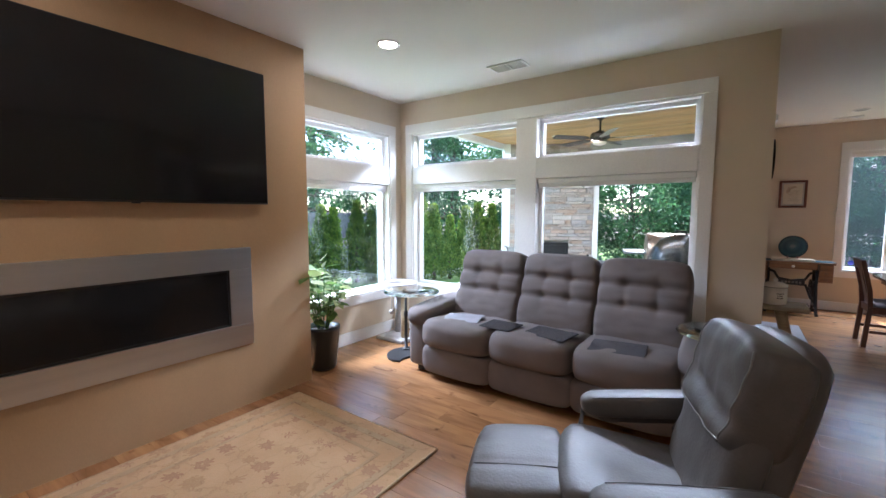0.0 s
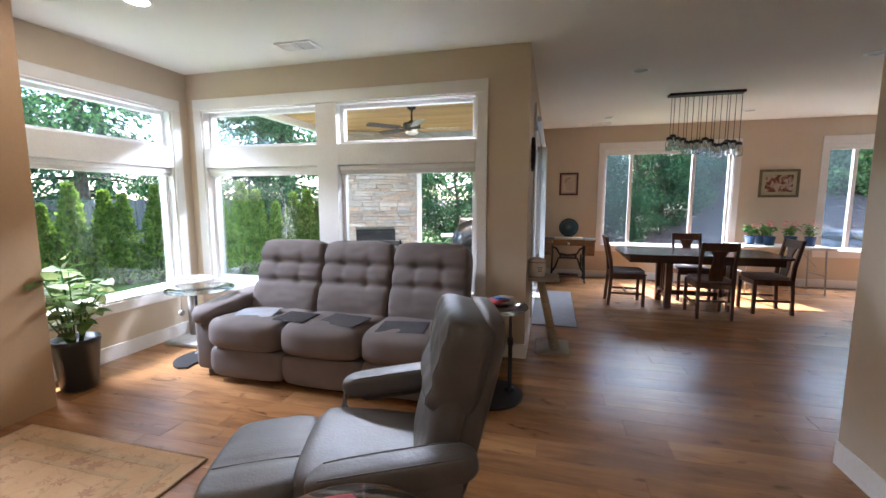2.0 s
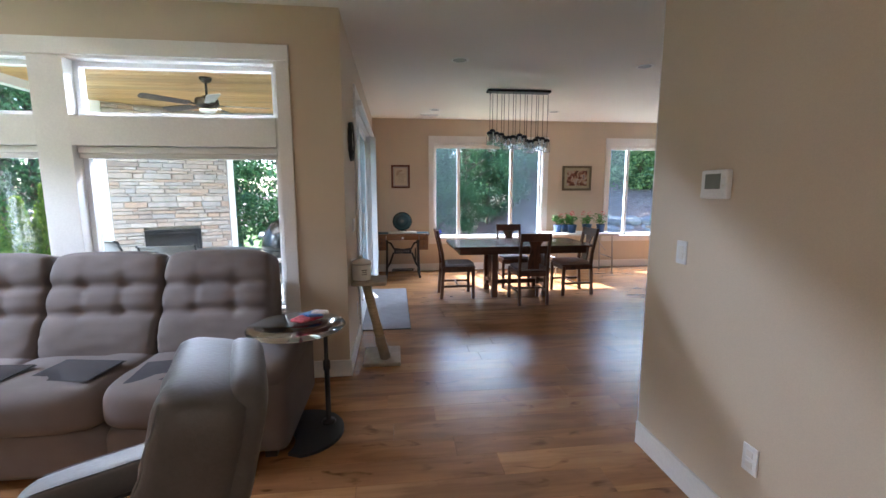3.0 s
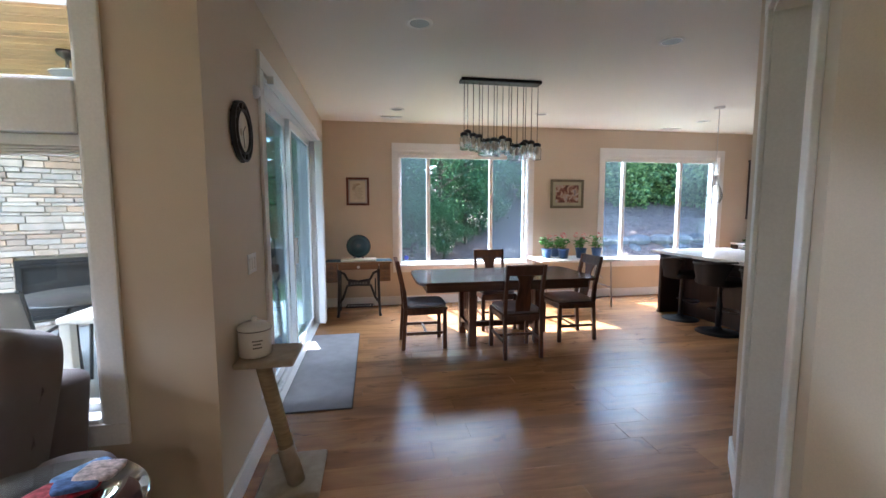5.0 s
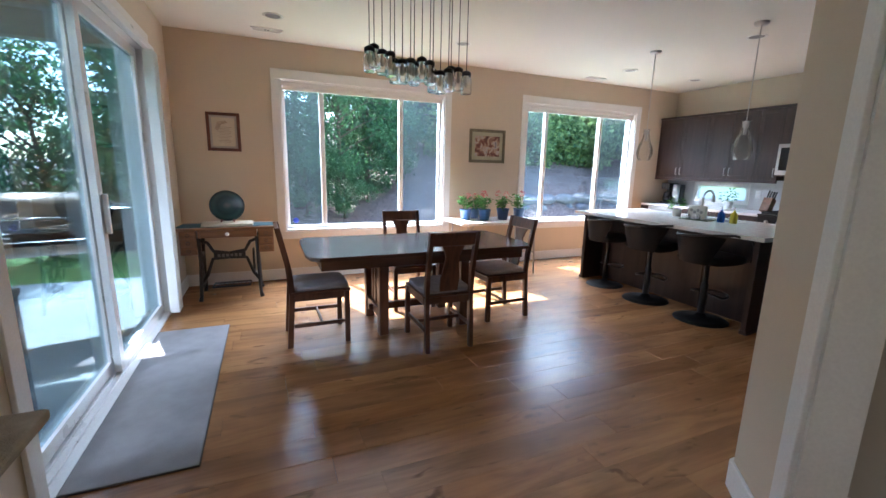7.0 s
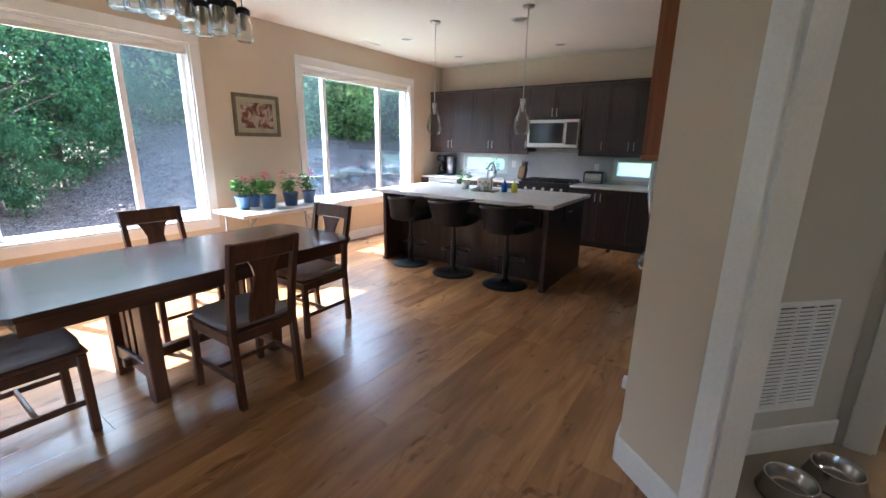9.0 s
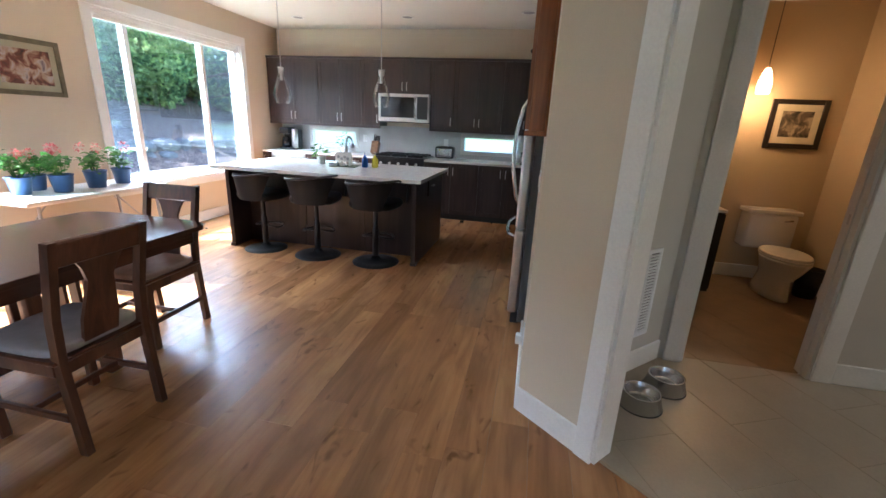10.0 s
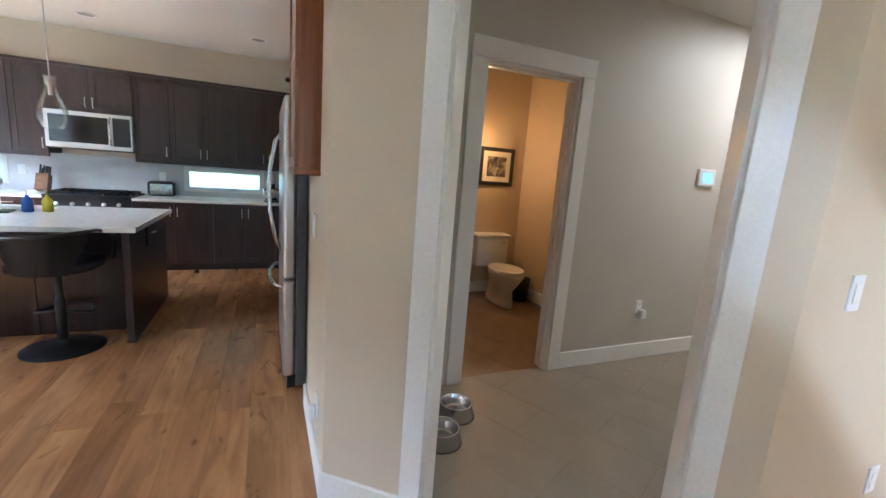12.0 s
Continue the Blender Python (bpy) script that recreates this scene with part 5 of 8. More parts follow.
for s in (-1, 1):
    bm = bmesh.new()
    m_arm = pose(-0.04, s * 0.365, 0.56, 0, 7, 0)
    cushion(bm, 0.54, 0.12, 0.10, m_arm, 0.6, 10, 3.6)
    arm = part("armrest", bm, LEATHER, rc)
    for at in (-0.88, 0.88):
        bm = bmesh.new()
        tube(bm, seam_line(0.54, 0.12, 0.10, m_arm, 0.6, 3.6, at, "x"), 0.0035, 6)
        part("piping", bm, SEAM, arm)
    bm = bmesh.new()
    cushion(bm, 0.42, 0.10, 0.03, pose(-0.05, s * 0.408, 0.50, 90 * s, 0, 0) @ pose(0, 0, 0, 0, 0, -7 * s), 0.4, 8, 4.5)
    part("arm_flap", bm, LEATHER, arm)
    bm = bmesh.new()
    tube(bm, [(0.22, s * 0.365, 0.52), (0.24, s * 0.36, 0.42), (0.10, s * 0.31, 0.33), (-0.14, s * 0.29, 0.30)], 0.018, 8)
    part("arm_bracket", bm, grained("arm_metal_%d" % (s + 1), (0.10, 0.10, 0.105), 0.4, 0.6), arm)
    bm = bmesh.new()
    tube(bm, [(-0.16, s * 0.30, 0.48), (-0.22, s * 0.30, 0.60)], 0.02, 8)
    part("tilt_knob", bm, BLACK, arm)

ot = thing("footstool", pose(-0.44, 1.51, 0, 0, 0, 202), "grey leather footstool with a chrome ring base", "footstool")
ring_base(ot, 0.21)
bm = bmesh.new()
cushion(bm, 0.38, 0.53, 0.15, pose(0, 0, 0.365, 0, 5, 0), 0.8, 14, 3.8, lambda u, v: 0.010 * math.exp(-((v - 0.33) / 0.04) ** 2) + 0.010 * math.exp(-((v + 0.30) / 0.04) ** 2))
cu = part("cushion", bm, LEATHER, ot)
for at in (-0.283, 0.311):
    bm = bmesh.new()
    tube(bm, seam_line(0.38, 0.53, 0.15, pose(0, 0, 0.365, 0, 5, 0), 0.8, 3.8, at, "x", lambda u, v: 0.0085), 0.0034, 6)
    part("seam", bm, SEAM, cu)
boxpart("under_tray", (-0.14, 0.14, -0.2, 0.2, 0.26, 0.30), BLACK, ot, 0.01)
bm = bmesh.new()
pts = []
for k in range(33):
    w = 2 * math.pi * k / 32
    c, s = math.cos(w), math.sin(w)
    pts.append((0.185 * abs(c) ** 0.5 * (1 if c > 0 else -1), 0.26 * abs(s) ** 0.5 * (1 if s > 0 else -1), 0.335 - 0.016 * c))
tube(bm, pts, 0.006, 6, False)
part("piping", bm, PIPING, cu)


# glass side tables on crescent bases
def side_table(m, label, height, turn):
    t = thing("side_table", m, label, "side table", "glass side tables")
    bm = bmesh.new()
    lathe(bm, [(0.01, height - 0.012), (0.275, height - 0.012), (0.28, height - 0.006), (0.275, height), (0.01, height)], 40)
    top = part("glass_top", bm, CLEARGLASS, t, "clear round glass top")
    base = []
    for k in range(25):
        w = math.radians(-110 + 220 * k / 24)
        base.append((0.25 * math.cos(w), 0.25 * math.sin(w)))
    for k in range(13):
        w = math.radians(60 - 120 * k / 12)
        base.append((-0.22 + 0.17 * math.cos(w), 0.2 * math.sin(w)))
    bm = bmesh.new()
    slab(bm, base, 0.0, 0.018, pose(0, 0, 0, 0, 0, turn))
    part("base_plate", bm, BLACKIRON, t)
    c, s = math.cos(math.radians(turn)), math.sin(math.radians(turn))
    bm = bmesh.new()
    lathe(bm, [(0.045, 0.018), (0.04, 0.03), (0.016, 0.035), (0.016, 0.36), (0.022, 0.37), (0.022, 0.42), (0.013, 0.43), (0.013, height - 0.013)], 16, pose(0.17 * c, 0.17 * s, 0))
    part("pole", bm, BLACKIRON, t)
    bm = bmesh.new()
    lathe(bm, [(0.03, height - 0.025), (0.034, height - 0.0125)], 16, pose(0.17 * c, 0.17 * s, 0))
    part("top_mount", bm, CHROME, t)
    return t


side_table(pose(0.245, 3.10, 0), "round clear glass side table on a crescent iron base", 0.685, 30)
side_table(pose(-2.36, 3.12, 0), "glass side table on a round iron base by the window", 0.665, 150)
side_table(pose(0.21, 0.95, 0), "round clear glass side table beside the leather recliner", 0.60, 200)
po = thing("zip_pouch", pose(0.12, 1.06, 0.60, 0, 0, 30), "small red and black zip pouch on the glass table", "pouch")
bm = bmesh.new()
cushion(bm, 0.15, 0.09, 0.04, pose(0, 0, 0.021), 0.6, 8, 3.2)
part("body", bm, grained("red_pouch", (0.35, 0.02, 0.03), 0.7, spread=0.2, scale=30), po)
bm = bmesh.new()
tube(bm, [(-0.065, 0, 0.041), (0, 0, 0.0435), (0.065, 0, 0.041)], 0.004, 6)
part("zip", bm, BLACK, po)
cl = thing("folded_cloth", pose(0.30, 3.20, 0.685, 0, 0, 25), "folded red, blue and white patterned cloth on the glass table", "cloth")
for k, (dx, dy, dz, col) in enumerate(((0, 0, 0, (0.42, 0.03, 0.06)), (0.03, 0.05, 0.012, (0.16, 0.28, 0.50)), (-0.05, -0.03, 0.012, (0.50, 0.10, 0.12)), (0.07, 0.02, 0.022, (0.60, 0.50, 0.50)), (0.02, -0.02, 0.023, (0.10, 0.18, 0.42)))):
    bm = bmesh.new()
    cushion(bm, 0.15 - 0.012 * k, 0.10, 0.016, pose(dx, dy, dz + 0.008, 3 * k - 5, 4 * k - 6, 23 * k), 0.4, 5, 4)
    part("fold", bm, grained("cloth_%d" % k, col, 0.9, spread=0.5, scale=60, fine=300), cl)

# small cat tower by the window
CARPET = grained("beige_carpet", (0.36, 0.30, 0.225), 0.98, spread=0.15, scale=18, fine=260, relief=0.9, depth=0.006)
SISAL = grained("sisal_rope", (0.42, 0.33, 0.20), 0.95, spread=0.2, scale=14, fine=160, relief=0.8, depth=0.005, stretch=(1, 1, 6))
GREYPLUSH = grained("grey_plush", (0.38, 0.36, 0.34), 0.98, spread=0.1, scale=18, fine=260, relief=0.9, depth=0.006)
ct = thing("cat_tower", pose(-2.86, 3.52, 0), "small grey plush cat tower with a round bed", "cat tower")
boxpart("base", (-0.20, 0.20, -0.20, 0.20, 0.0, 0.04), GREYPLUSH, ct, 0.012)
for sx, sy in ((-0.10, 0.08), (0.12, -0.06)):
    bm = bmesh.new()
    tube(bm, [(sx, sy, 0.04), (sx, sy, 0.52)], 0.045, 14)
    part("post", bm, SISAL if sx > 0 else GREYPLUSH, ct)
bm = bmesh.new()
lathe(bm, [(0.02, 0.52), (0.17, 0.52), (0.19, 0.55), (0.20, 0.63), (0.18, 0.66), (0.155, 0.63), (0.14, 0.56), (0.02, 0.55)], 28)
part("bed", bm, GREYPLUSH, ct)
bm = bmesh.new()
tube(bm, [(0.02, -0.17, 0.52), (0.02, -0.17, 0.36)], 0.004, 5)
bmesh.ops.create_icosphere(bm, subdivisions=2, radius=0.03, matrix=pose(0.02, -0.17, 0.34))
part("toy", bm, GREYPLUSH, ct)


# potted plants
def potted_leaves(parent, rnd, spots, size, mat, name="foliage"):
    """Broad pointed leaves, five triangles a leaf, cupped."""
    vs, fs = [], []
    for p, out in spots:
        s = size * rnd.uniform(0.6, 1.3)
        d = Vector(out).normalized()
        side = d.cross(Vector((0, 0, 1)))
        side = (side if side.length > 0.05 else Vector((1, 0, 0))).normalized()
        up = side.cross(d).normalized()
        side = (side + up * rnd.gauss(0, 0.35)).normalized()
        p = Vector(p)
        i = len(vs)
        vs += [p, p + d * 0.35 * s + side * 0.30 * s + up * 0.06 * s, p + d * 0.35 * s, p + d * 0.35 * s - side * 0.30 * s + up * 0.06 * s, p + d * 0.75 * s + side * 0.2 * s - up * 0.02 * s, p + d * 0.75 * s - side * 0.2 * s - up * 0.02 * s, p + d * s - up * 0.15 * s]
        fs += [(i, i + 1, i + 2), (i, i + 2, i + 3), (i + 2, i + 1, i + 4), (i + 2, i + 4, i + 5), (i + 2, i + 5, i + 3), (i + 4, i + 6, i + 5)]
    me = bpy.data.meshes.new(name)
    me.from_pydata(vs, [], fs)
    me.materials.append(mat)
    ob = new(name, me)
    ob.parent = parent
    return ob


VARI = foliage("variegated_leaves", (0.10, 0.20, 0.05), (0.55, 0.60, 0.32))
PLANTGREEN = foliage("house_plant_leaves", (0.03, 0.12, 0.02), (0.13, 0.30, 0.06))
SOIL = grained("soil", (0.04, 0.03, 0.022), 0.95, spread=0.3, scale=30)
pl = thing("potted_plant", pose(-2.83, 2.40, 0), "tall leafy variegated house plant in a dark pot", "plant")
bm = bmesh.new()
lathe(bm, [(0.02, 0.0), (0.10, 0.0), (0.115, 0.02), (0.15, 0.36), (0.155, 0.37), (0.155, 0.40), (0.135, 0.40), (0.13, 0.36), (0.02, 0.355)], 28)
part("pot", bm, grained("dark_pot", (0.025, 0.03, 0.03), 0.35), pl)
rnd = random.Random(31)
stems = bmesh.new()
spots = []
for k in range(16):
    w = rnd.uniform(0, 2 * math.pi)
    ln = rnd.uniform(0.12, 0.30)
    top = Vector((math.cos(w) * ln, math.sin(w) * ln, rnd.uniform(0.65, 1.12)))
    base = Vector((0.04 * math.cos(w), 0.04 * math.sin(w), 0.36))
    tube(stems, [base, base.lerp(top, 0.5) + Vector((0, 0, 0.06)), top], [0.006, 0.005, 0.003], 5)
    for j in range(11):
        s = rnd.uniform(0.25, 1.0)
        a = rnd.uniform(0, 2 * math.pi)
        spots.append((base.lerp(top, s) + Vector((0, 0, 0.12 * s * (1 - s))), (math.cos(a), math.sin(a), rnd.uniform(-0.4, 0.5))))
part("stem_cluster", stems, PLANTGREEN, pl)
potted_leaves(pl, rnd, spots, 0.13, VARI)
bm = bmesh.new()
lathe(bm, [(0.001, 0.362), (0.128, 0.362)], 20, None, False)
part("soil", bm, SOIL, pl)


# fixtures
def downlight(x, y, on=False, zc=None):
    d = thing("recessed_light", pose(x, y, H), "lit round recessed ceiling light" if on else "unlit round recessed ceiling light with white ring", "ceiling light", "recessed ceiling lights")
    bm = bmesh.new()
    lathe(bm, [(0.068, -0.002), (0.075, -0.008), (0.092, -0.006), (0.094, 0.0)], 28, None, False)
    part("ring", bm, TRIM, d)
    bm = bmesh.new()
    lathe(bm, [(0.001, -0.0025), (0.068, -0.003)], 28, None, False)
    part("lens", bm, LITLENS if on else DARKLENS, d)


LITLENS = glowing("lit_lens", (1.0, 0.88, 0.70), 22.0)
DARKLENS = grained("unlit_lens", (0.22, 0.22, 0.23), 0.3)


def can_lamp(x, y, watts, color=(1.0, 0.80, 0.58)):
    la = new("can_lamp", bpy.data.lights.new("can_lamp", "AREA"))
    la.data.shape, la.data.size, la.data.energy, la.data.color = "DISK", 0.12, watts, color
    la.location = (x, y, H - 0.012)


downlight(-2.05, 2.475, True)
can_lamp(-2.05, 2.475, 0.9)
for x, y in ((-1.9, 0.2), (-1.9, -1.9), (0.9, -0.6), (0.9, -2.4)):
    downlight(x, y, True)
    can_lamp(x, y, 0.9)
# unseen hall light, added to brighten the hall
downlight(3.3, 0.35, True)
can_lamp(3.3, 0.35, 0.9, (1.0, 0.92, 0.82))


def vent(x, y, w, d, label="white slatted ceiling air vent"):
    v = thing("ceiling_vent", pose(x, y, H), label, "vent", "ceiling vents")
    bm = bmesh.new()
    frame_ring_flat(bm, w, d)
    part("frame", bm, TRIM, v)
    # dark plate gives the shade of the air duct above the slats
    boxpart("backing", (-w / 2 + 0.02, w / 2 - 0.02, -d / 2 + 0.02, d / 2 - 0.02, -0.003, 0), grained("vent_shade", (0.12, 0.12, 0.12), 0.8), v)
    n = max(4, int(d / 0.018))
    for side in (-1, 1):
        for k in range(n):
            y0 = -d / 2 + 0.022 + (d - 0.044) * k / n
            boxpart("slat", (side * w / 4 - w / 4 + 0.022, side * w / 4 + w / 4 - 0.022, y0, y0 + 0.007, -0.010, -0.003), TRIM, v)
    boxpart("divider", (-0.006, 0.006, -d / 2 + 0.02, d / 2 - 0.02, -0.011, -0.001), TRIM, v)


def frame_ring_flat(bm, w, d, t=0.02, z0=-0.012, z1=0.0):
    box(bm, -w / 2, -w / 2 + t, -d / 2, d / 2, z0, z1)
    box(bm, w / 2 - t, w / 2, -d / 2, d / 2, z0, z1)
    box(bm, -w / 2 + t, w / 2 - t, -d / 2, -d / 2 + t, z0, z1)
    box(bm, -w / 2 + t, w / 2 - t, d / 2 - t, d / 2, z0, z1)


vent(-1.49, 3.45, 0.34, 0.19)


def wall_plate(m, label, cat, kind, gang=1):
    """A switch or socket plate; the wall's own frame, front at -y."""
    p = thing("light_switch" if kind == "switch" else "wall_outlet", m, label, cat, "white wall plates")
    w = 0.07 + 0.046 * (gang - 1)
    boxpart("plate", (-w / 2, w / 2, -0.007, 0, -0.057, 0.057), VINYL, p, 0.003)
    for g in range(gang):
        x = (g - (gang - 1) / 2) * 0.046
        if kind == "switch":
            boxpart("rocker", (x - 0.017, x + 0.017, -0.011, -0.006, -0.033, 0.033), TRIM, p, 0.002)
        else:
            for z in (-0.022, 0.022):
                boxpart("socket", (x - 0.016, x + 0.016, -0.0095, -0.006, z - 0.014, z + 0.014), TRIM, p, 0.003)
    return p


m_east = lambda y, z: pose(XR, y, z, 0, 0, -90)
wall_plate(m_east(2.52, 1.165), "white rocker light switch on the beige wall", "switch", "switch")
wall_plate(m_east(2.035, 0.40), "white power outlet on the beige wall", "outlet", "outlet")
tm = thing("thermostat", m_east(2.325, 1.49), "white wall thermostat with a grey display", "thermostat")
boxpart("case", (-0.075, 0.075, -0.028, 0, -0.062, 0.062), VINYL, tm, 0.008)
boxpart("display", (-0.048, 0.04, -0.0295, -0.026, -0.02, 0.045), grained("lcd_grey", (0.20, 0.22, 0.20), 0.3), tm, 0.002)
for k in (-1, 1):
    boxpart("button", (0.048, 0.062, -0.0305, -0.027, 0.012 + 0.018 * k - 0.006, 0.012 + 0.018 * k + 0.006), TRIM, tm, 0.002)
wall_plate(pose(-2.6 + 0.0, YL, 0.40), "white power outlet below the window", "outlet", "outlet")

# dark cabinet and pale pouf beyond the end of the tan wall
cb = thing("dark_cabinet", pose(XL + 0.002, -1.35, 0), "dark espresso wooden cabinet against the wall", "cabinet")
boxpart("body", (0, 0.46, 0, 0.90, 0.06, 1.05), DARKWOOD, cb, 0.008)
boxpart("top", (0, 0.50, -0.02, 0.92, 1.05, 1.09), DARKWOOD, cb, 0.006)
boxpart("plinth", (0, 0.42, 0.03, 0.87, 0, 0.06), DARKWOOD, cb)
for k in range(2):
    dr = boxpart("door", (0.46, 0.48, 0.01 + 0.44 * k, 0.44 + 0.44 * k, 0.08, 1.03), DARKWOOD, cb, 0.004)
    boxpart("handle", (0.48, 0.50, 0.40 + 0.06 * k, 0.415 + 0.06 * k, 0.5, 0.62), STEEL, dr, 0.003)
pf = thing("pouf", pose(-1.72, -0.52, 0), "pale grey round upholstered pouf", "pouf")
bm = bmesh.new()
lathe(bm, [(0.02, 0.0), (0.22, 0.0), (0.26, 0.05), (0.27, 0.2), (0.25, 0.33), (0.18, 0.39), (0.02, 0.40)], 32)
part("cover", bm, grained("pale_fabric", (0.50, 0.50, 0.49), 0.9, relief=0.4), pf)

# ---------------------------------------------------------------- dining room
OAK = wooden("red_brown_oak", (0.045, 0.017, 0.010), (0.135, 0.055, 0.030), 0.28, "z", 1.4)
OAKX = wooden("red_brown_table_oak", (0.045, 0.018, 0.011), (0.125, 0.052, 0.029), 0.2, "x", 0.9)
PAD = grained("grey_seat_pad", (0.27, 0.25, 0.26), 0.9, spread=0.12, scale=12, fine=280, relief=0.4)
PADTAN = grained("tan_seat_pad", (0.36, 0.27, 0.22), 0.9, spread=0.12, scale=12, fine=280, relief=0.4)

TX0, TX1, TY0, TY1, TZ = 1.585, 3.545, 5.975, 6.935, 0.742
tb = thing("dining_table", pose((TX0 + TX1) / 2, (TY0 + TY1) / 2, 0), "dark red-brown wooden trestle dining table", "table")
hx, hy = (TX1 - TX0) / 2, (TY1 - TY0) / 2
out = [(-hx + 0.08, -hy), (hx - 0.08, -hy), (hx - 0.02, -hy + 0.05), (hx, -hy + 0.2), (hx, hy - 0.2), (hx - 0.02, hy - 0.05), (hx - 0.08, hy), (-hx + 0.08, hy), (-hx + 0.02, hy - 0.05), (-hx, hy - 0.2), (-hx, -hy + 0.2), (-hx + 0.02, -hy + 0.05)]
bm = bmesh.new()
slab(bm, out, TZ - 0.028, TZ)
bmesh.ops.bevel(bm, geom=bm.edges[:], offset=0.006, segments=2, affect="EDGES")
part("tabletop", bm, OAKX, tb)
bm = bmesh.new()
for y in (-hy + 0.07, hy - 0.09):
    box(bm, -hx + 0.1, hx - 0.1, y, y + 0.022, TZ - 0.115, TZ - 0.028)
for x in (-hx + 0.1, hx - 0.122):
    box(bm, x, x + 0.022, -hy + 0.092, hy - 0.09, TZ - 0.115, TZ - 0.028)
part("apron", bm, OAKX, tb)
for s in (-1, 1):
    x = s * 0.37
    for y in (-0.25, 0.25):
        bm = bmesh.new()
        rbox(bm, x - 0.04, x + 0.04, y - 0.04, y + 0.04, 0, TZ - 0.03, 0.006, 1)
        part("leg", bm, OAK, tb)
    for z in (0.13, 0.60):
        boxpart("cross_rail", (x - 0.03, x + 0.03, -0.21, 0.21, z, z + 0.08), OAK, tb, 0.005)
    for y in (-0.1, 0.0, 0.1):
        boxpart("slat", (x - 0.01, x + 0.01, y - 0.03, y + 0.03, 0.21, 0.60), OAK, tb, 0.003)
bm = bmesh.new()
rbox(bm, -0.34, 0.34, -0.03, 0.03, 0.14, 0.20, 0.005, 1)
part("stretcher", bm, OAK, tb)
for s in (-1, 1):
    bm = bmesh.new()
    rbox(bm, s * 0.42 - 0.02, s * 0.42 + 0.02, -0.02, 0.02, 0.145, 0.195, 0.004, 1)
    part("key", bm, OAK, tb)


def dining_chair(m, label, pad):
    """Local +x is the front."""
    c = thing("dining_chair", m, label, "chair", "chairs round the dining table")
    for s in (-1, 1):
        bm = bmesh.new()
        rbox(bm, 0.185, 0.225, s * 0.2 - 0.02, s * 0.2 + 0.02, 0, 0.43, 0.005, 1)
        part("leg", bm, OAK, c)
        bm = bmesh.new()
        pts = [(-0.235, 0), (-0.205, 0.43), (-0.22, 0.62), (-0.29, 0.945)]
        lo = []
        for (x, z) in pts:
            lo.append([bm.verts.new((x + dx, s * 0.185 + dy, z)) for dx, dy in ((-0.02, -0.016), (0.02, -0.016), (0.02, 0.016), (-0.02, 0.016))])
        for r0, r1 in zip(lo, lo[1:]):
            for k in range(4):
                bm.faces.new((r0[k], r0[(k + 1) % 4], r1[(k + 1) % 4], r1[k]))
        bm.faces.new(lo[0])
        bm.faces.new(lo[-1])
        part("back_post", bm, OAK, c)
        boxpart("side_stretcher", (-0.2, 0.19, s * 0.195 - 0.009, s * 0.195 + 0.009, 0.16, 0.19), OAK, c, 0.003)
        boxpart("side_rail", (-0.19, 0.19, s * 0.195 - 0.011, s * 0.195 + 0.011, 0.375, 0.43), OAK, c, 0.003)
    boxpart("front_rail", (0.19, 0.212, -0.18, 0.18, 0.375, 0.43), OAK, c, 0.003)
    boxpart("back_rail", (-0.212, -0.19, -0.17, 0.17, 0.375, 0.43), OAK, c, 0.003)
    boxpart("cross_stretcher", (0.0, 0.018, -0.19, 0.19, 0.162, 0.188), OAK, c, 0.003)
    bm = bmesh.new()
    rbox(bm, -0.215, 0.235, -0.215, 0.215, 0.43, 0.448, 0.006, 1)
    part("seat", bm, OAK, c)
    bm = bmesh.new()
    cushion(bm, 0.41, 0.40, 0.045, pose(0.015, 0, 0.468), 0.5, 8, 5.0, lambda u, v: 0.006 * math.exp(-((u / 0.5) ** 2 + (v / 0.5) ** 2)))
    part("seat_pad", bm, pad, c)
    # splat: wide at the top, narrow in the middle, on the slope of the posts
    M = pose(-0.222, 0, 0.62, 0, -12.2, 0)
    bm = bmesh.new()
    rbox(bm, -0.014, 0.014, -0.172, 0.172, 0.225, 0.33, 0.006, 1, M)
    part("top_rail", bm, OAK, c)
    bm = bmesh.new()
    prof = [(-0.16, 0.075), (-0.05, 0.078), (0.06, 0.062), (0.13, 0.055), (0.19, 0.075), (0.23, 0.10)]
    vs = []
    for z, w in prof:
        vs.append([bm.verts.new(M @ Vector((x, y, z))) for x, y in ((-0.008, -w), (0.008, -w), (0.008, w), (-0.008, w))])
    for r0, r1 in zip(vs, vs[1:]):
        for k in range(4):
            bm.faces.new((r0[k], r0[(k + 1) % 4], r1[(k + 1) % 4], r1[k]))
    bm.faces.new(vs[0])
    bm.faces.new(vs[-1])
    part("splat", bm, OAK, c)
    return c


LBL = "red-brown wooden dining chair with splat back and %s pad"
dining_chair(pose(1.685, 6.37, 0, 0, 0, 0), LBL % "grey", PAD)
dining_chair(pose(2.60, 5.965, 0, 0, 0, 90), LBL % "grey", PAD)
dining_chair(pose(3.375, 6.36, 0, 0, 0, 182), LBL % "tan", PADTAN)
dining_chair(pose(2.66, 6.93, 0, 0, 0, -90), LBL % "grey", PAD)

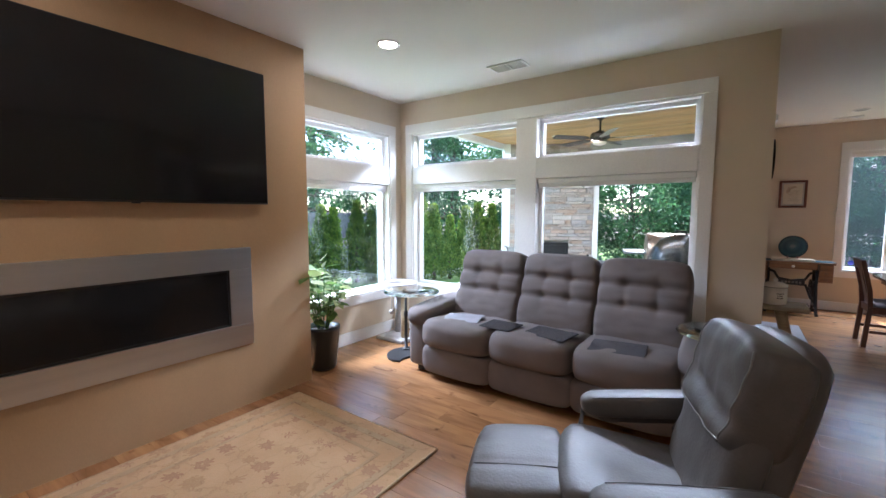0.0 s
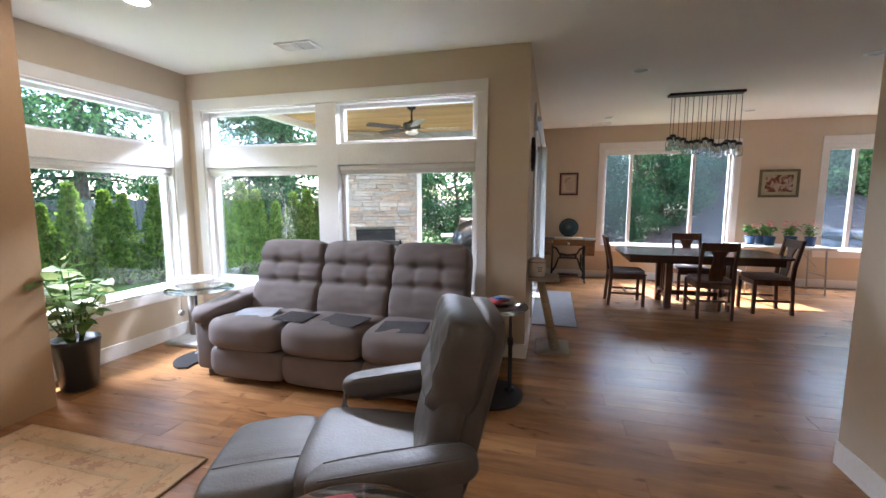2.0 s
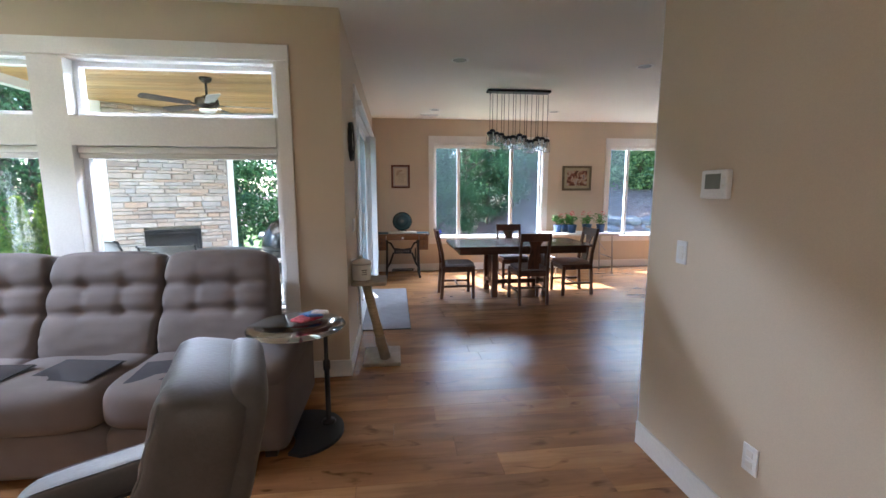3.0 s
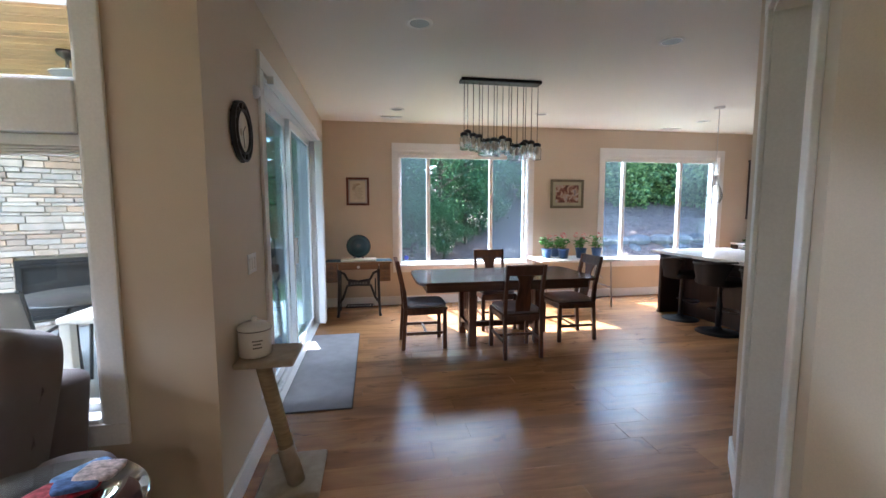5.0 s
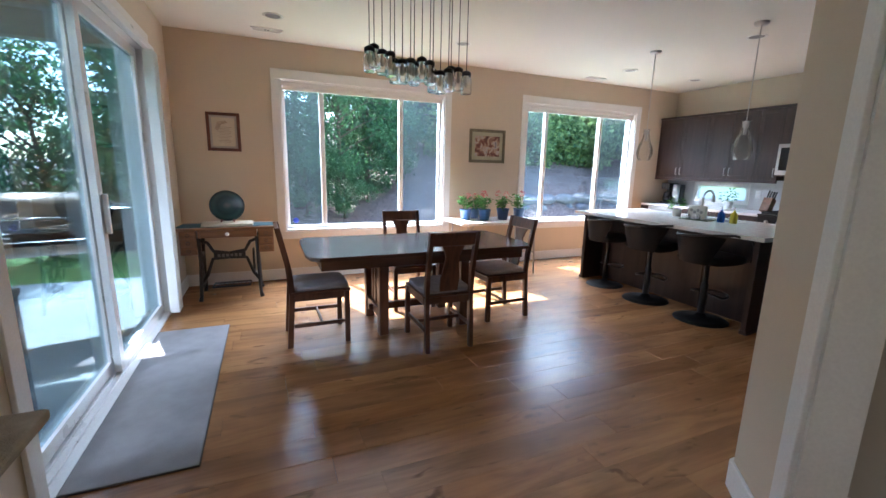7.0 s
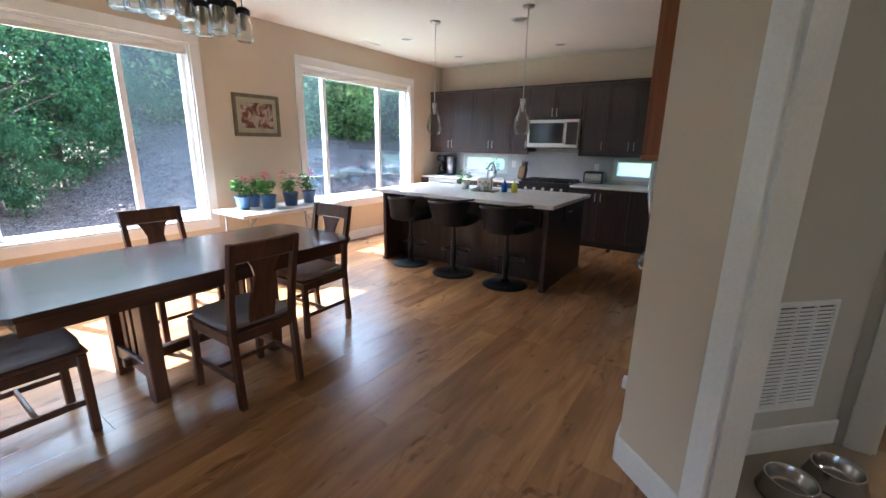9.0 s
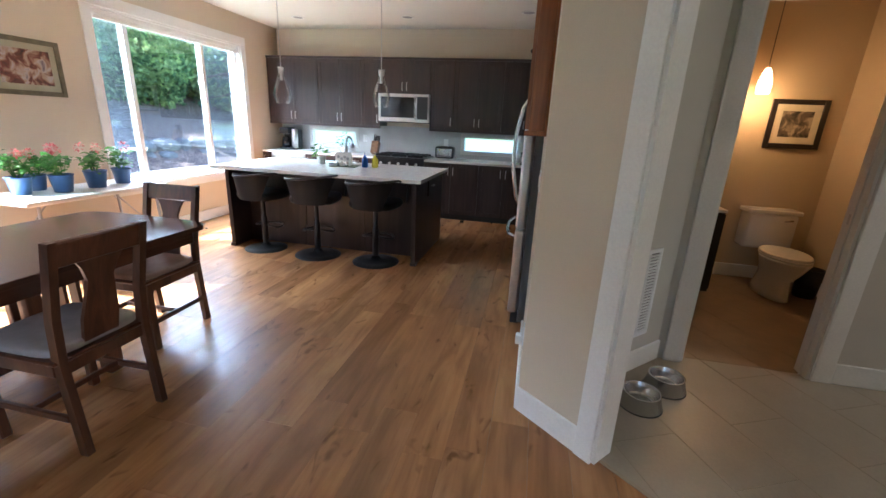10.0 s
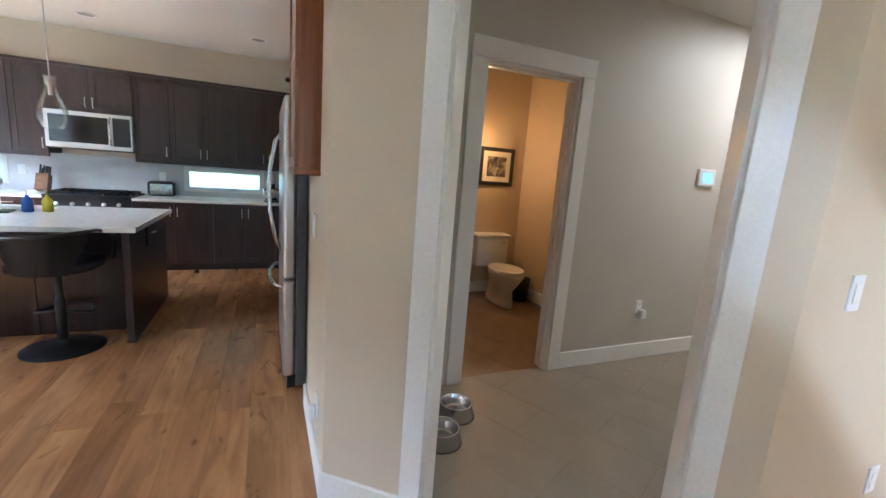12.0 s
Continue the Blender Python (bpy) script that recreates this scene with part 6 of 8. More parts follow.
# door mat
MAT = grained("grey_blue_mat", (0.27, 0.265, 0.28), 0.98, spread=0.10, scale=9, fine=200, relief=0.8, depth=0.005)
dm = thing("door_mat", pose(0.695, 5.905, 0), "long grey plush mat before the patio door", "mat")
bm = bmesh.new()
rbox(bm, -0.283, 0.283, -0.94, 0.94, 0.001, 0.014, 0.005, 2)
part("plush_top", bm, MAT, dm)
bm = bmesh.new()
tube(bm, [(-0.283, -0.94, 0.006), (0.283, -0.94, 0.006), (0.283, 0.94, 0.006), (-0.283, 0.94, 0.006), (-0.283, -0.94, 0.006)], 0.005, 6)
part("binding", bm, grained("mat_edge", (0.10, 0.09, 0.085), 0.9), dm)

# scratching post with canister
sp = thing("scratching_post", pose(0.70, 4.215, 0), "beige carpeted leaning scratching post with shelf", "scratching post")
bm = bmesh.new()
rbox(bm, -0.16, 0.16, -0.20, 0.20, 0, 0.035, 0.012, 2)
part("base", bm, CARPET, sp)
bm = bmesh.new()
tube(bm, [(0.03, -0.09, 0.03), (-0.125, -0.06, 0.70)], 0.038, 16)
part("post", bm, SISAL, sp)
bm = bmesh.new()
tube(bm, [(0.031, -0.09, 0.035), (-0.02, -0.08, 0.23)], 0.045, 16)
part("sleeve", bm, CARPET, sp)
bm = bmesh.new()
rbox(bm, -0.235, 0.05, -0.17, 0.13, 0.69, 0.725, 0.012, 2)
part("shelf", bm, CARPET, sp)
cn = thing("canister", pose(0.54, 4.18, 0.725), "white enamel canister with lid and dark lettering bars", "canister")
ENAMEL = grained("white_enamel", (0.75, 0.74, 0.71), 0.25, spread=0.03)
bm = bmesh.new()
lathe(bm, [(0.02, 0.0), (0.075, 0.0), (0.08, 0.005), (0.08, 0.135), (0.02, 0.136)], 30)
part("body", bm, ENAMEL, cn)
bm = bmesh.new()
lathe(bm, [(0.082, 0.136), (0.084, 0.142), (0.078, 0.158), (0.05, 0.172), (0.016, 0.176), (0.012, 0.182), (0.018, 0.192), (0.012, 0.202), (0.002, 0.204)], 30)
ld = part("lid", bm, ENAMEL, cn)
bm = bmesh.new()
lathe(bm, [(0.0835, 0.1345), (0.0845, 0.1385)], 30, None, False)
part("rim", bm, BLACK, ld)
for k, (w, z) in enumerate(((30, 0.085), (22, 0.068), (26, 0.05))):
    bm = bmesh.new()
    for j in range(5):
        a0 = math.radians(-70 + (j * w / 4) - w / 2)
        a1 = a0 + math.radians(w / 5.2)
        q = [bm.verts.new((0.0805 * math.cos(a), 0.0805 * math.sin(a), zz)) for a, zz in ((a0, z), (a1, z), (a1, z + 0.008), (a0, z + 0.008))]
        bm.faces.new(q)
    part("lettering", bm, BLACK, cn)

# wall clock
ck = thing("wall_clock", pose(XS, 4.37, 1.89, 0, 0, 90), "round dark metal wall clock with cut-out rim", "clock")
m_face = pose(0, 0, 0, 90, 0, 0)
bm = bmesh.new()
lathe(bm, [(0.02, 0.012), (0.105, 0.012), (0.108, 0.02), (0.112, 0.012)], 36, m_face, False)
part("dial", bm, grained("clock_dial", (0.82, 0.79, 0.70), 0.5), ck)
bm = bmesh.new()
lathe(bm, [(0.108, 0.004), (0.108, 0.032), (0.118, 0.034), (0.12, 0.012), (0.15, 0.010), (0.15, 0.03), (0.16, 0.03), (0.16, 0.004)], 36, m_face, False)
part("rim", bm, BLACKIRON, ck)
rnd = random.Random(77)
for k in range(12):
    w = 2 * math.pi * k / 12
    bm = bmesh.new()
    rbox(bm, -0.014, 0.014, -0.026, 0.002, -0.024, 0.024, 0.006, 1, pose(0.139 * math.cos(w), 0, 0.139 * math.sin(w), 0, rnd.uniform(-40, 40), 0))
    part("ornament", bm, BLACKIRON, ck)
for L, a in ((0.055, 50), (0.085, 170)):
    boxpart("clock_arm", (-0.003, 0.003, -0.024, -0.022, 0, L), BLACK, ck, 0, "", pose(0, 0, 0, 0, a, 0))
se = thing("door_sensor", pose(XS, 4.715, 2.19, 0, 0, 90), "small white round door sensor", "sensor")
bm = bmesh.new()
lathe(bm, [(0.002, 0.032), (0.025, 0.03), (0.036, 0.018), (0.04, 0.0)], 24, m_face, False)
part("cover", bm, VINYL, se)
wall_plate(pose(XS, 4.49, 1.165, 0, 0, 90), "white triple light switch beside the patio door", "switch", "switch", 3)
wall_plate(pose(XS, 4.60, 0.36, 0, 0, 90), "white power outlet beside the patio door", "outlet", "outlet")

# treadle sewing table
HONEY = wooden("honey_oak", (0.11, 0.045, 0.014), (0.27, 0.125, 0.045), 0.35, "x", 1.3)
st = thing("sewing_table", pose(0.955, 7.86, 0), "antique oak sewing table on a black iron treadle stand", "table")
boxpart("top", (-0.45, 0.45, -0.22, 0.24, 0.735, 0.76), HONEY, st, 0.005)
boxpart("apron", (-0.27, 0.27, -0.20, 0.20, 0.655, 0.735), HONEY, st, 0.004)
dr = boxpart("drawer", (-0.25, 0.25, -0.215, -0.2, 0.66, 0.728), HONEY, st, 0.004)
bm = bmesh.new()
lathe(bm, [(0.006, 0), (0.006, 0.012), (0.018, 0.018), (0.02, 0.026), (0.01, 0.034), (0.001, 0.035)], 16, pose(0, -0.215, 0.695, 90, 0, 0))
part("knob", bm, TRIM, dr, "white porcelain knob")
for s in (-1, 1):
    bm = bmesh.new()
    rbox(bm, s * 0.36 - 0.075, s * 0.36 + 0.075, -0.17, 0.17, 0.48, 0.73, 0.005, 1)
    bx = part("drawer_box", bm, HONEY, st)
    for k in range(3):
        z = 0.49 + 0.08 * k
        d = boxpart("drawer_front", (s * 0.36 - 0.065, s * 0.36 + 0.065, -0.18, -0.17, z, z + 0.07), HONEY, bx, 0.004)
        bm = bmesh.new()
        pts = [(s * 0.36 + 0.016 * math.cos(2 * math.pi * j / 12), -0.183, z + 0.035 + 0.016 * math.sin(2 * math.pi * j / 12)) for j in range(13)]
        tube(bm, pts, 0.003, 5, False)
        q = part("pull", bm, BRONZE, bx)
for s in (-1, 1):
    bm = bmesh.new()
    for y in (-0.16, 0.16):
        tube(bm, [(s * 0.27, y, 0.655), (s * 0.27, y * 0.8, 0.42), (s * 0.28, y * 1.2, 0.05), (s * 0.29, y * 1.25, 0.0)], [0.020, 0.017, 0.017, 0.022], 8)
    tube(bm, [(s * 0.28, -0.17, 0.12), (s * 0.275, 0.17, 0.12)], 0.015, 8)
    tube(bm, [(s * 0.27, -0.13, 0.45), (s * 0.27, 0.13, 0.45)], 0.015, 8)
    for w in (-1, 1):
        tube(bm, [(s * 0.27, -0.13 * w, 0.45), (s * 0.275, -0.04 * w, 0.37), (s * 0.275, 0.04 * w, 0.24), (s * 0.28, 0.16 * w, 0.14)], 0.012, 8)
    part("iron_leg", bm, BLACKIRON, st)
bm = bmesh.new()
for s in (-1, 1):
    tube(bm, [(s * 0.27, -0.10, 0.62), (s * 0.20, -0.10, 0.59), (s * 0.15, -0.10, 0.50), (0, -0.10, 0.475)], 0.017, 8)
    tube(bm, [(s * 0.28, -0.10, 0.16), (s * 0.22, -0.10, 0.25), (s * 0.16, -0.10, 0.42), (0, -0.10, 0.43)], 0.017, 8)
rbox(bm, -0.15, 0.15, -0.110, -0.090, 0.415, 0.49, 0.006, 1)
ir = part("name_bar", bm, BLACKIRON, st)
bm = bmesh.new()
for k in range(6):
    box(bm, -0.115 + 0.04 * k, -0.115 + 0.026 + 0.04 * k, -0.112, -0.108, 0.437, 0.468)
part("raised_bars", bm, grained("worn_iron", (0.18, 0.17, 0.15), 0.5, 0.5), ir)
bm = bmesh.new()
frame_pts = [(-0.18, -0.13, 0.12), (0.18, -0.13, 0.12), (0.18, 0.12, 0.10), (-0.18, 0.12, 0.10), (-0.18, -0.13, 0.12)]
tube(bm, frame_pts, 0.010, 6)
for k in range(8):
    x = -0.15 + 0.043 * k
    tube(bm, [(x, -0.13, 0.12), (x + 0.02, 0.0, 0.11), (x, 0.12, 0.10)], 0.006, 5)
for k in range(9):
    x = -0.17 + 0.0425 * k
    tube(bm, [(x, -0.13, 0.12), (x + 0.02, -0.13, 0.165), (x + 0.0425, -0.13, 0.12)], 0.004, 5)
part("treadle", bm, BLACKIRON, st)
bm = bmesh.new()
pts = [(0.225, 0.13 * math.cos(2 * math.pi * k / 24) + 0.02, 0.36 + 0.13 * math.sin(2 * math.pi * k / 24)) for k in range(25)]
tube(bm, pts, 0.010, 6, False)
for k in range(5):
    w = 2 * math.pi * k / 5
    tube(bm, [(0.225, 0.02, 0.36), (0.225, 0.02 + 0.13 * math.cos(w), 0.36 + 0.13 * math.sin(w))], 0.005, 5)
part("flywheel", bm, BLACKIRON, st)
# things on it
TEAL = grained("teal_cloth", (0.015, 0.055, 0.068), 0.9, spread=0.2, scale=30)
ru = thing("table_runner", pose(0.955, 7.84, 0.7605), "teal pointed cloth runner across the sewing table", "runner")
bm = bmesh.new()
slab(bm, [(-0.47, -0.14), (-0.2, -0.16), (0.2, -0.16), (0.47, -0.12), (0.44, 0.14), (-0.44, 0.14)], 0.0, 0.003)
part("cloth", bm, TEAL, ru)
bk = thing("flat_book", pose(0.955, 7.83, 0.764), "large closed book with a cream cover", "book")
boxpart("cover", (-0.24, 0.24, -0.13, 0.15, 0, 0.004), grained("cream_cover", (0.58, 0.50, 0.36), 0.6, spread=0.15, scale=30), bk)
boxpart("pages", (-0.235, 0.235, -0.126, 0.145, 0.004, 0.018), grained("page_edges", (0.62, 0.58, 0.48), 0.9), bk)
boxpart("cover", (-0.24, 0.24, -0.13, 0.15, 0.018, 0.022), grained("cream_cover_top", (0.58, 0.50, 0.36), 0.6, spread=0.15, scale=30), bk)
pd = thing("plate_stand", pose(0.955, 7.90, 0.786), "dark red wooden plate stand", "stand")
for s in (-1, 1):
    bm = bmesh.new()
    tube(bm, [(s * 0.06, -0.09, 0.012), (s * 0.06, -0.07, 0.03), (s * 0.05, 0.0, 0.012), (s * 0.045, 0.05, 0.012), (s * 0.03, 0.055, 0.16)], 0.009, 6)
    part("prong", bm, grained("cherry_wood_%d" % (s + 1), (0.12, 0.02, 0.02), 0.4), pd)
pp = thing("decorative_plate", pose(0.955, 7.895, 0.965, 102, 0, 0), "round teal glazed ceramic plate on a stand", "plate")
bm = bmesh.new()
lathe(bm, [(0.002, 0.0), (0.10, 0.002), (0.155, 0.018), (0.168, 0.024), (0.168, 0.030), (0.15, 0.027), (0.095, 0.012), (0.002, 0.010)], 44, pose(0, 0, 0, 0, 0, 0))


def glaze():
    m, nt, b = shader("teal_glaze", (0.03, 0.13, 0.15), 0.15)
    v = coords(nt)
    ln = node(nt, "VectorMath")
    ln.operation = "LENGTH"
    nt.links.new(v, ln.inputs[0])
    nz = node(nt, "TexNoise", Scale=22.0, Detail=4.0)
    nt.links.new(v, nz.inputs["Vector"])
    mu = node(nt, "Math")
    mu.operation = "MULTIPLY_ADD"
    mu.inputs[1].default_value = 0.03
    nt.links.new(nz.outputs["Fac"], mu.inputs[0])
    nt.links.new(ln.outputs["Value"], mu.inputs[2])
    nt.links.new(ramp(nt, mu.outputs[0], [(0.03, (0.12, 0.13, 0.12)), (0.06, (0.035, 0.075, 0.08)), (0.11, (0.018, 0.045, 0.055)), (0.15, (0.03, 0.075, 0.08)), (0.18, (0.012, 0.03, 0.035))]), b.inputs["Base Color"])
    return m


part("plate", bm, glaze(), pp)


# framed pictures
def picture(m, w, h, label, frame_mat, mat_mat, art, border=0.03, matw=0.04):
    p = thing("framed_picture", m, label, "picture", "framed pictures")
    bm = bmesh.new()
    frame_ring_up(bm, w, h, border)
    part("frame", bm, frame_mat, p)
    boxpart("mount", (-w / 2 + border, w / 2 - border, -0.010, 0, -h / 2 + border, h / 2 - border), mat_mat, p)
    boxpart("print", (-w / 2 + border + matw, w / 2 - border - matw, -0.0125, -0.009, -h / 2 + border + matw, h / 2 - border - matw), art, p)
    return p


def frame_ring_up(bm, w, h, t, d=-0.024):
    for a in ((-w / 2, -w / 2 + t, -h / 2, h / 2), (w / 2 - t, w / 2, -h / 2, h / 2), (-w / 2 + t, w / 2 - t, -h / 2, -h / 2 + t), (-w / 2 + t, w / 2 - t, h / 2 - t, h / 2)):
        rbox(bm, a[0], a[1], d, 0, a[2], a[3], 0.004, 1)


def blotches(name, stops, scale=9.0, rough=0.4):
    m, nt, b = shader(name, stops[0][1], rough)
    v = coords(nt)
    n = node(nt, "TexNoise", Scale=scale, Detail=6.0, Distortion=0.8)
    nt.links.new(v, n.inputs["Vector"])
    nt.links.new(ramp(nt, n.outputs["Fac"], stops), b.inputs["Base Color"])
    return m


CHERRY = wooden("dark_cherry_frame", (0.07, 0.015, 0.008), (0.16, 0.04, 0.02), 0.3, "z")
OLIVE = grained("olive_gold_frame", (0.14, 0.12, 0.07), 0.5, spread=0.25, scale=20)
pc = picture(pose(0.945, YD, 1.742), 0.335, 0.415, "certificate in a dark cherry frame on the wall", CHERRY, grained("grey_mat", (0.42, 0.38, 0.34), 0.8), blotches("parchment", [(0.3, (0.52, 0.44, 0.31)), (0.7, (0.60, 0.52, 0.39))], 6), 0.032, 0.022)
bm = bmesh.new()
for k in range(11):
    w = 0.07 - 0.012 * (k % 3)
    box(bm, 0.01 - w, 0.01 + w, -0.0131, -0.0124, 0.05 - 0.016 * k, 0.054 - 0.016 * k)
part("text_bars", bm, grained("faded_ink", (0.30, 0.24, 0.17), 0.8), pc)
bm = bmesh.new()
slab(bm, [(-0.085, 0.02), (-0.06, 0.10), (0.02, 0.115), (0.045, 0.09), (-0.02, 0.07), (-0.055, 0.0)], 0.0124, 0.0131, pose(0, 0, 0.01, 90, 0, 0))
part("faded_drawing", bm, grained("faded_wash", (0.40, 0.31, 0.22), 0.8, spread=0.3, scale=30), pc)
picture(pose(4.288, YD, 1.72), 0.576, 0.461, "painted scene in an olive gold frame", OLIVE, grained("pale_green_mat", (0.40, 0.38, 0.26), 0.8), blotches("painted_scene", [(0.30, (0.03, 0.015, 0.012)), (0.44, (0.16, 0.05, 0.03)), (0.52, (0.36, 0.25, 0.17)), (0.6, (0.45, 0.40, 0.36)), (0.75, (0.10, 0.07, 0.10))], 11), 0.04, 0.05)

# folding table with geraniums
ft = thing("folding_table", pose(4.16, 7.81, 0), "white plastic folding table by the window", "table")
boxpart("tabletop", (-0.61, 0.61, -0.29, 0.29, 0.695, 0.735), grained("white_plastic", (0.74, 0.74, 0.73), 0.45), ft, 0.012)
GREYTUBE = grained("grey_tube", (0.40, 0.40, 0.40), 0.4, 0.5)
for s in (-1, 1):
    bm = bmesh.new()
    tube(bm, [(s * 0.50, -0.23, 0.70), (s * 0.53, -0.24, 0.0)], 0.012, 8)
    tube(bm, [(s * 0.50, 0.23, 0.70), (s * 0.53, 0.24, 0.0)], 0.012, 8)
    tube(bm, [(s * 0.515, -0.235, 0.30), (s * 0.515, 0.235, 0.30)], 0.010, 8)
    part("leg_frame", bm, GREYTUBE, ft)
    bm = bmesh.new()
    tube(bm, [(s * 0.25, 0, 0.695), (s * 0.512, 0, 0.40)], 0.007, 6)
    part("brace", bm, GREYTUBE, ft)
BLUEPOT = grained("blue_pot", (0.045, 0.10, 0.22), 0.3, spread=0.12)
PINK = foliage("pink_petals", (0.50, 0.10, 0.12), (0.75, 0.28, 0.30))


def flower_pot(x, y, r, h, bloom, seed):
    rnd = random.Random(seed)
    p = thing("geranium_pot", pose(x, y, 0.735), "pink geranium in a blue glazed pot" if bloom else "green leafy plant in a blue glazed pot", "plant", "potted plants by the window")
    bm = bmesh.new()
    lathe(bm, [(0.02, 0), (r * 0.72, 0), (r * 0.95, h * 0.9), (r, h * 0.92), (r, h), (r * 0.88, h), (r * 0.85, h * 0.9), (0.005, h * 0.88)], 26)
    part("pot", bm, BLUEPOT, p)
    spots = []
    stems = bmesh.new()
    for k in range(10):
        w = rnd.uniform(0, 6.283)
        tip = Vector((rnd.uniform(0.3, 1.25) * r * math.cos(w), rnd.uniform(0.3, 1.25) * r * math.sin(w), h + rnd.uniform(0.05, 0.16)))
        tube(stems, [(0.2 * r * math.cos(w), 0.2 * r * math.sin(w), h * 0.88), tip], 0.003, 4)
        for j in range(13):
            a = rnd.uniform(0, 6.283)
            spots.append((tip + Vector((rnd.gauss(0, 0.025), rnd.gauss(0, 0.025), rnd.gauss(-0.02, 0.025))), (math.cos(a), math.sin(a), rnd.uniform(-0.3, 0.6))))
    part("stem_cluster", stems, PLANTGREEN, p)
    potted_leaves(p, rnd, spots, 0.055, PLANTGREEN)
    if bloom:
        fl = []
        for k in range(bloom):
            c = Vector((rnd.gauss(0, r * 0.5), rnd.gauss(0, r * 0.5), h + rnd.uniform(0.14, 0.21)))
            for j in range(34):
                d = Vector((rnd.gauss(0, 1), rnd.gauss(0, 1), rnd.gauss(0.3, 1))).normalized()
                fl.append((c + d * 0.026, tuple(d)))
        potted_leaves(p, rnd, fl, 0.024, PINK, "blossoms")


flower_pot(3.78, 7.90, 0.082, 0.14, 1, 1)
flower_pot(3.97, 8.01, 0.075, 0.13, 2, 2)
flower_pot(4.0, 7.78, 0.085, 0.145, 3, 3)
flower_pot(4.28, 7.78, 0.088, 0.15, 2, 4)
flower_pot(4.56, 7.82, 0.080, 0.145, 1, 5)

# jar chandelier
lin = thing("jar_chandelier", pose(2.455, 6.105, H), "linear chandelier of clear glass jars on black cords", "chandelier")
boxpart("bar", (-0.415, 0.415, -0.065, 0.065, -0.03, 0.0), BLACKIRON, lin, 0.004)
JAR = clear("jar_glass", (0.97, 0.99, 1.0), 0.0, 1.35)
THINGLASS = pane_glass("pendant_glass", (0.985, 0.99, 0.99), 0.45)
rnd = random.Random(15)
jar_prof = [(0.012, 0.0), (0.036, 0.0), (0.043, 0.008), (0.044, 0.10), (0.036, 0.125), (0.034, 0.14), (0.031, 0.14), (0.033, 0.123), (0.0405, 0.099), (0.0395, 0.010), (0.033, 0.005), (0.012, 0.005)]
for k in range(16):
    x = -0.385 + 0.0513 * k
    y = (-0.04, 0.035, 0.0)[k % 3] * 0.9
    drop = rnd.choice((0.66, 0.70, 0.74, 0.78)) + 0.02 * rnd.random()
    bm = bmesh.new()
    tube(bm, [(x, y, -0.03), (x, y, -drop + 0.17)], 0.0035, 6)
    cd = part("cord", bm, BLACK, lin)
    bm = bmesh.new()
    lathe(bm, jar_prof, 18, pose(x, y, -drop), True)
    jr = part("jar", bm, JAR, lin, "clear glass jar")
    jr.visible_shadow = False
    bm = bmesh.new()
    lathe(bm, [(0.004, -drop + 0.178), (0.02, -drop + 0.176), (0.038, -drop + 0.163), (0.038, -drop + 0.138), (0.034, -drop + 0.137), (0.004, -drop + 0.137)], 18, pose(x, y, 0))
    part("cap", bm, BLACKIRON, jr)
    bm = bmesh.new()
    lathe(bm, [(0.012, -drop + 0.137), (0.013, -drop + 0.10), (0.017, -drop + 0.08), (0.010, -drop + 0.06), (0.001, -drop + 0.055)], 12, pose(x, y, 0))
    part("bulb", bm, grained("bulb_glass", (0.62, 0.56, 0.45), 0.2), jr)

for x, y in ((3.46, 4.94), (1.50, 4.95), (1.49, 7.47), (3.45, 7.43), (6.0, 7.48), (5.95, 5.85), (7.3, 5.86), (7.29, 7.48), (7.1, 4.24)):
    downlight(x, y)
vent(1.44, 7.93, 0.30, 0.10)
vent(5.93, 8.06, 0.30, 0.10)

# ---------------------------------------------------------------- kitchen
ESP = wooden("espresso_cabinet_wood", (0.019, 0.011, 0.009), (0.052, 0.029, 0.024), 0.33, "z", 1.0)
ESPX = wooden("espresso_panel_wood", (0.018, 0.011, 0.010), (0.045, 0.026, 0.023), 0.33, "z", 0.8)
QUARTZ = grained("white_quartz", (0.76, 0.75, 0.73), 0.18, spread=0.03, scale=18, fine=220, relief=0.0)
SPLASH = grained("pale_backsplash", (0.60, 0.60, 0.60), 0.25, spread=0.03, scale=6)
ZC = 0.885


def bar_pull(parent, x, y, z0, z1, horizontal=False):
    """A slim bar on a door that faces -x."""
    bm = bmesh.new()
    if horizontal:
        tube(bm, [(x, z0, z1), (x - 0.028, z0, z1), (x - 0.028, y, z1), (x, y, z1)], 0.005, 6)
    else:
        tube(bm, [(x, y, z0), (x - 0.028, y, z0), (x - 0.028, y, z1), (x, y, z1)], 0.005, 6)
    return part("handle", bm, STEEL, parent)


def shaker(parent, x, y0, y1, z0, z1, name="door"):
    """A flat door with a raised rim, facing -x."""
    bm = bmesh.new()
    rbox(bm, x - 0.016, x, y0, y1, z0, z1, 0.003, 1)
    t = 0.055
    for d in ((y0, y0 + t, z0, z1), (y1 - t, y1, z0, z1), (y0 + t, y1 - t, z0, z0 + t), (y0 + t, y1 - t, z1 - t, z1)):
        rbox(bm, x - 0.022, x - 0.0155, d[0], d[1], d[2], d[3], 0.002, 1)
    return part(name, bm, ESP, parent)


XU, XB = 7.70, 7.44
ZU0, ZU1 = 1.335, 2.285


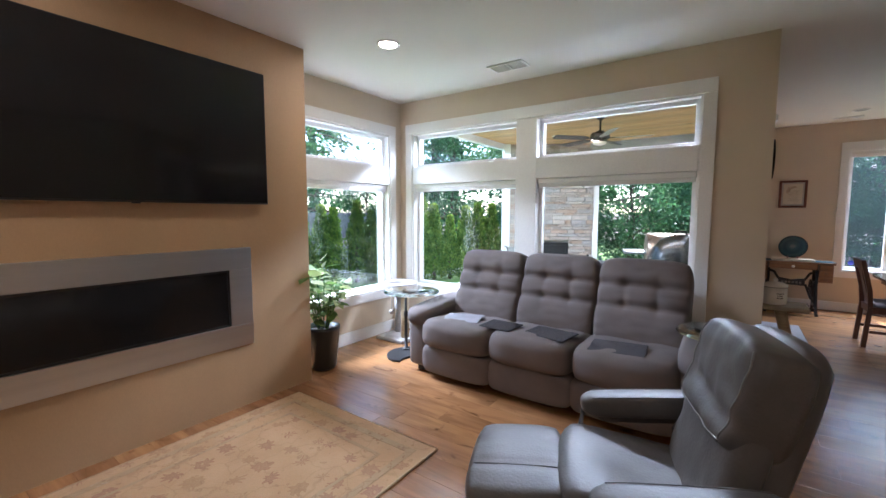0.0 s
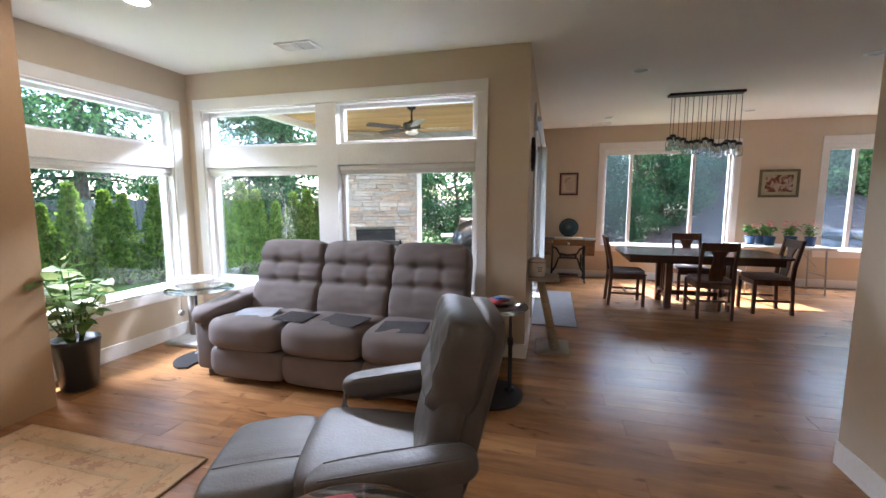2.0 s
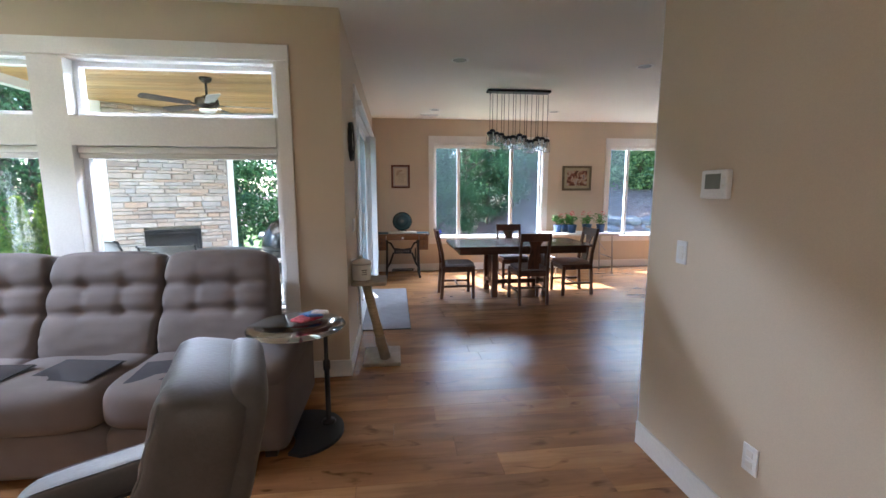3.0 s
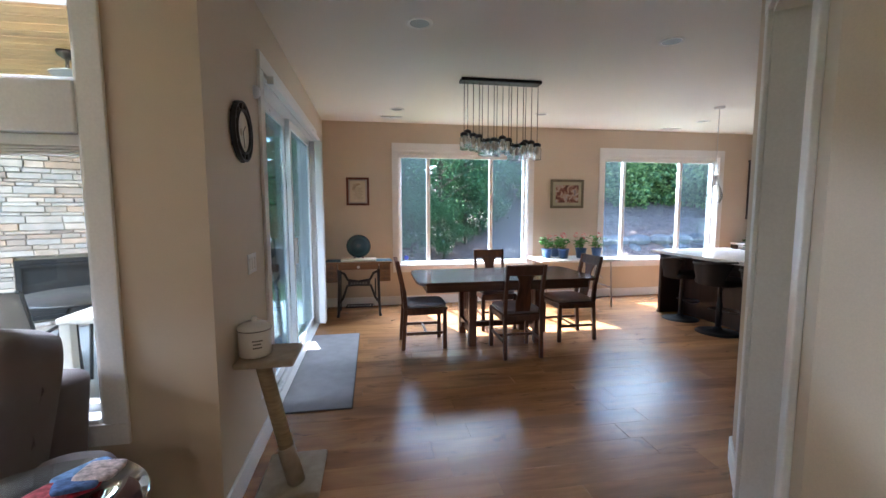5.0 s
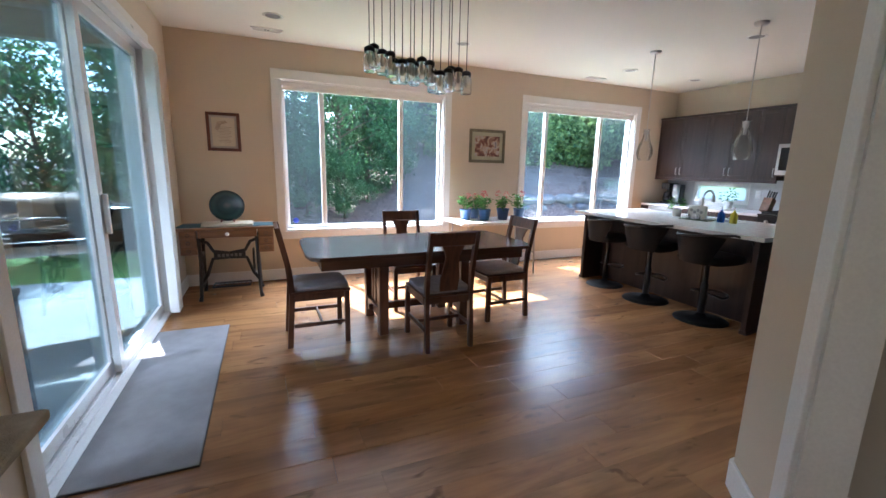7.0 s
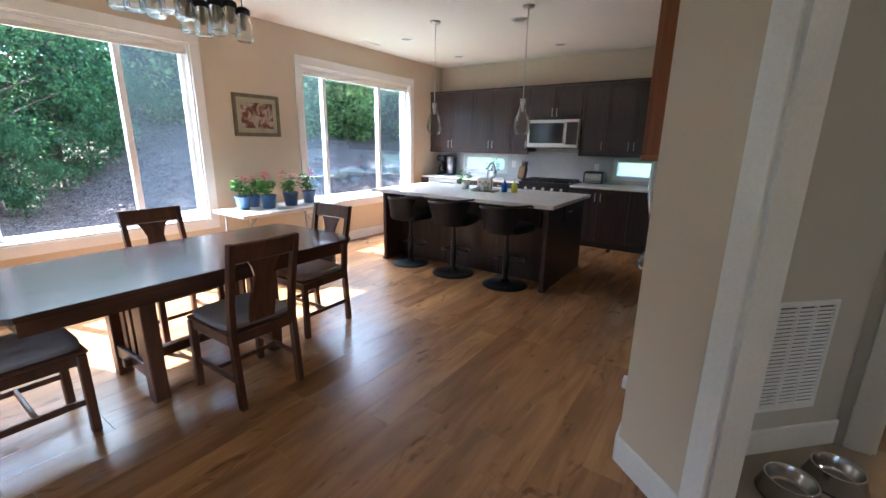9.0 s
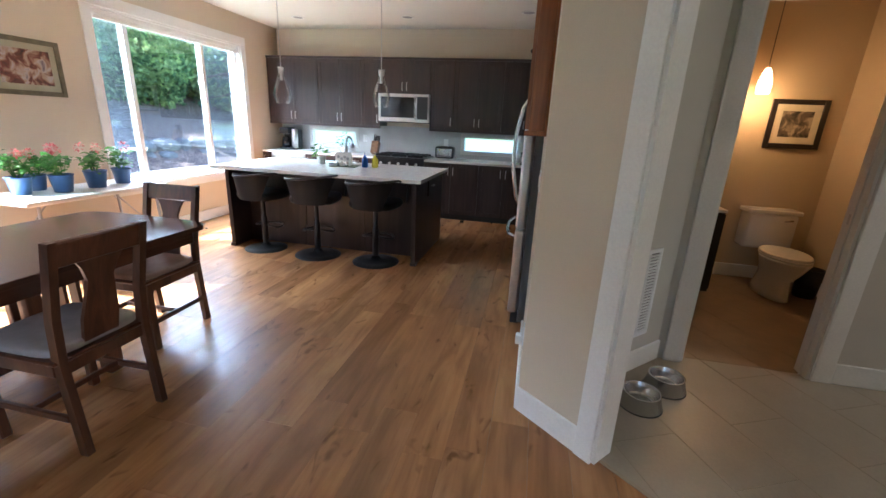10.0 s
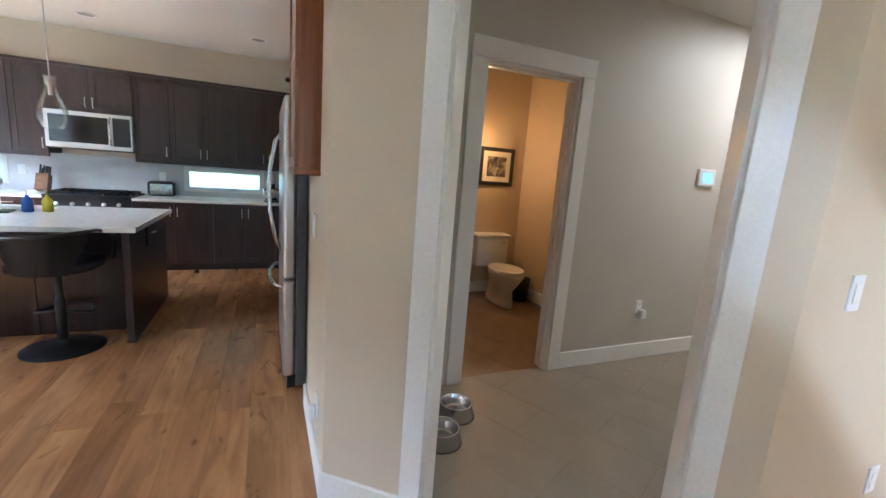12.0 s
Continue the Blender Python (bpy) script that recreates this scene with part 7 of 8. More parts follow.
def upper(y0, y1, z0, z1, doors, pulls="bottom"):
    u = thing("wall_cabinet", pose(0, 0, 0), "dark espresso kitchen wall cabinet with steel pulls", "cabinet", "kitchen wall cabinets")
    boxpart("body", (XU, XK - 0.003, y0 + 0.001, y1 - 0.001, z0, z1), ESPX, u)
    w = (y1 - y0) / doors
    for k in range(doors):
        d = shaker(u, XU, y0 + w * k + 0.002, y0 + w * (k + 1) - 0.002, z0 + 0.002, z1 - 0.002)
        yy = y0 + w * (k + 1) - 0.035 if k == 0 and doors == 2 else y0 + w * k + 0.035
        bar_pull(d, XU - 0.022, yy, z0 + 0.05, z0 + 0.16)


for a, b, n in ((7.42, 8.30, 2), (6.70, 7.42, 2), (6.40, 6.70, 1), (5.24, 5.60, 1), (4.52, 5.24, 2), (3.80, 4.52, 2), (3.33, 3.80, 1)):
    upper(a, b, ZU0, ZU1, n)
upper(5.60, 6.40, 1.815, ZU1, 2)
tr = thing("cabinet_trim", pose(0, 0, 0), "dark wood moulding along the wall cabinets", "trim", "", "structure")
boxpart("crown", (XU - 0.03, XK - 0.003, 3.33, 8.305, ZU1, ZU1 + 0.035), ESPX, tr, 0.004)
for a, b in ((3.33, 5.60), (6.40, 8.305)):
    boxpart("light_rail", (XU - 0.02, XU + 0.02, a, b, ZU0 - 0.04, ZU0), ESPX, tr, 0.003)


def base_unit(y0, y1, doors, drawers=False):
    u = thing("base_cabinet", pose(0, 0, 0), "dark espresso kitchen base cabinet", "cabinet", "kitchen base cabinets")
    boxpart("body", (XB, XK - 0.003, y0 + 0.001, y1 - 0.001, 0.09, ZC - 0.031), ESPX, u)
    boxpart("toe_kick", (XB + 0.06, XK - 0.003, y0, y1, 0, 0.09), BLACK, u)
    w = (y1 - y0) / doors
    for k in range(doors):
        a, b = y0 + w * k + 0.002, y0 + w * (k + 1) - 0.002
        if drawers:
            for z0, z1 in ((0.10, 0.36), (0.364, 0.62), (0.624, ZC - 0.035)):
                d = shaker(u, XB, a, b, z0, z1, "drawer")
                bar_pull(d, XB - 0.022, (a + b) / 2 + 0.06, (a + b) / 2 - 0.06, z1 - 0.05, True)
        else:
            d = shaker(u, XB, a, b, 0.10, ZC - 0.035)
            bar_pull(d, XB - 0.022, b - 0.035 if k == 0 else a + 0.035, ZC - 0.2, ZC - 0.09)


for a, b, n, dr in ((3.33, 4.05, 2, False), (4.05, 4.77, 2, False), (4.77, 5.60, 2, False), (6.40, 7.0, 1, True), (7.0, 7.55, 1, False), (8.15, 8.305, 1, False)):
    base_unit(a, b, n, dr)
dw = thing("wine_fridge", pose(0, 0, 0), "built-in wine fridge with a steel framed glass door", "fridge")
boxpart("body", (XB, XK - 0.003, 7.551, 8.149, 0.0, ZC - 0.032), BLACK, dw)
bm = bmesh.new()
for d in ((7.56, 7.60, 0.1, 0.845), (8.10, 8.14, 0.1, 0.845), (7.60, 8.10, 0.1, 0.15), (7.60, 8.10, 0.79, 0.845)):
    box(bm, XB - 0.03, XB, *d)
part("door_frame", bm, STEEL, dw)
boxpart("door_glass", (XB - 0.02, XB - 0.005, 7.60, 8.10, 0.15, 0.79), BOXGLASS, dw)
ct = thing("kitchen_counter", pose(0, 0, 0), "white quartz kitchen worktop along the wall", "worktop")
for a, b in ((3.33, 5.598), (6.402, 8.305)):
    boxpart("slab", (XB - 0.03, XK - 0.002, a, b, ZC - 0.03, ZC), QUARTZ, ct, 0.004)
bs = thing("trim_backsplash", pose(0, 0, 0), "pale smooth kitchen backsplash", "backsplash", "", "structure")
wl = []
for a, b, c, d in ((3.33, 8.305, 1.245, ZU0), (3.33, 8.305, ZC, 0.975), (3.33, KW1[0], 0.975, 1.245), (KW1[1], KW2[0], 0.975, 1.245), (KW2[1], 8.305, 0.975, 1.245)):
    boxpart("panel", (XK - 0.008, XK - 0.001, a, b, c, d), SPLASH, bs)
for k in (KW1, KW2):
    bm = bmesh.new()
    for d in ((k[0] - 0.03, k[0], k[2], k[3]), (k[1], k[1] + 0.03, k[2], k[3]), (k[0] - 0.03, k[1] + 0.03, k[3], k[3] + 0.03), (k[0] - 0.03, k[1] + 0.03, k[2] - 0.03, k[2])):
        box(bm, XK - 0.014, XK - 0.004, *d)
    part("window_trim", bm, TRIM, bs)

mw = thing("microwave", pose(0, 0, 0), "stainless over-range microwave with black glass", "microwave")
boxpart("body", (7.62, XK - 0.004, 5.602, 6.398, 1.41, 1.812), STEEL, mw, 0.006)
boxpart("door_glass", (7.614, 7.622, 5.83, 6.36, 1.47, 1.765), BOXGLASS, mw, 0.002)
boxpart("control_panel", (7.614, 7.622, 5.62, 5.785, 1.455, 1.775), BLACK, mw, 0.002)
bm = bmesh.new()
tube(bm, [(7.62, 5.805, 1.46), (7.575, 5.805, 1.49), (7.565, 5.805, 1.61), (7.575, 5.805, 1.74), (7.62, 5.805, 1.77)], 0.013, 8)
part("handle", bm, CHROME, mw)
boxpart("vent_grille", (7.64, 7.95, 5.62, 6.38, 1.395, 1.41), BLACK, mw)

rg = thing("gas_range", pose(0, 0, 0), "stainless gas range with black cast grates", "stove")
boxpart("body", (7.42, XK - 0.004, 5.602, 6.398, 0.02, ZC - 0.01), BLACKIRON, rg, 0.006)
boxpart("oven_door", (7.395, 7.421, 5.62, 6.38, 0.2, 0.70), BOXGLASS, rg, 0.006)
boxpart("cooktop", (7.40, XK - 0.01, 5.602, 6.398, ZC - 0.009, ZC + 0.012), BLACKIRON, rg, 0.004)
bm = bmesh.new()
tube(bm, [(7.395, 5.68, 0.72), (7.35, 5.68, 0.72), (7.35, 6.32, 0.72), (7.395, 6.32, 0.72)], 0.011, 8)
part("handle", bm, CHROME, rg)
for k in range(5):
    bm = bmesh.new()
    lathe(bm, [(0.02, 0), (0.019, 0.025), (0.002, 0.026)], 14, pose(7.42, 5.72 + 0.14 * k, 0.80, 0, -90, 0))
    part("knob", bm, STEEL, rg)
for k in range(3):
    y0 = 5.63 + 0.255 * k
    bm = bmesh.new()
    for j in range(4):
        box(bm, 7.46, 7.97, y0 + 0.075 * j, y0 + 0.075 * j + 0.012, ZC + 0.03, ZC + 0.045)
    for x in (7.46, 7.70, 7.958):
        box(bm, x, x + 0.012, y0, y0 + 0.237, ZC + 0.012, ZC + 0.0445)
    part("grate", bm, BLACKIRON, rg)

# small appliances on the wall counter
cm = thing("coffee_maker", pose(7.82, 8.03, ZC), "black and steel coffee maker", "coffee maker")
boxpart("base", (-0.12, 0.12, -0.14, 0.14, 0, 0.03), BLACK, cm, 0.008)
boxpart("column", (0.02, 0.12, -0.14, 0.14, 0.03, 0.33), BLACK, cm, 0.01)
boxpart("brew_head", (-0.12, 0.12, -0.02, 0.14, 0.25, 0.35), BLACK, cm, 0.015)
bm = bmesh.new()
lathe(bm, [(0.02, 0.03), (0.065, 0.032), (0.072, 0.10), (0.055, 0.19), (0.05, 0.20), (0.002, 0.205)], 20, pose(-0.045, 0.06, 0))
part("carafe", bm, BOXGLASS, cm)
bm = bmesh.new()
lathe(bm, [(0.05, 0.03), (0.055, 0.2), (0.052, 0.33), (0.002, 0.335)], 20, pose(-0.03, -0.09, 0))
part("water_tank", bm, STEEL, cm)
kb = thing("knife_block", pose(7.80, 6.53, ZC, 0, 0, 0), "wooden knife block with black knives", "knife block")
bm = bmesh.new()
rbox(bm, -0.05, 0.05, -0.06, 0.06, 0, 0.2, 0.006, 1, pose(0, 0, 0.012, 0, 22, 0))
part("block", bm, HONEY, kb)
rnd = random.Random(3)
for k in range(6):
    bm = bmesh.new()
    rbox(bm, -0.009, 0.009, -0.007, 0.007, 0.2, 0.30 + rnd.uniform(-0.02, 0.03), 0.004, 1, pose(0, 0, 0.012, 0, 22, 0) @ pose(-0.025 + 0.05 * (k % 2), -0.04 + 0.035 * (k // 2), 0))
    part("knife", bm, BLACK, kb)
to = thing("toaster", pose(7.80, 5.36, ZC), "black and chrome two-slot toaster", "toaster")
bm = bmesh.new()
rbox(bm, -0.09, 0.09, -0.15, 0.15, 0.012, 0.19, 0.035, 4)
part("body", bm, BLACK, to, "", None, True)
boxpart("front_panel", (-0.094, -0.088, -0.12, 0.12, 0.03, 0.16), CHROME, to, 0.004)
for s in (-1, 1):
    boxpart("slot", (s * 0.035 - 0.014, s * 0.035 + 0.014, -0.11, 0.11, 0.188, 0.1925), BLACKIRON, to)
boxpart("lever", (-0.106, -0.094, -0.016, 0.016, 0.10, 0.118), CHROME, to, 0.003)
mx = thing("stand_mixer", pose(7.74, 4.10, ZC), "chrome kitchen stand mixer", "mixer")
bm = bmesh.new()
lathe(bm, [(0.02, 0.02), (0.08, 0.03), (0.105, 0.10), (0.11, 0.17), (0.105, 0.171), (0.02, 0.05)], 24, pose(-0.05, 0, 0))
part("bowl", bm, CHROME, mx)
boxpart("stand", (-0.14, 0.16, -0.09, 0.09, 0, 0.02), BLACK, mx, 0.008)
boxpart("neck", (0.08, 0.15, -0.05, 0.05, 0.02, 0.26), BLACK, mx, 0.02)
boxpart("head", (-0.16, 0.16, -0.06, 0.06, 0.24, 0.35), STEEL, mx, 0.04)
wall_plate(pose(XK - 0.008, 5.40, 1.12, 0, 0, -90), "white power outlet on the backsplash", "outlet", "outlet")
wall_plate(pose(XK - 0.008, 6.78, 1.12, 0, 0, -90), "white power outlet on the backsplash", "outlet", "outlet")

# island
isl = thing("kitchen_island", pose(0, 0, 0), "dark espresso kitchen island with recessed seating side", "island")
IX0, IX1, IY0, IY1 = 5.19, 6.36, 5.08, 7.21
boxpart("end_panel", (IX0, IX1, IY0, IY0 + 0.045, 0.0, ZC - 0.036), ESPX, isl, 0.003)
boxpart("end_panel", (IX0, IX1, IY1 - 0.045, IY1, 0.0, ZC - 0.036), ESPX, isl, 0.003)
boxpart("back_panel", (5.50, 5.53, IY0 + 0.045, IY1 - 0.045, 0.0, ZC - 0.036), ESPX, isl)
for y in (5.75, 6.45):
    boxpart("batten", (5.49, 5.501, y, y + 0.012, 0.0, ZC - 0.036), ESPX, isl)
boxpart("cabinet_body", (5.53, IX1 - 0.02, IY0 + 0.045, IY1 - 0.045, 0.08, ZC - 0.036), ESPX, isl)
boxpart("foot", (IX0 - 0.008, IX0 + 0.075, IY0 - 0.010, IY0 + 0.05, 0, 0.035), ESPX, isl, 0.003)
boxpart("foot", (IX0 - 0.008, IX0 + 0.075, IY1 - 0.05, IY1 + 0.010, 0, 0.035), ESPX, isl, 0.003)
boxpart("side_drawer", (5.62, 6.28, IY0 - 0.018, IY0, 0.66, ZC - 0.045), ESPX, isl, 0.003)
bm = bmesh.new()
tube(bm, [(5.72, IY0 - 0.018, 0.76), (5.72, IY0 - 0.04, 0.76), (5.80, IY0 - 0.04, 0.76), (5.80, IY0 - 0.018, 0.76)], 0.005, 6)
part("handle", bm, STEEL, isl)
iw = thing("island_worktop", pose(0, 0, 0), "white quartz island worktop with sink", "worktop")
bm = bmesh.new()
sx0, sx1, sy0, sy1 = 5.98, 6.28, 5.85, 6.45
X0, X1, Y0, Y1 = 5.15, 6.42, 5.03, 7.36
for d in ((X0, sx0, Y0, Y1), (sx1, X1, Y0, Y1), (sx0, sx1, Y0, sy0), (sx0, sx1, sy1, Y1)):
    box(bm, *d, ZC - 0.036, ZC)
bmesh.ops.remove_doubles(bm, verts=bm.verts[:], dist=1e-5)
part("slab", bm, QUARTZ, iw)
bm = bmesh.new()
box(bm, sx0 - 0.01, sx1 + 0.01, sy0 - 0.01, sy1 + 0.01, ZC - 0.22, ZC - 0.21)
for d in ((sx0 - 0.01, sx0, sy0 - 0.01, sy1 + 0.01), (sx1, sx1 + 0.01, sy0 - 0.01, sy1 + 0.01), (sx0, sx1, sy0 - 0.01, sy0), (sx0, sx1, sy1, sy1 + 0.01)):
    box(bm, *d, ZC - 0.21, ZC - 0.037)
part("sink", bm, STEEL, iw)
fa = thing("kitchen_faucet", pose(6.0, 6.16, ZC), "brushed steel gooseneck kitchen faucet", "faucet")
bm = bmesh.new()
pts = [(-0.06, 0, 0.0), (-0.06, 0, 0.22)] + [(-0.06 + 0.09 - 0.09 * math.cos(math.radians(a)), 0, 0.24 + 0.09 * math.sin(math.radians(a))) for a in range(0, 160, 12)]
tube(bm, pts, [0.022] + [0.013] * (len(pts) - 1), 12)
part("spout", bm, STEEL, fa)
bm = bmesh.new()
tube(bm, [(pts[-1][0], 0, pts[-1][2]), (pts[-1][0] + 0.012, 0, pts[-1][2] - 0.075)], [0.017, 0.02], 12)
part("spray_head", bm, STEEL, fa)
bm = bmesh.new()
tube(bm, [(-0.06, -0.02, 0.09), (-0.06, -0.07, 0.13)], 0.008, 8)
part("lever", bm, STEEL, fa)


def bottle(x, y, col, label):
    b = thing("soap_bottle", pose(x, y, ZC), label, "bottle", "soap bottles")
    bm = bmesh.new()
    lathe(bm, [(0.01, 0), (0.034, 0.0), (0.037, 0.01), (0.036, 0.09), (0.02, 0.115), (0.012, 0.12), (0.012, 0.135), (0.002, 0.136)], 20)
    m = grained("liquid_soap_%s" % label[:4], col, 0.12, spread=0.05)
    part("body", bm, m, b)
    bm = bmesh.new()
    tube(bm, [(0, 0, 0.136), (0, 0, 0.17), (-0.03, 0, 0.172)], 0.005, 8)
    part("pump", bm, CHROME, b)


bottle(5.93, 5.92, (0.02, 0.10, 0.42), "blue liquid soap bottle with a pump")
bottle(5.97, 5.81, (0.55, 0.50, 0.05), "yellow liquid soap bottle with a pump")
bx = thing("napkin_holder", pose(5.88, 6.16, ZC, 0, 0, 10), "white patterned napkin holder on a tray", "holder")
boxpart("front_panel", (-0.035, -0.03, -0.09, 0.09, 0.012, 0.16), ENAMEL, bx, 0.002)
boxpart("back_panel", (0.03, 0.035, -0.09, 0.09, 0.012, 0.16), ENAMEL, bx, 0.002)
boxpart("napkins", (-0.03, 0.03, -0.085, 0.085, 0.014, 0.15), grained("paper", (0.7, 0.7, 0.68), 0.9), bx)
boxpart("tray", (-0.10, 0.08, -0.16, 0.15, 0.0, 0.012), grained("green_tray", (0.12, 0.16, 0.10), 0.4), bx, 0.004)
for k in range(4):
    bm = bmesh.new()
    lathe(bm, [(0.001, -0.0375), (0.018, -0.0365)], 12, pose(0, -0.055 + 0.036 * k, 0.09 + 0.02 * (k % 2), 0, 90, 0), False)
    part("spot", bm, grained("grey_spot_%d" % k, (0.35, 0.36, 0.36), 0.6), bx)
for dx, dy in ((-0.07, 0.06), (-0.075, -0.05), (-0.07, 0.0)):
    bm = bmesh.new()
    lathe(bm, [(0.01, 0.012), (0.022, 0.013), (0.022, 0.05), (0.012, 0.065), (0.002, 0.07)], 14, pose(dx, dy, 0))
    part("shaker", bm, CHROME if dy else ENAMEL, bx)


def small_plant(x, y, z, pot_mat, r, h, seed, tall, label):
    rnd = random.Random(seed)
    p = thing("small_plant", pose(x, y, z), label, "plant", "kitchen plants")
    bm = bmesh.new()
    lathe(bm, [(0.01, 0), (r * 0.8, 0), (r, h), (r * 0.88, h), (r * 0.85, h * 0.9), (0.005, h * 0.88)], 22)
    part("pot", bm, pot_mat, p)
    spots = []
    for k in range(90):
        a = rnd.uniform(0, 6.283)
        s = rnd.random() ** 0.6
        spots.append(((1.7 * r * s * math.cos(a), 1.7 * r * s * math.sin(a), h + tall * rnd.random() * (1 - 0.4 * s)), (math.cos(a), math.sin(a), rnd.uniform(-0.2, 0.6))))
    potted_leaves(p, rnd, spots, 0.05, PLANTGREEN)


small_plant(5.98, 6.50, ZC, ENAMEL, 0.055, 0.09, 5, 0.16, "green herb in a white pot on the island")
small_plant(7.86, 7.08, ZC, ENAMEL, 0.06, 0.10, 6, 0.24, "green plant in a white pot by the slot window")


# glass pendants over the island
def pendant(x, y, bottom):
    p = thing("pendant_light", pose(x, y, H), "clear glass bottle-shaped pendant light", "pendant", "island pendants")
    bm = bmesh.new()
    lathe(bm, [(0.002, -0.028), (0.05, -0.026), (0.06, -0.012), (0.06, 0.0)], 24, None, False)
    part("canopy", bm, STEEL, p)
    top = bottom - H + 0.36
    bm = bmesh.new()
    tube(bm, [(0, 0, -0.028), (0, 0, top)], 0.004, 8)
    part("stem", bm, STEEL, p)
    b = top - 0.36
    prof = [(0.062, b), (0.088, b + 0.06), (0.092, b + 0.10), (0.075, b + 0.17), (0.045, b + 0.24), (0.034, b + 0.29), (0.034, b + 0.34), (0.040, b + 0.36)]
    bm = bmesh.new()
    inner = [(r - 0.003, z) for r, z in prof[::-1]]
    lathe(bm, prof + inner + [prof[0]], 26, None, False)
    g = part("glass_shade", bm, THINGLASS, p, "clear glass shade")
    g.visible_shadow = False
    bm = bmesh.new()
    lathe(bm, [(0.002, top), (0.030, top - 0.005), (0.030, top - 0.05), (0.014, top - 0.07), (0.014, top - 0.13), (0.002, top - 0.131)], 16)
    part("socket", bm, STEEL, p)


pendant(5.53, 6.68, 1.545)
pendant(5.56, 5.58, 1.545)


# bar stools, front towards the island
SHELLBLACK = grained("black_shell", (0.010, 0.010, 0.011), 0.5, spec=0.2, spread=0.15, fine=320, relief=0.3)


def bar_stool(m):
    s = thing("bar_stool", m, "black swivel bar stool with a curved back", "stool", "bar stools at the island")
    bm = bmesh.new()
    lathe(bm, [(0.01, 0.0), (0.205, 0.0), (0.205, 0.006), (0.15, 0.018), (0.05, 0.032), (0.03, 0.06), (0.03, 0.065), (0.01, 0.066)], 36)
    part("base", bm, SHELLBLACK, s)
    bm = bmesh.new()
    lathe(bm, [(0.028, 0.06), (0.028, 0.34), (0.019, 0.35), (0.019, 0.52), (0.05, 0.53), (0.06, 0.54)], 18)
    part("column", bm, BLACK, s)
    bm = bmesh.new()
    pts = [(0.03 + 0.17 * math.sin(math.radians(a)), 0.14 * math.cos(math.radians(a)), 0.24) for a in range(0, 181, 15)]
    tube(bm, [(0.0, 0.02, 0.26)] + pts + [(0.0, -0.02, 0.26)], 0.010, 8)
    part("footrest", bm, BLACK, s)
    bm = bmesh.new()
    cushion(bm, 0.38, 0.40, 0.09, pose(0.02, 0, 0.585), 0.6, 8, 3.0)
    part("seat", bm, SHELLBLACK, s)
    bm = bmesh.new()
    rows = []
    for j in range(6):
        z = 0.55 + 0.275 * j / 5
        rad = 0.20 + 0.028 * j / 5
        ring = []
        span = 36 + 5 * j
        for k in range(17):
            a = math.radians(180 - span + 2 * span * k / 16)
            ring.append((rad * math.cos(a) - 0.012 * j / 5, 1.05 * rad * math.sin(a), z - 0.03 * (abs(k - 8) / 8) ** 2 * j / 5))
        rows.append(ring)
    for off in (0.0, 0.008):
        g = [[bm.verts.new((x * (1 + off / 0.22), y * (1 + off / 0.22), z)) for x, y, z in ring] for ring in rows]
        for r0, r1 in zip(g, g[1:]):
            for k in range(16):
                f = bm.faces.new((r0[k], r0[k + 1], r1[k + 1], r1[k]))
                f.smooth = True
    part("back_shell", bm, SHELLBLACK, s)
    bm = bmesh.new()
    pts = [(0.17, -0.22, 0.58), (0.17, -0.235, 0.72), (0.12, -0.238, 0.775)] + [(0.232 * math.cos(math.radians(a)) - 0.012, 0.245 * math.sin(math.radians(a)), 0.80 + 0.025 * math.sin(math.radians((a - 255) * 1.2 + 90))) for a in range(255, 104, -15)] + [(0.12, 0.238, 0.775), (0.17, 0.235, 0.72), (0.17, 0.22, 0.58)]
    tube(bm, pts, 0.011, 8)
    part("arm_rail", bm, BLACK, s)
    return s


STOOL = Matrix.Diagonal((1.08, 1.08, 1.03, 1))
s1 = bar_stool(pose(5.235, 6.81, 0, 0, 0, -8) @ STOOL)
copy_thing(s1, pose(5.215, 6.17, 0, 0, 0, 10) @ STOOL)
copy_thing(s1, pose(5.20, 5.505, 0, 0, 0, -4) @ STOOL)

# fridge
fr = thing("fridge", pose(0, 0, 0), "stainless french-door fridge with bow handles", "fridge")
boxpart("body", (4.17, 5.06, 3.34, 4.0, 0.03, 1.80), grained("fridge_side", (0.16, 0.16, 0.165), 0.45, 0.3), fr, 0.006)
for a, b in ((4.17, 4.612), (4.618, 5.06)):
    bm = bmesh.new()
    rbox(bm, a, b, 4.0, 4.075, 0.735, 1.80, 0.02, 3)
    part("door", bm, STEEL, fr)
bm = bmesh.new()
rbox(bm, 4.17, 5.06, 4.0, 4.075, 0.10, 0.725, 0.02, 3)
part("freezer_drawer", bm, STEEL, fr)
boxpart("grille", (4.18, 5.05, 3.99, 4.05, 0.02, 0.095), BLACK, fr)
boxpart("hinge_cover", (4.18, 4.28, 3.94, 4.04, 1.80, 1.83), BLACK, fr, 0.005)
for x in (4.565, 4.665):
    bm = bmesh.new()
    tube(bm, [(x, 4.07, 0.84), (x, 4.11, 0.90), (x, 4.145, 1.10), (x, 4.15, 1.24), (x, 4.145, 1.38), (x, 4.11, 1.56), (x, 4.07, 1.62)], 0.013, 10)
    part("handle", bm, CHROME, fr)
bm = bmesh.new()
tube(bm, [(4.25, 4.07, 0.66), (4.32, 4.12, 0.66), (4.5, 4.145, 0.66), (4.73, 4.145, 0.66), (4.91, 4.12, 0.66), (4.98, 4.07, 0.66)], 0.013, 10)
part("handle", bm, CHROME, fr)

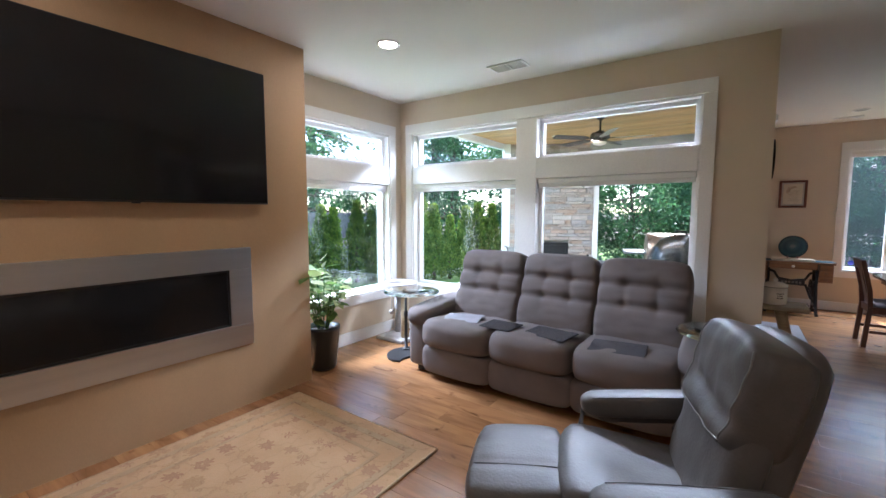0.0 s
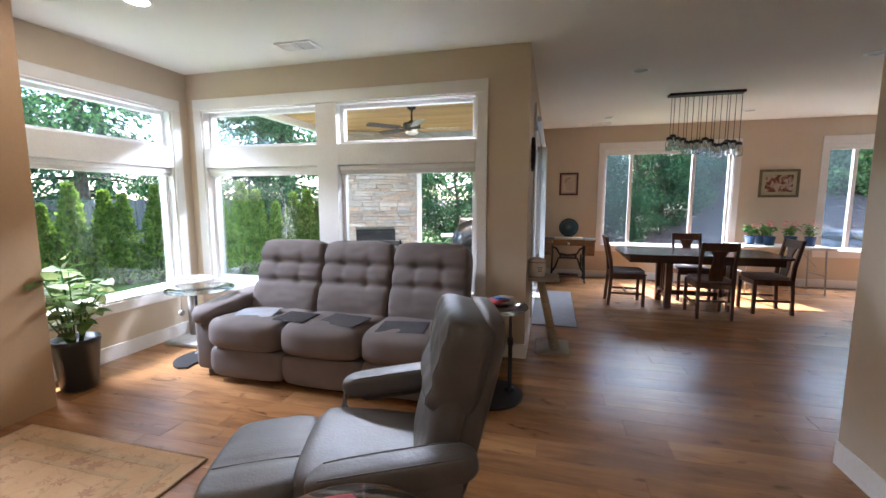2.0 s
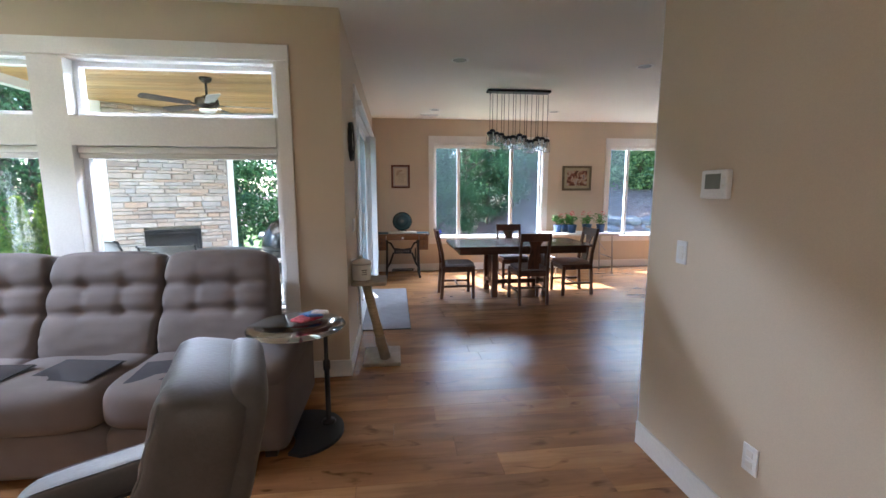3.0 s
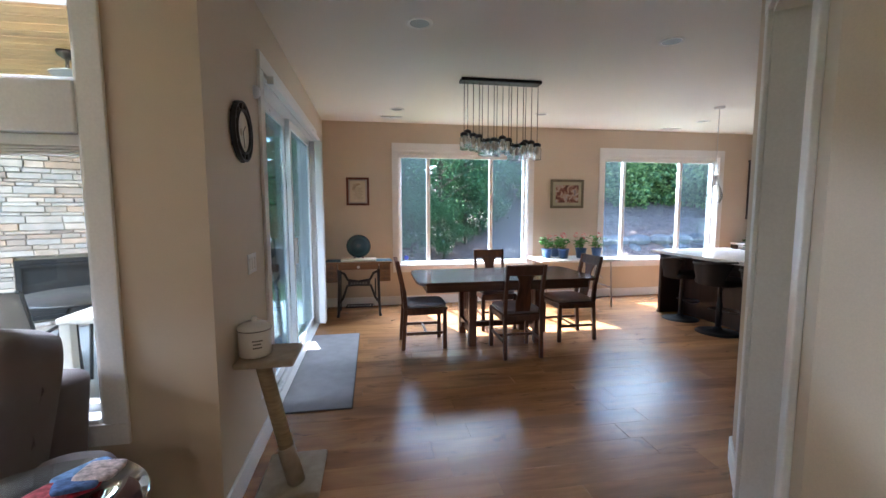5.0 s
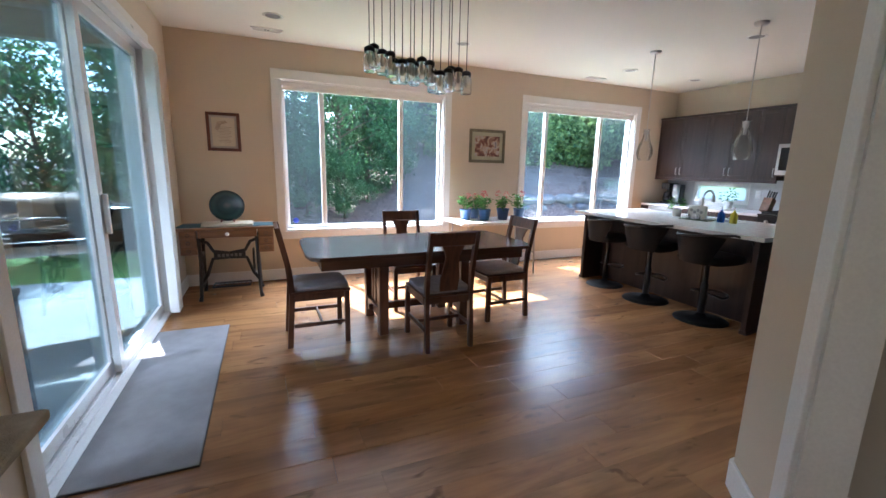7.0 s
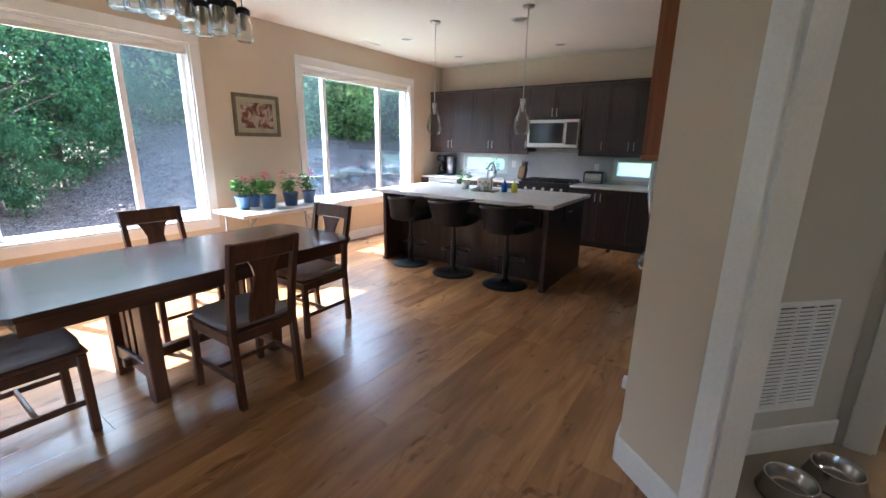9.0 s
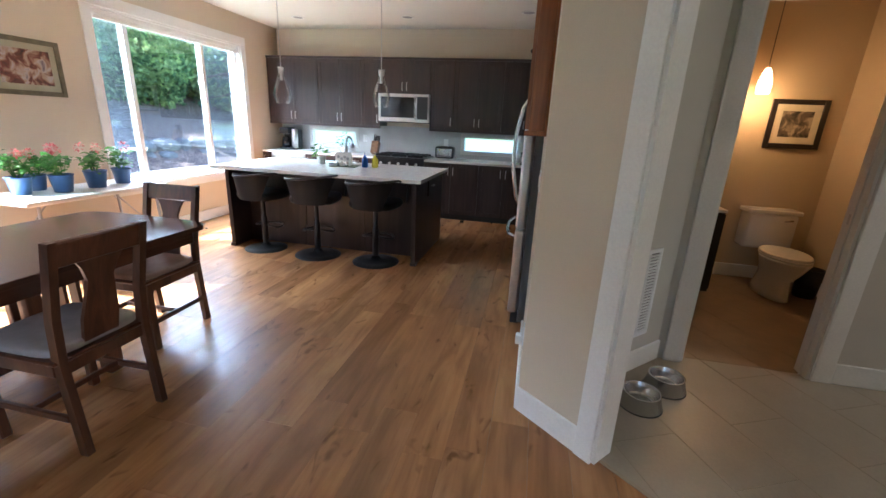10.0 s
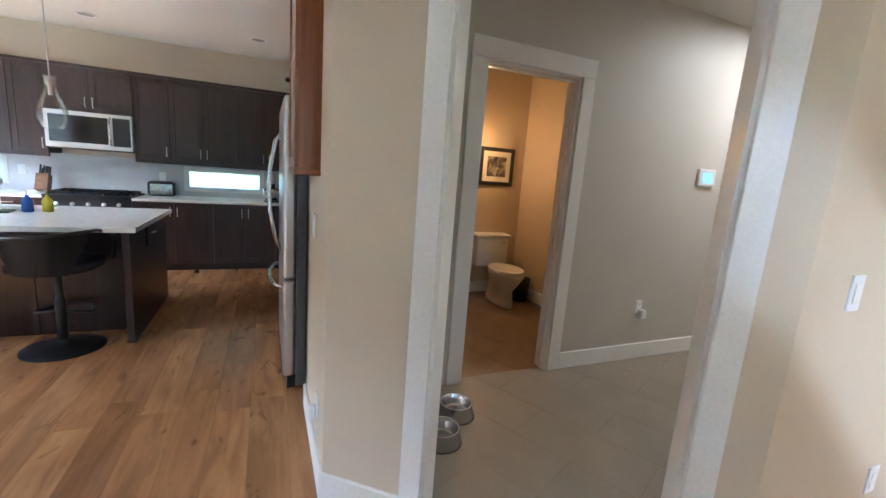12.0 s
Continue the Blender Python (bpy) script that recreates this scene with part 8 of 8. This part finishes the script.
# small wooden wall cabinet beside the fridge
AMBER = wooden("amber_cherry", (0.20, 0.055, 0.015), (0.36, 0.12, 0.035), 0.32, "z")
wc = thing("curio_cabinet", pose(3.50, B.y, 1.38, 0, 0, 180), "amber wooden wall curio cabinet with glass door", "cabinet")
boxpart("back", (-0.44, 0.0, -0.012, 0, 0.02, 1.0), AMBER, wc)
for x in (-0.44, -0.02):
    boxpart("side", (x, x + 0.02, -0.09, -0.012, 0.02, 1.0), AMBER, wc, 0.003)
boxpart("bottom", (-0.455, 0.015, -0.11, 0, 0, 0.025), AMBER, wc, 0.004)
boxpart("cornice", (-0.46, 0.02, -0.115, 0, 1.0, 1.05), AMBER, wc, 0.008)
bm = bmesh.new()
frame_ring(bm, -0.435, -0.005, 0.03, 0.995, 0.045, -0.108, -0.09)
box(bm, -0.39, -0.05, -0.106, -0.092, 0.50, 0.52)
door = part("door", bm, AMBER, wc)
for z0, z1 in ((0.075, 0.50), (0.52, 0.95)):
    boxpart("pane", (-0.39, -0.05, -0.102, -0.098, z0, z1), grained("curtained_pane_%d" % int(z0 * 10), (0.55, 0.45, 0.36), 0.2), door)
bm = bmesh.new()
bmesh.ops.create_uvsphere(bm, u_segments=12, v_segments=8, radius=0.012, matrix=pose(-0.41, -0.118, 0.45))
part("knob", bm, BRONZE, door)
wall_plate(pose(3.66, B.y, 1.14, 0, 0, 180), "white light switch beside the fridge", "switch", "switch")
wall_plate(pose(3.42, B.y, 0.33, 0, 0, 180), "white power outlet beside the fridge", "outlet", "outlet")
nl = thing("night_light", pose(3.42, B.y - 0.0, 0.30, 0, 0, 180), "small white plug-in night light", "night light")
boxpart("body", (-0.02, 0.02, -0.045, -0.0095, -0.03, 0.03), VINYL, nl, 0.008)

# ---------------------------------------------------------------- hall and bathroom
m_ang = along((3.2, 3.87), (3.99, 3.08))
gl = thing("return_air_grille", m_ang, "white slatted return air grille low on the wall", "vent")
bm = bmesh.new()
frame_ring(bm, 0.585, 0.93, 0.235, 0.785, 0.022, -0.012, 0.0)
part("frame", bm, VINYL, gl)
# dark sheet painted as the shaded duct behind the slats
boxpart("backing", (0.607, 0.908, -0.003, 0.0, 0.257, 0.763), grained("grille_shade", (0.10, 0.10, 0.10), 0.8), gl)
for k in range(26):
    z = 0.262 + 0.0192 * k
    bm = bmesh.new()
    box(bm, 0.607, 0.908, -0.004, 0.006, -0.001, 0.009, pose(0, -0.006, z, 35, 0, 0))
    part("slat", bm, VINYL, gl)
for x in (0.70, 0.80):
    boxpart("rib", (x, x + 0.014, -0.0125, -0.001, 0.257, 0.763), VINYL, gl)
b0 = None
for x, y in ((3.435, 3.295), (3.64, 3.115)):
    if b0 is None:
        b0 = thing("pet_bowl", pose(x, y, 0), "stainless steel pet bowl on the tile floor", "bowl", "pet bowls")
        bm = bmesh.new()
        lathe(bm, [(0.105, 0.004), (0.112, 0.0), (0.115, 0.006), (0.094, 0.078), (0.097, 0.083), (0.096, 0.086), (0.090, 0.086), (0.088, 0.083), (0.080, 0.030), (0.076, 0.020), (0.066, 0.016), (0.002, 0.014)], 40, None, False)
        part("bowl", bm, grained("bowl_steel", (0.62, 0.62, 0.63), 0.2, 1.0, spread=0.05), b0)
        bm = bmesh.new()
        lathe(bm, [(0.108, 0.0), (0.1165, 0.0), (0.1165, 0.006), (0.113, 0.008)], 36, None, False)
        part("rubber_ring", bm, BLACK, b0)
    else:
        copy_thing(b0, pose(x, y, 0))
al = thing("alarm_panel", pose(XD, 0.785, 1.555, 0, 0, -90), "white alarm panel with a lit blue display", "panel")
boxpart("case", (-0.10, 0.10, -0.025, 0, -0.07, 0.07), VINYL, al, 0.008)
boxpart("display", (-0.065, 0.065, -0.0265, -0.023, -0.042, 0.045), glowing("blue_display", (0.16, 0.30, 0.42), 0.12), al, 0.002)
wall_plate(pose(XD, 1.31, 0.46, 0, 0, -90), "white power outlet in the hall", "outlet", "outlet")
fr2 = thing("air_freshener", pose(XD, 1.29, 0.41, 0, 0, -90), "white plug-in air freshener", "air freshener")
boxpart("body", (-0.03, 0.03, -0.055, -0.0095, -0.045, 0.03), VINYL, fr2, 0.012)

PORCELAIN = grained("porcelain", (0.70, 0.66, 0.58), 0.12, spread=0.02)
tl = thing("toilet", pose(6.03, 1.665, 0, 0, 0, 180), "cream porcelain two-piece toilet", "toilet")
bm = bmesh.new()
rbox(bm, 0.0, 0.19, -0.22, 0.22, 0.37, 0.72, 0.03, 3)
part("tank", bm, PORCELAIN, tl, "", None, True)
bm = bmesh.new()
rbox(bm, -0.005, 0.205, -0.235, 0.235, 0.72, 0.76, 0.012, 2)
part("tank_lid", bm, PORCELAIN, tl)
bm = bmesh.new()
tube(bm, [(0.19, 0.16, 0.67), (0.205, 0.16, 0.67), (0.21, 0.09, 0.66)], 0.008, 8)
part("flush_lever", bm, CHROME, tl)


def oval(bm, levels, m=None, seg=30):
    rings = []
    for cx, rx, ry, z in levels:
        rings.append([bm.verts.new((cx + rx * math.cos(2 * math.pi * k / seg), ry * math.sin(2 * math.pi * k / seg), z)) for k in range(seg)])
    for r0, r1 in zip(rings, rings[1:]):
        for k in range(seg):
            f = bm.faces.new((r0[k], r0[(k + 1) % seg], r1[(k + 1) % seg], r1[k]))
            f.smooth = True
    bm.faces.new(rings[0][::-1])
    bm.faces.new(rings[-1])


bm = bmesh.new()
oval(bm, [(0.42, 0.26, 0.12, 0.0), (0.42, 0.25, 0.11, 0.05), (0.44, 0.21, 0.10, 0.18), (0.50, 0.23, 0.15, 0.28), (0.53, 0.25, 0.185, 0.37), (0.53, 0.25, 0.185, 0.39)])
part("bowl", bm, PORCELAIN, tl)
bm = bmesh.new()
oval(bm, [(0.52, 0.25, 0.185, 0.392), (0.52, 0.26, 0.192, 0.40), (0.52, 0.258, 0.19, 0.412)])
part("seat", bm, PORCELAIN, tl)
bm = bmesh.new()
oval(bm, [(0.515, 0.255, 0.188, 0.414), (0.515, 0.258, 0.19, 0.424), (0.515, 0.24, 0.175, 0.436)])
part("seat_cover", bm, PORCELAIN, tl)
wb = thing("waste_bin", pose(5.62, 1.36, 0), "small dark mesh waste bin beside the toilet", "waste bin")
bm = bmesh.new()
lathe(bm, [(0.002, 0.003), (0.085, 0.003), (0.088, 0.0), (0.105, 0.27), (0.101, 0.27), (0.083, 0.008), (0.002, 0.008)], 30, None, False)
part("body", bm, BLACKIRON, wb)
bm = bmesh.new()
tube(bm, [(0.104 * math.cos(math.pi * k / 15), 0.104 * math.sin(math.pi * k / 15), 0.272) for k in range(31)], 0.005, 6, False)
part("rim", bm, BLACKIRON, wb)
vn = thing("bathroom_vanity", pose(5.20, 2.36, 0), "dark bathroom vanity with a pale top", "vanity")
boxpart("body", (0.0, 0.82, 0.0, 0.70, 0.08, 0.80), BLACKIRON, vn, 0.005)
boxpart("toe_kick", (0.04, 0.82, 0.05, 0.70, 0.0, 0.08), BLACK, vn)
boxpart("top", (-0.01, 0.84, -0.01, 0.71, 0.80, 0.825), QUARTZ, vn, 0.004)
for k in range(2):
    d = boxpart("door", (0.02 + 0.40 * k, 0.40 + 0.40 * k, -0.016, 0.0, 0.10, 0.78), BLACKIRON, vn, 0.003)
    boxpart("handle", (0.37 + 0.06 * k, 0.38 + 0.06 * k, -0.035, -0.016, 0.5, 0.6), STEEL, d, 0.002)
bp = picture(pose(6.05, 1.606, 1.559, 0, 0, -90), 0.47, 0.446, "dark framed photograph with a cream mat in the bathroom", grained("black_frame", (0.018, 0.013, 0.011), 0.4), grained("cream_mat", (0.60, 0.52, 0.38), 0.8), blotches("dark_photo", [(0.35, (0.02, 0.015, 0.012)), (0.5, (0.12, 0.09, 0.06)), (0.62, (0.35, 0.28, 0.2))], 12), 0.045, 0.06)
SHADEGLOW = glowing("amber_shade", (1.0, 0.50, 0.16), 0.8)
bp2 = thing("bathroom_pendant", pose(5.86, 2.03, H), "small glowing amber striped glass pendant", "pendant")
bm = bmesh.new()
tube(bm, [(0, 0, 0), (0, 0, -0.74)], 0.004, 6)
part("cord", bm, BLACK, bp2)
bm = bmesh.new()
lathe(bm, [(0.018, -0.74), (0.035, -0.77), (0.055, -0.85), (0.06, -0.90), (0.056, -0.95), (0.05, -0.96)], 24, None, False)
sh = part("shade", bm, SHADEGLOW, bp2, "glowing amber glass shade")
for k in range(6):
    z = -0.78 - 0.028 * k
    r = 0.040 + 0.0045 * k if k < 5 else 0.0605
    bm = bmesh.new()
    pts = [(r * 1.01 * math.cos(2 * math.pi * j / 20), r * 1.01 * math.sin(2 * math.pi * j / 20), z + 0.004 * math.sin(2 * math.pi * j / 20)) for j in range(21)]
    tube(bm, pts, 0.0035, 5, False)
    part("stripe", bm, grained("brown_stripe_%d" % k, (0.25, 0.10, 0.03), 0.4), sh)
bl = new("bathroom_bulb", bpy.data.lights.new("bathroom_bulb", "POINT"))
bl.data.energy, bl.data.color, bl.data.shadow_soft_size = 1.05, (1.0, 0.60, 0.26), 0.05
bl.location = (5.80, 2.03, H - 1.02)

# mudroom bench with coats
mb = thing("mudroom_bench", pose(0, 0, 0), "white mudroom locker bench with cubbies", "bench")
boxpart("back_panel", (3.9, 5.28, -1.19, -1.15, 0.05, 1.95), TRIM, mb)
boxpart("top_rail", (3.9, 5.28, -1.15, -1.12, 1.82, 1.95), TRIM, mb, 0.004)
boxpart("seat", (3.9, 5.28, -1.15, -0.70, 0.44, 0.48), TRIM, mb, 0.005)
boxpart("bottom", (3.9, 5.28, -1.15, -0.72, 0.05, 0.09), TRIM, mb)
for x in (3.9, 4.42, 4.95, 5.24):
    boxpart("divider", (x, x + 0.03, -1.15, -0.72, 0.09, 0.44), TRIM, mb)
for k in range(6):
    bm = bmesh.new()
    tube(bm, [(4.05 + 0.22 * k, -1.12, 1.70), (4.05 + 0.22 * k, -1.07, 1.70), (4.05 + 0.22 * k, -1.06, 1.74)], 0.007, 6)
    part("hook", bm, BRONZE, mb)
for x, col in ((4.49, (0.018, 0.02, 0.026)), (4.71, (0.03, 0.045, 0.05))):
    co = thing("hanging_coat", pose(x, -1.0, 1.72), "dark coat hanging from a hook", "coat", "hanging coats")
    bm = bmesh.new()
    rows = []
    for j in range(10):
        t = j / 9
        ring = []
        for k in range(24):
            a = 2 * math.pi * k / 24
            r = (0.05 + 0.17 * min(1, t * 1.8) ** 0.7) * (1 + 0.12 * math.sin(5 * a + 3 * t))
            ring.append(bm.verts.new((r * math.cos(a), 0.5 * r * math.sin(a), -0.02 - 0.95 * t)))
        rows.append(ring)
    for r0, r1 in zip(rows, rows[1:]):
        for k in range(24):
            f = bm.faces.new((r0[k], r0[(k + 1) % 24], r1[(k + 1) % 24], r1[k]))
            f.smooth = True
    bm.faces.new(rows[0])
    bm.faces.new(rows[-1])
    part("body", bm, grained("coat_cloth_%d" % int(x * 100), col, 0.85), co)

# ---------------------------------------------------------------- floors, plank by plank and tile by tile
def clip_poly(poly, n, d):
    """The part of a polygon where n . p <= d."""
    res = []
    for i, p in enumerate(poly):
        q = poly[(i + 1) % len(poly)]
        a, b = n[0] * p[0] + n[1] * p[1] - d, n[0] * q[0] + n[1] * q[1] - d
        if a <= 0:
            res.append(p)
        if a * b < 0:
            t = a / (a - b)
            res.append((p[0] + t * (q[0] - p[0]), p[1] + t * (q[1] - p[1])))
    return res


def prism(poly, z0, z1, ease=0.0008):
    """Vertices and faces of a thin plate with eased top edges."""
    n = len(poly)
    cx, cy = sum(p[0] for p in poly) / n, sum(p[1] for p in poly) / n
    vs = [(x, y, z0) for x, y in poly] + [(x, y, z1 - ease) for x, y in poly]
    top = []
    for x, y in poly:
        l = math.hypot(cx - x, cy - y) or 1
        top.append((x + (cx - x) / l * ease * 1.4, y + (cy - y) / l * ease * 1.4, z1))
    vs += top
    fs = []
    for lv in (0, n):
        for i in range(n):
            j = (i + 1) % n
            fs.append((lv + i, lv + j, lv + n + j, lv + n + i))
    fs.append(tuple(2 * n + i for i in range(n)))
    return vs, fs


floor_ob = bpy.data.objects["floor"]
rnd = random.Random(42)
PW, PL = 0.185, 1.28
dn = (DIAG.y, -DIAG.x)          # towards the hall
dd0 = dn[0] * A.x + dn[1] * A.y
near, rest = [], []
y = -3.7
while y < YD + 0.1:
    x = XL - 0.1 - rnd.uniform(0, PL)
    while x < XK + 0.1:
        a, b = max(x, XL - 0.1) + 0.0007, min(x + PL, XK + 0.1) - 0.0007
        x += PL
        if b - a < 0.05:
            continue
        lo, hi = y + 0.0006, y + PW - 0.0006
        cy = y + PW / 2
        if cy > YL + 0.05:
            if b < XS - 0.15:
                continue
            a = max(a, XS - 0.15)
        if b - a < 0.03:
            continue
        poly = [(a, lo), (b, lo), (b, hi), (a, hi)]
        if cy < A.y:
            if a > XR + 0.1:
                continue
            poly = [(a, lo), (min(b, XR + 0.1), lo), (min(b, XR + 0.1), hi), (a, hi)]
        elif cy < B.y - 0.05:
            poly = clip_poly(poly, dn, dd0 + 0.035)
        if len(poly) < 3:
            continue
        cx = sum(p[0] for p in poly) / len(poly)
        (near if -0.8 < cx < 5.2 and 1.6 < cy < 7.4 and len(near) < 300 else rest).append(poly)
    y += PW
shared = {}
for poly in near:
    cx, cy = poly[0]
    key = tuple((round(px - cx, 3), round(py - cy, 3)) for px, py in poly)
    if key not in shared:
        me = bpy.data.meshes.new("plank")
        vs, fs = prism(list(key), -0.008, 0.0)
        me.from_pydata(vs, [], fs)
        me.materials.append(PLANK)
        shared[key] = me
    ob = new("plank", shared[key])
    ob.parent = floor_ob
    ob.location = (cx, cy, 0)
vs, fs = [], []
for poly in rest:
    v, f = prism(poly, -0.008, 0.0)
    o = len(vs)
    vs += v
    fs += [tuple(i + o for i in q) for q in f]
me = bpy.data.meshes.new("far_planks")
me.from_pydata(vs, [], fs)
me.materials.append(PLANK)
ob = new("far_planks", me)
ob.parent = floor_ob
ob["kind"] = "stuff"

# hall tiles
BATHTILE = grained("bath_floor_tile", (0.21, 0.145, 0.09), 0.4, spread=0.2, scale=5, fine=60, relief=0.1, depth=0.001)
bm = bmesh.new()
box(bm, 2.2, 6.1, -1.3, 3.95, -0.012, -0.0014)
ht = tagged(part("floor_hall", bm, GROUT), "beige porcelain tile hall floor", "floor", "", "structure")
TW, TLEN, TA = 0.345, 0.69, math.radians(25)
ca, sa = math.cos(TA), math.sin(TA)
for i in range(-14, 16):
    for j in range(-8, 12):
        u0, v0 = j * TLEN + (i % 2) * TLEN / 2, i * TW
        q = []
        for u, v in ((u0 + 0.002, v0 + 0.002), (u0 + TLEN - 0.002, v0 + 0.002), (u0 + TLEN - 0.002, v0 + TW - 0.002), (u0 + 0.002, v0 + TW - 0.002)):
            q.append((3.53 + ca * u - sa * v, 2.55 + sa * u + ca * v))
        for lo, hi, mat in ((XR + 0.1, XD + 0.058, TILE), (XD + 0.062, 6.06, BATHTILE)):
            c = q
            for n, d in (((-1, 0), -lo), ((1, 0), hi), ((0, -1), 1.25), ((0, 1), 3.93), ((-dn[0], -dn[1]), -(dd0 + 0.055))):
                c = clip_poly(c, n, d) if len(c) > 2 else c
            if len(c) < 3:
                continue
            me = bpy.data.meshes.new("tile")
            v, f = prism(c, -0.0095, 0.0)
            me.from_pydata(v, [], f)
            me.materials.append(mat)
            t = new("tile", me)
            t.parent = ht
bm = bmesh.new()
rbox(bm, 0.218, 1.072, -0.052, -0.034, -0.006, 0.003, 0.001, 1)
tagged(part("trim_threshold", bm, grained("threshold_metal", (0.30, 0.24, 0.17), 0.4, 0.3), None, "", m_diag), "thin threshold strip between planks and tiles", "threshold", "", "structure")
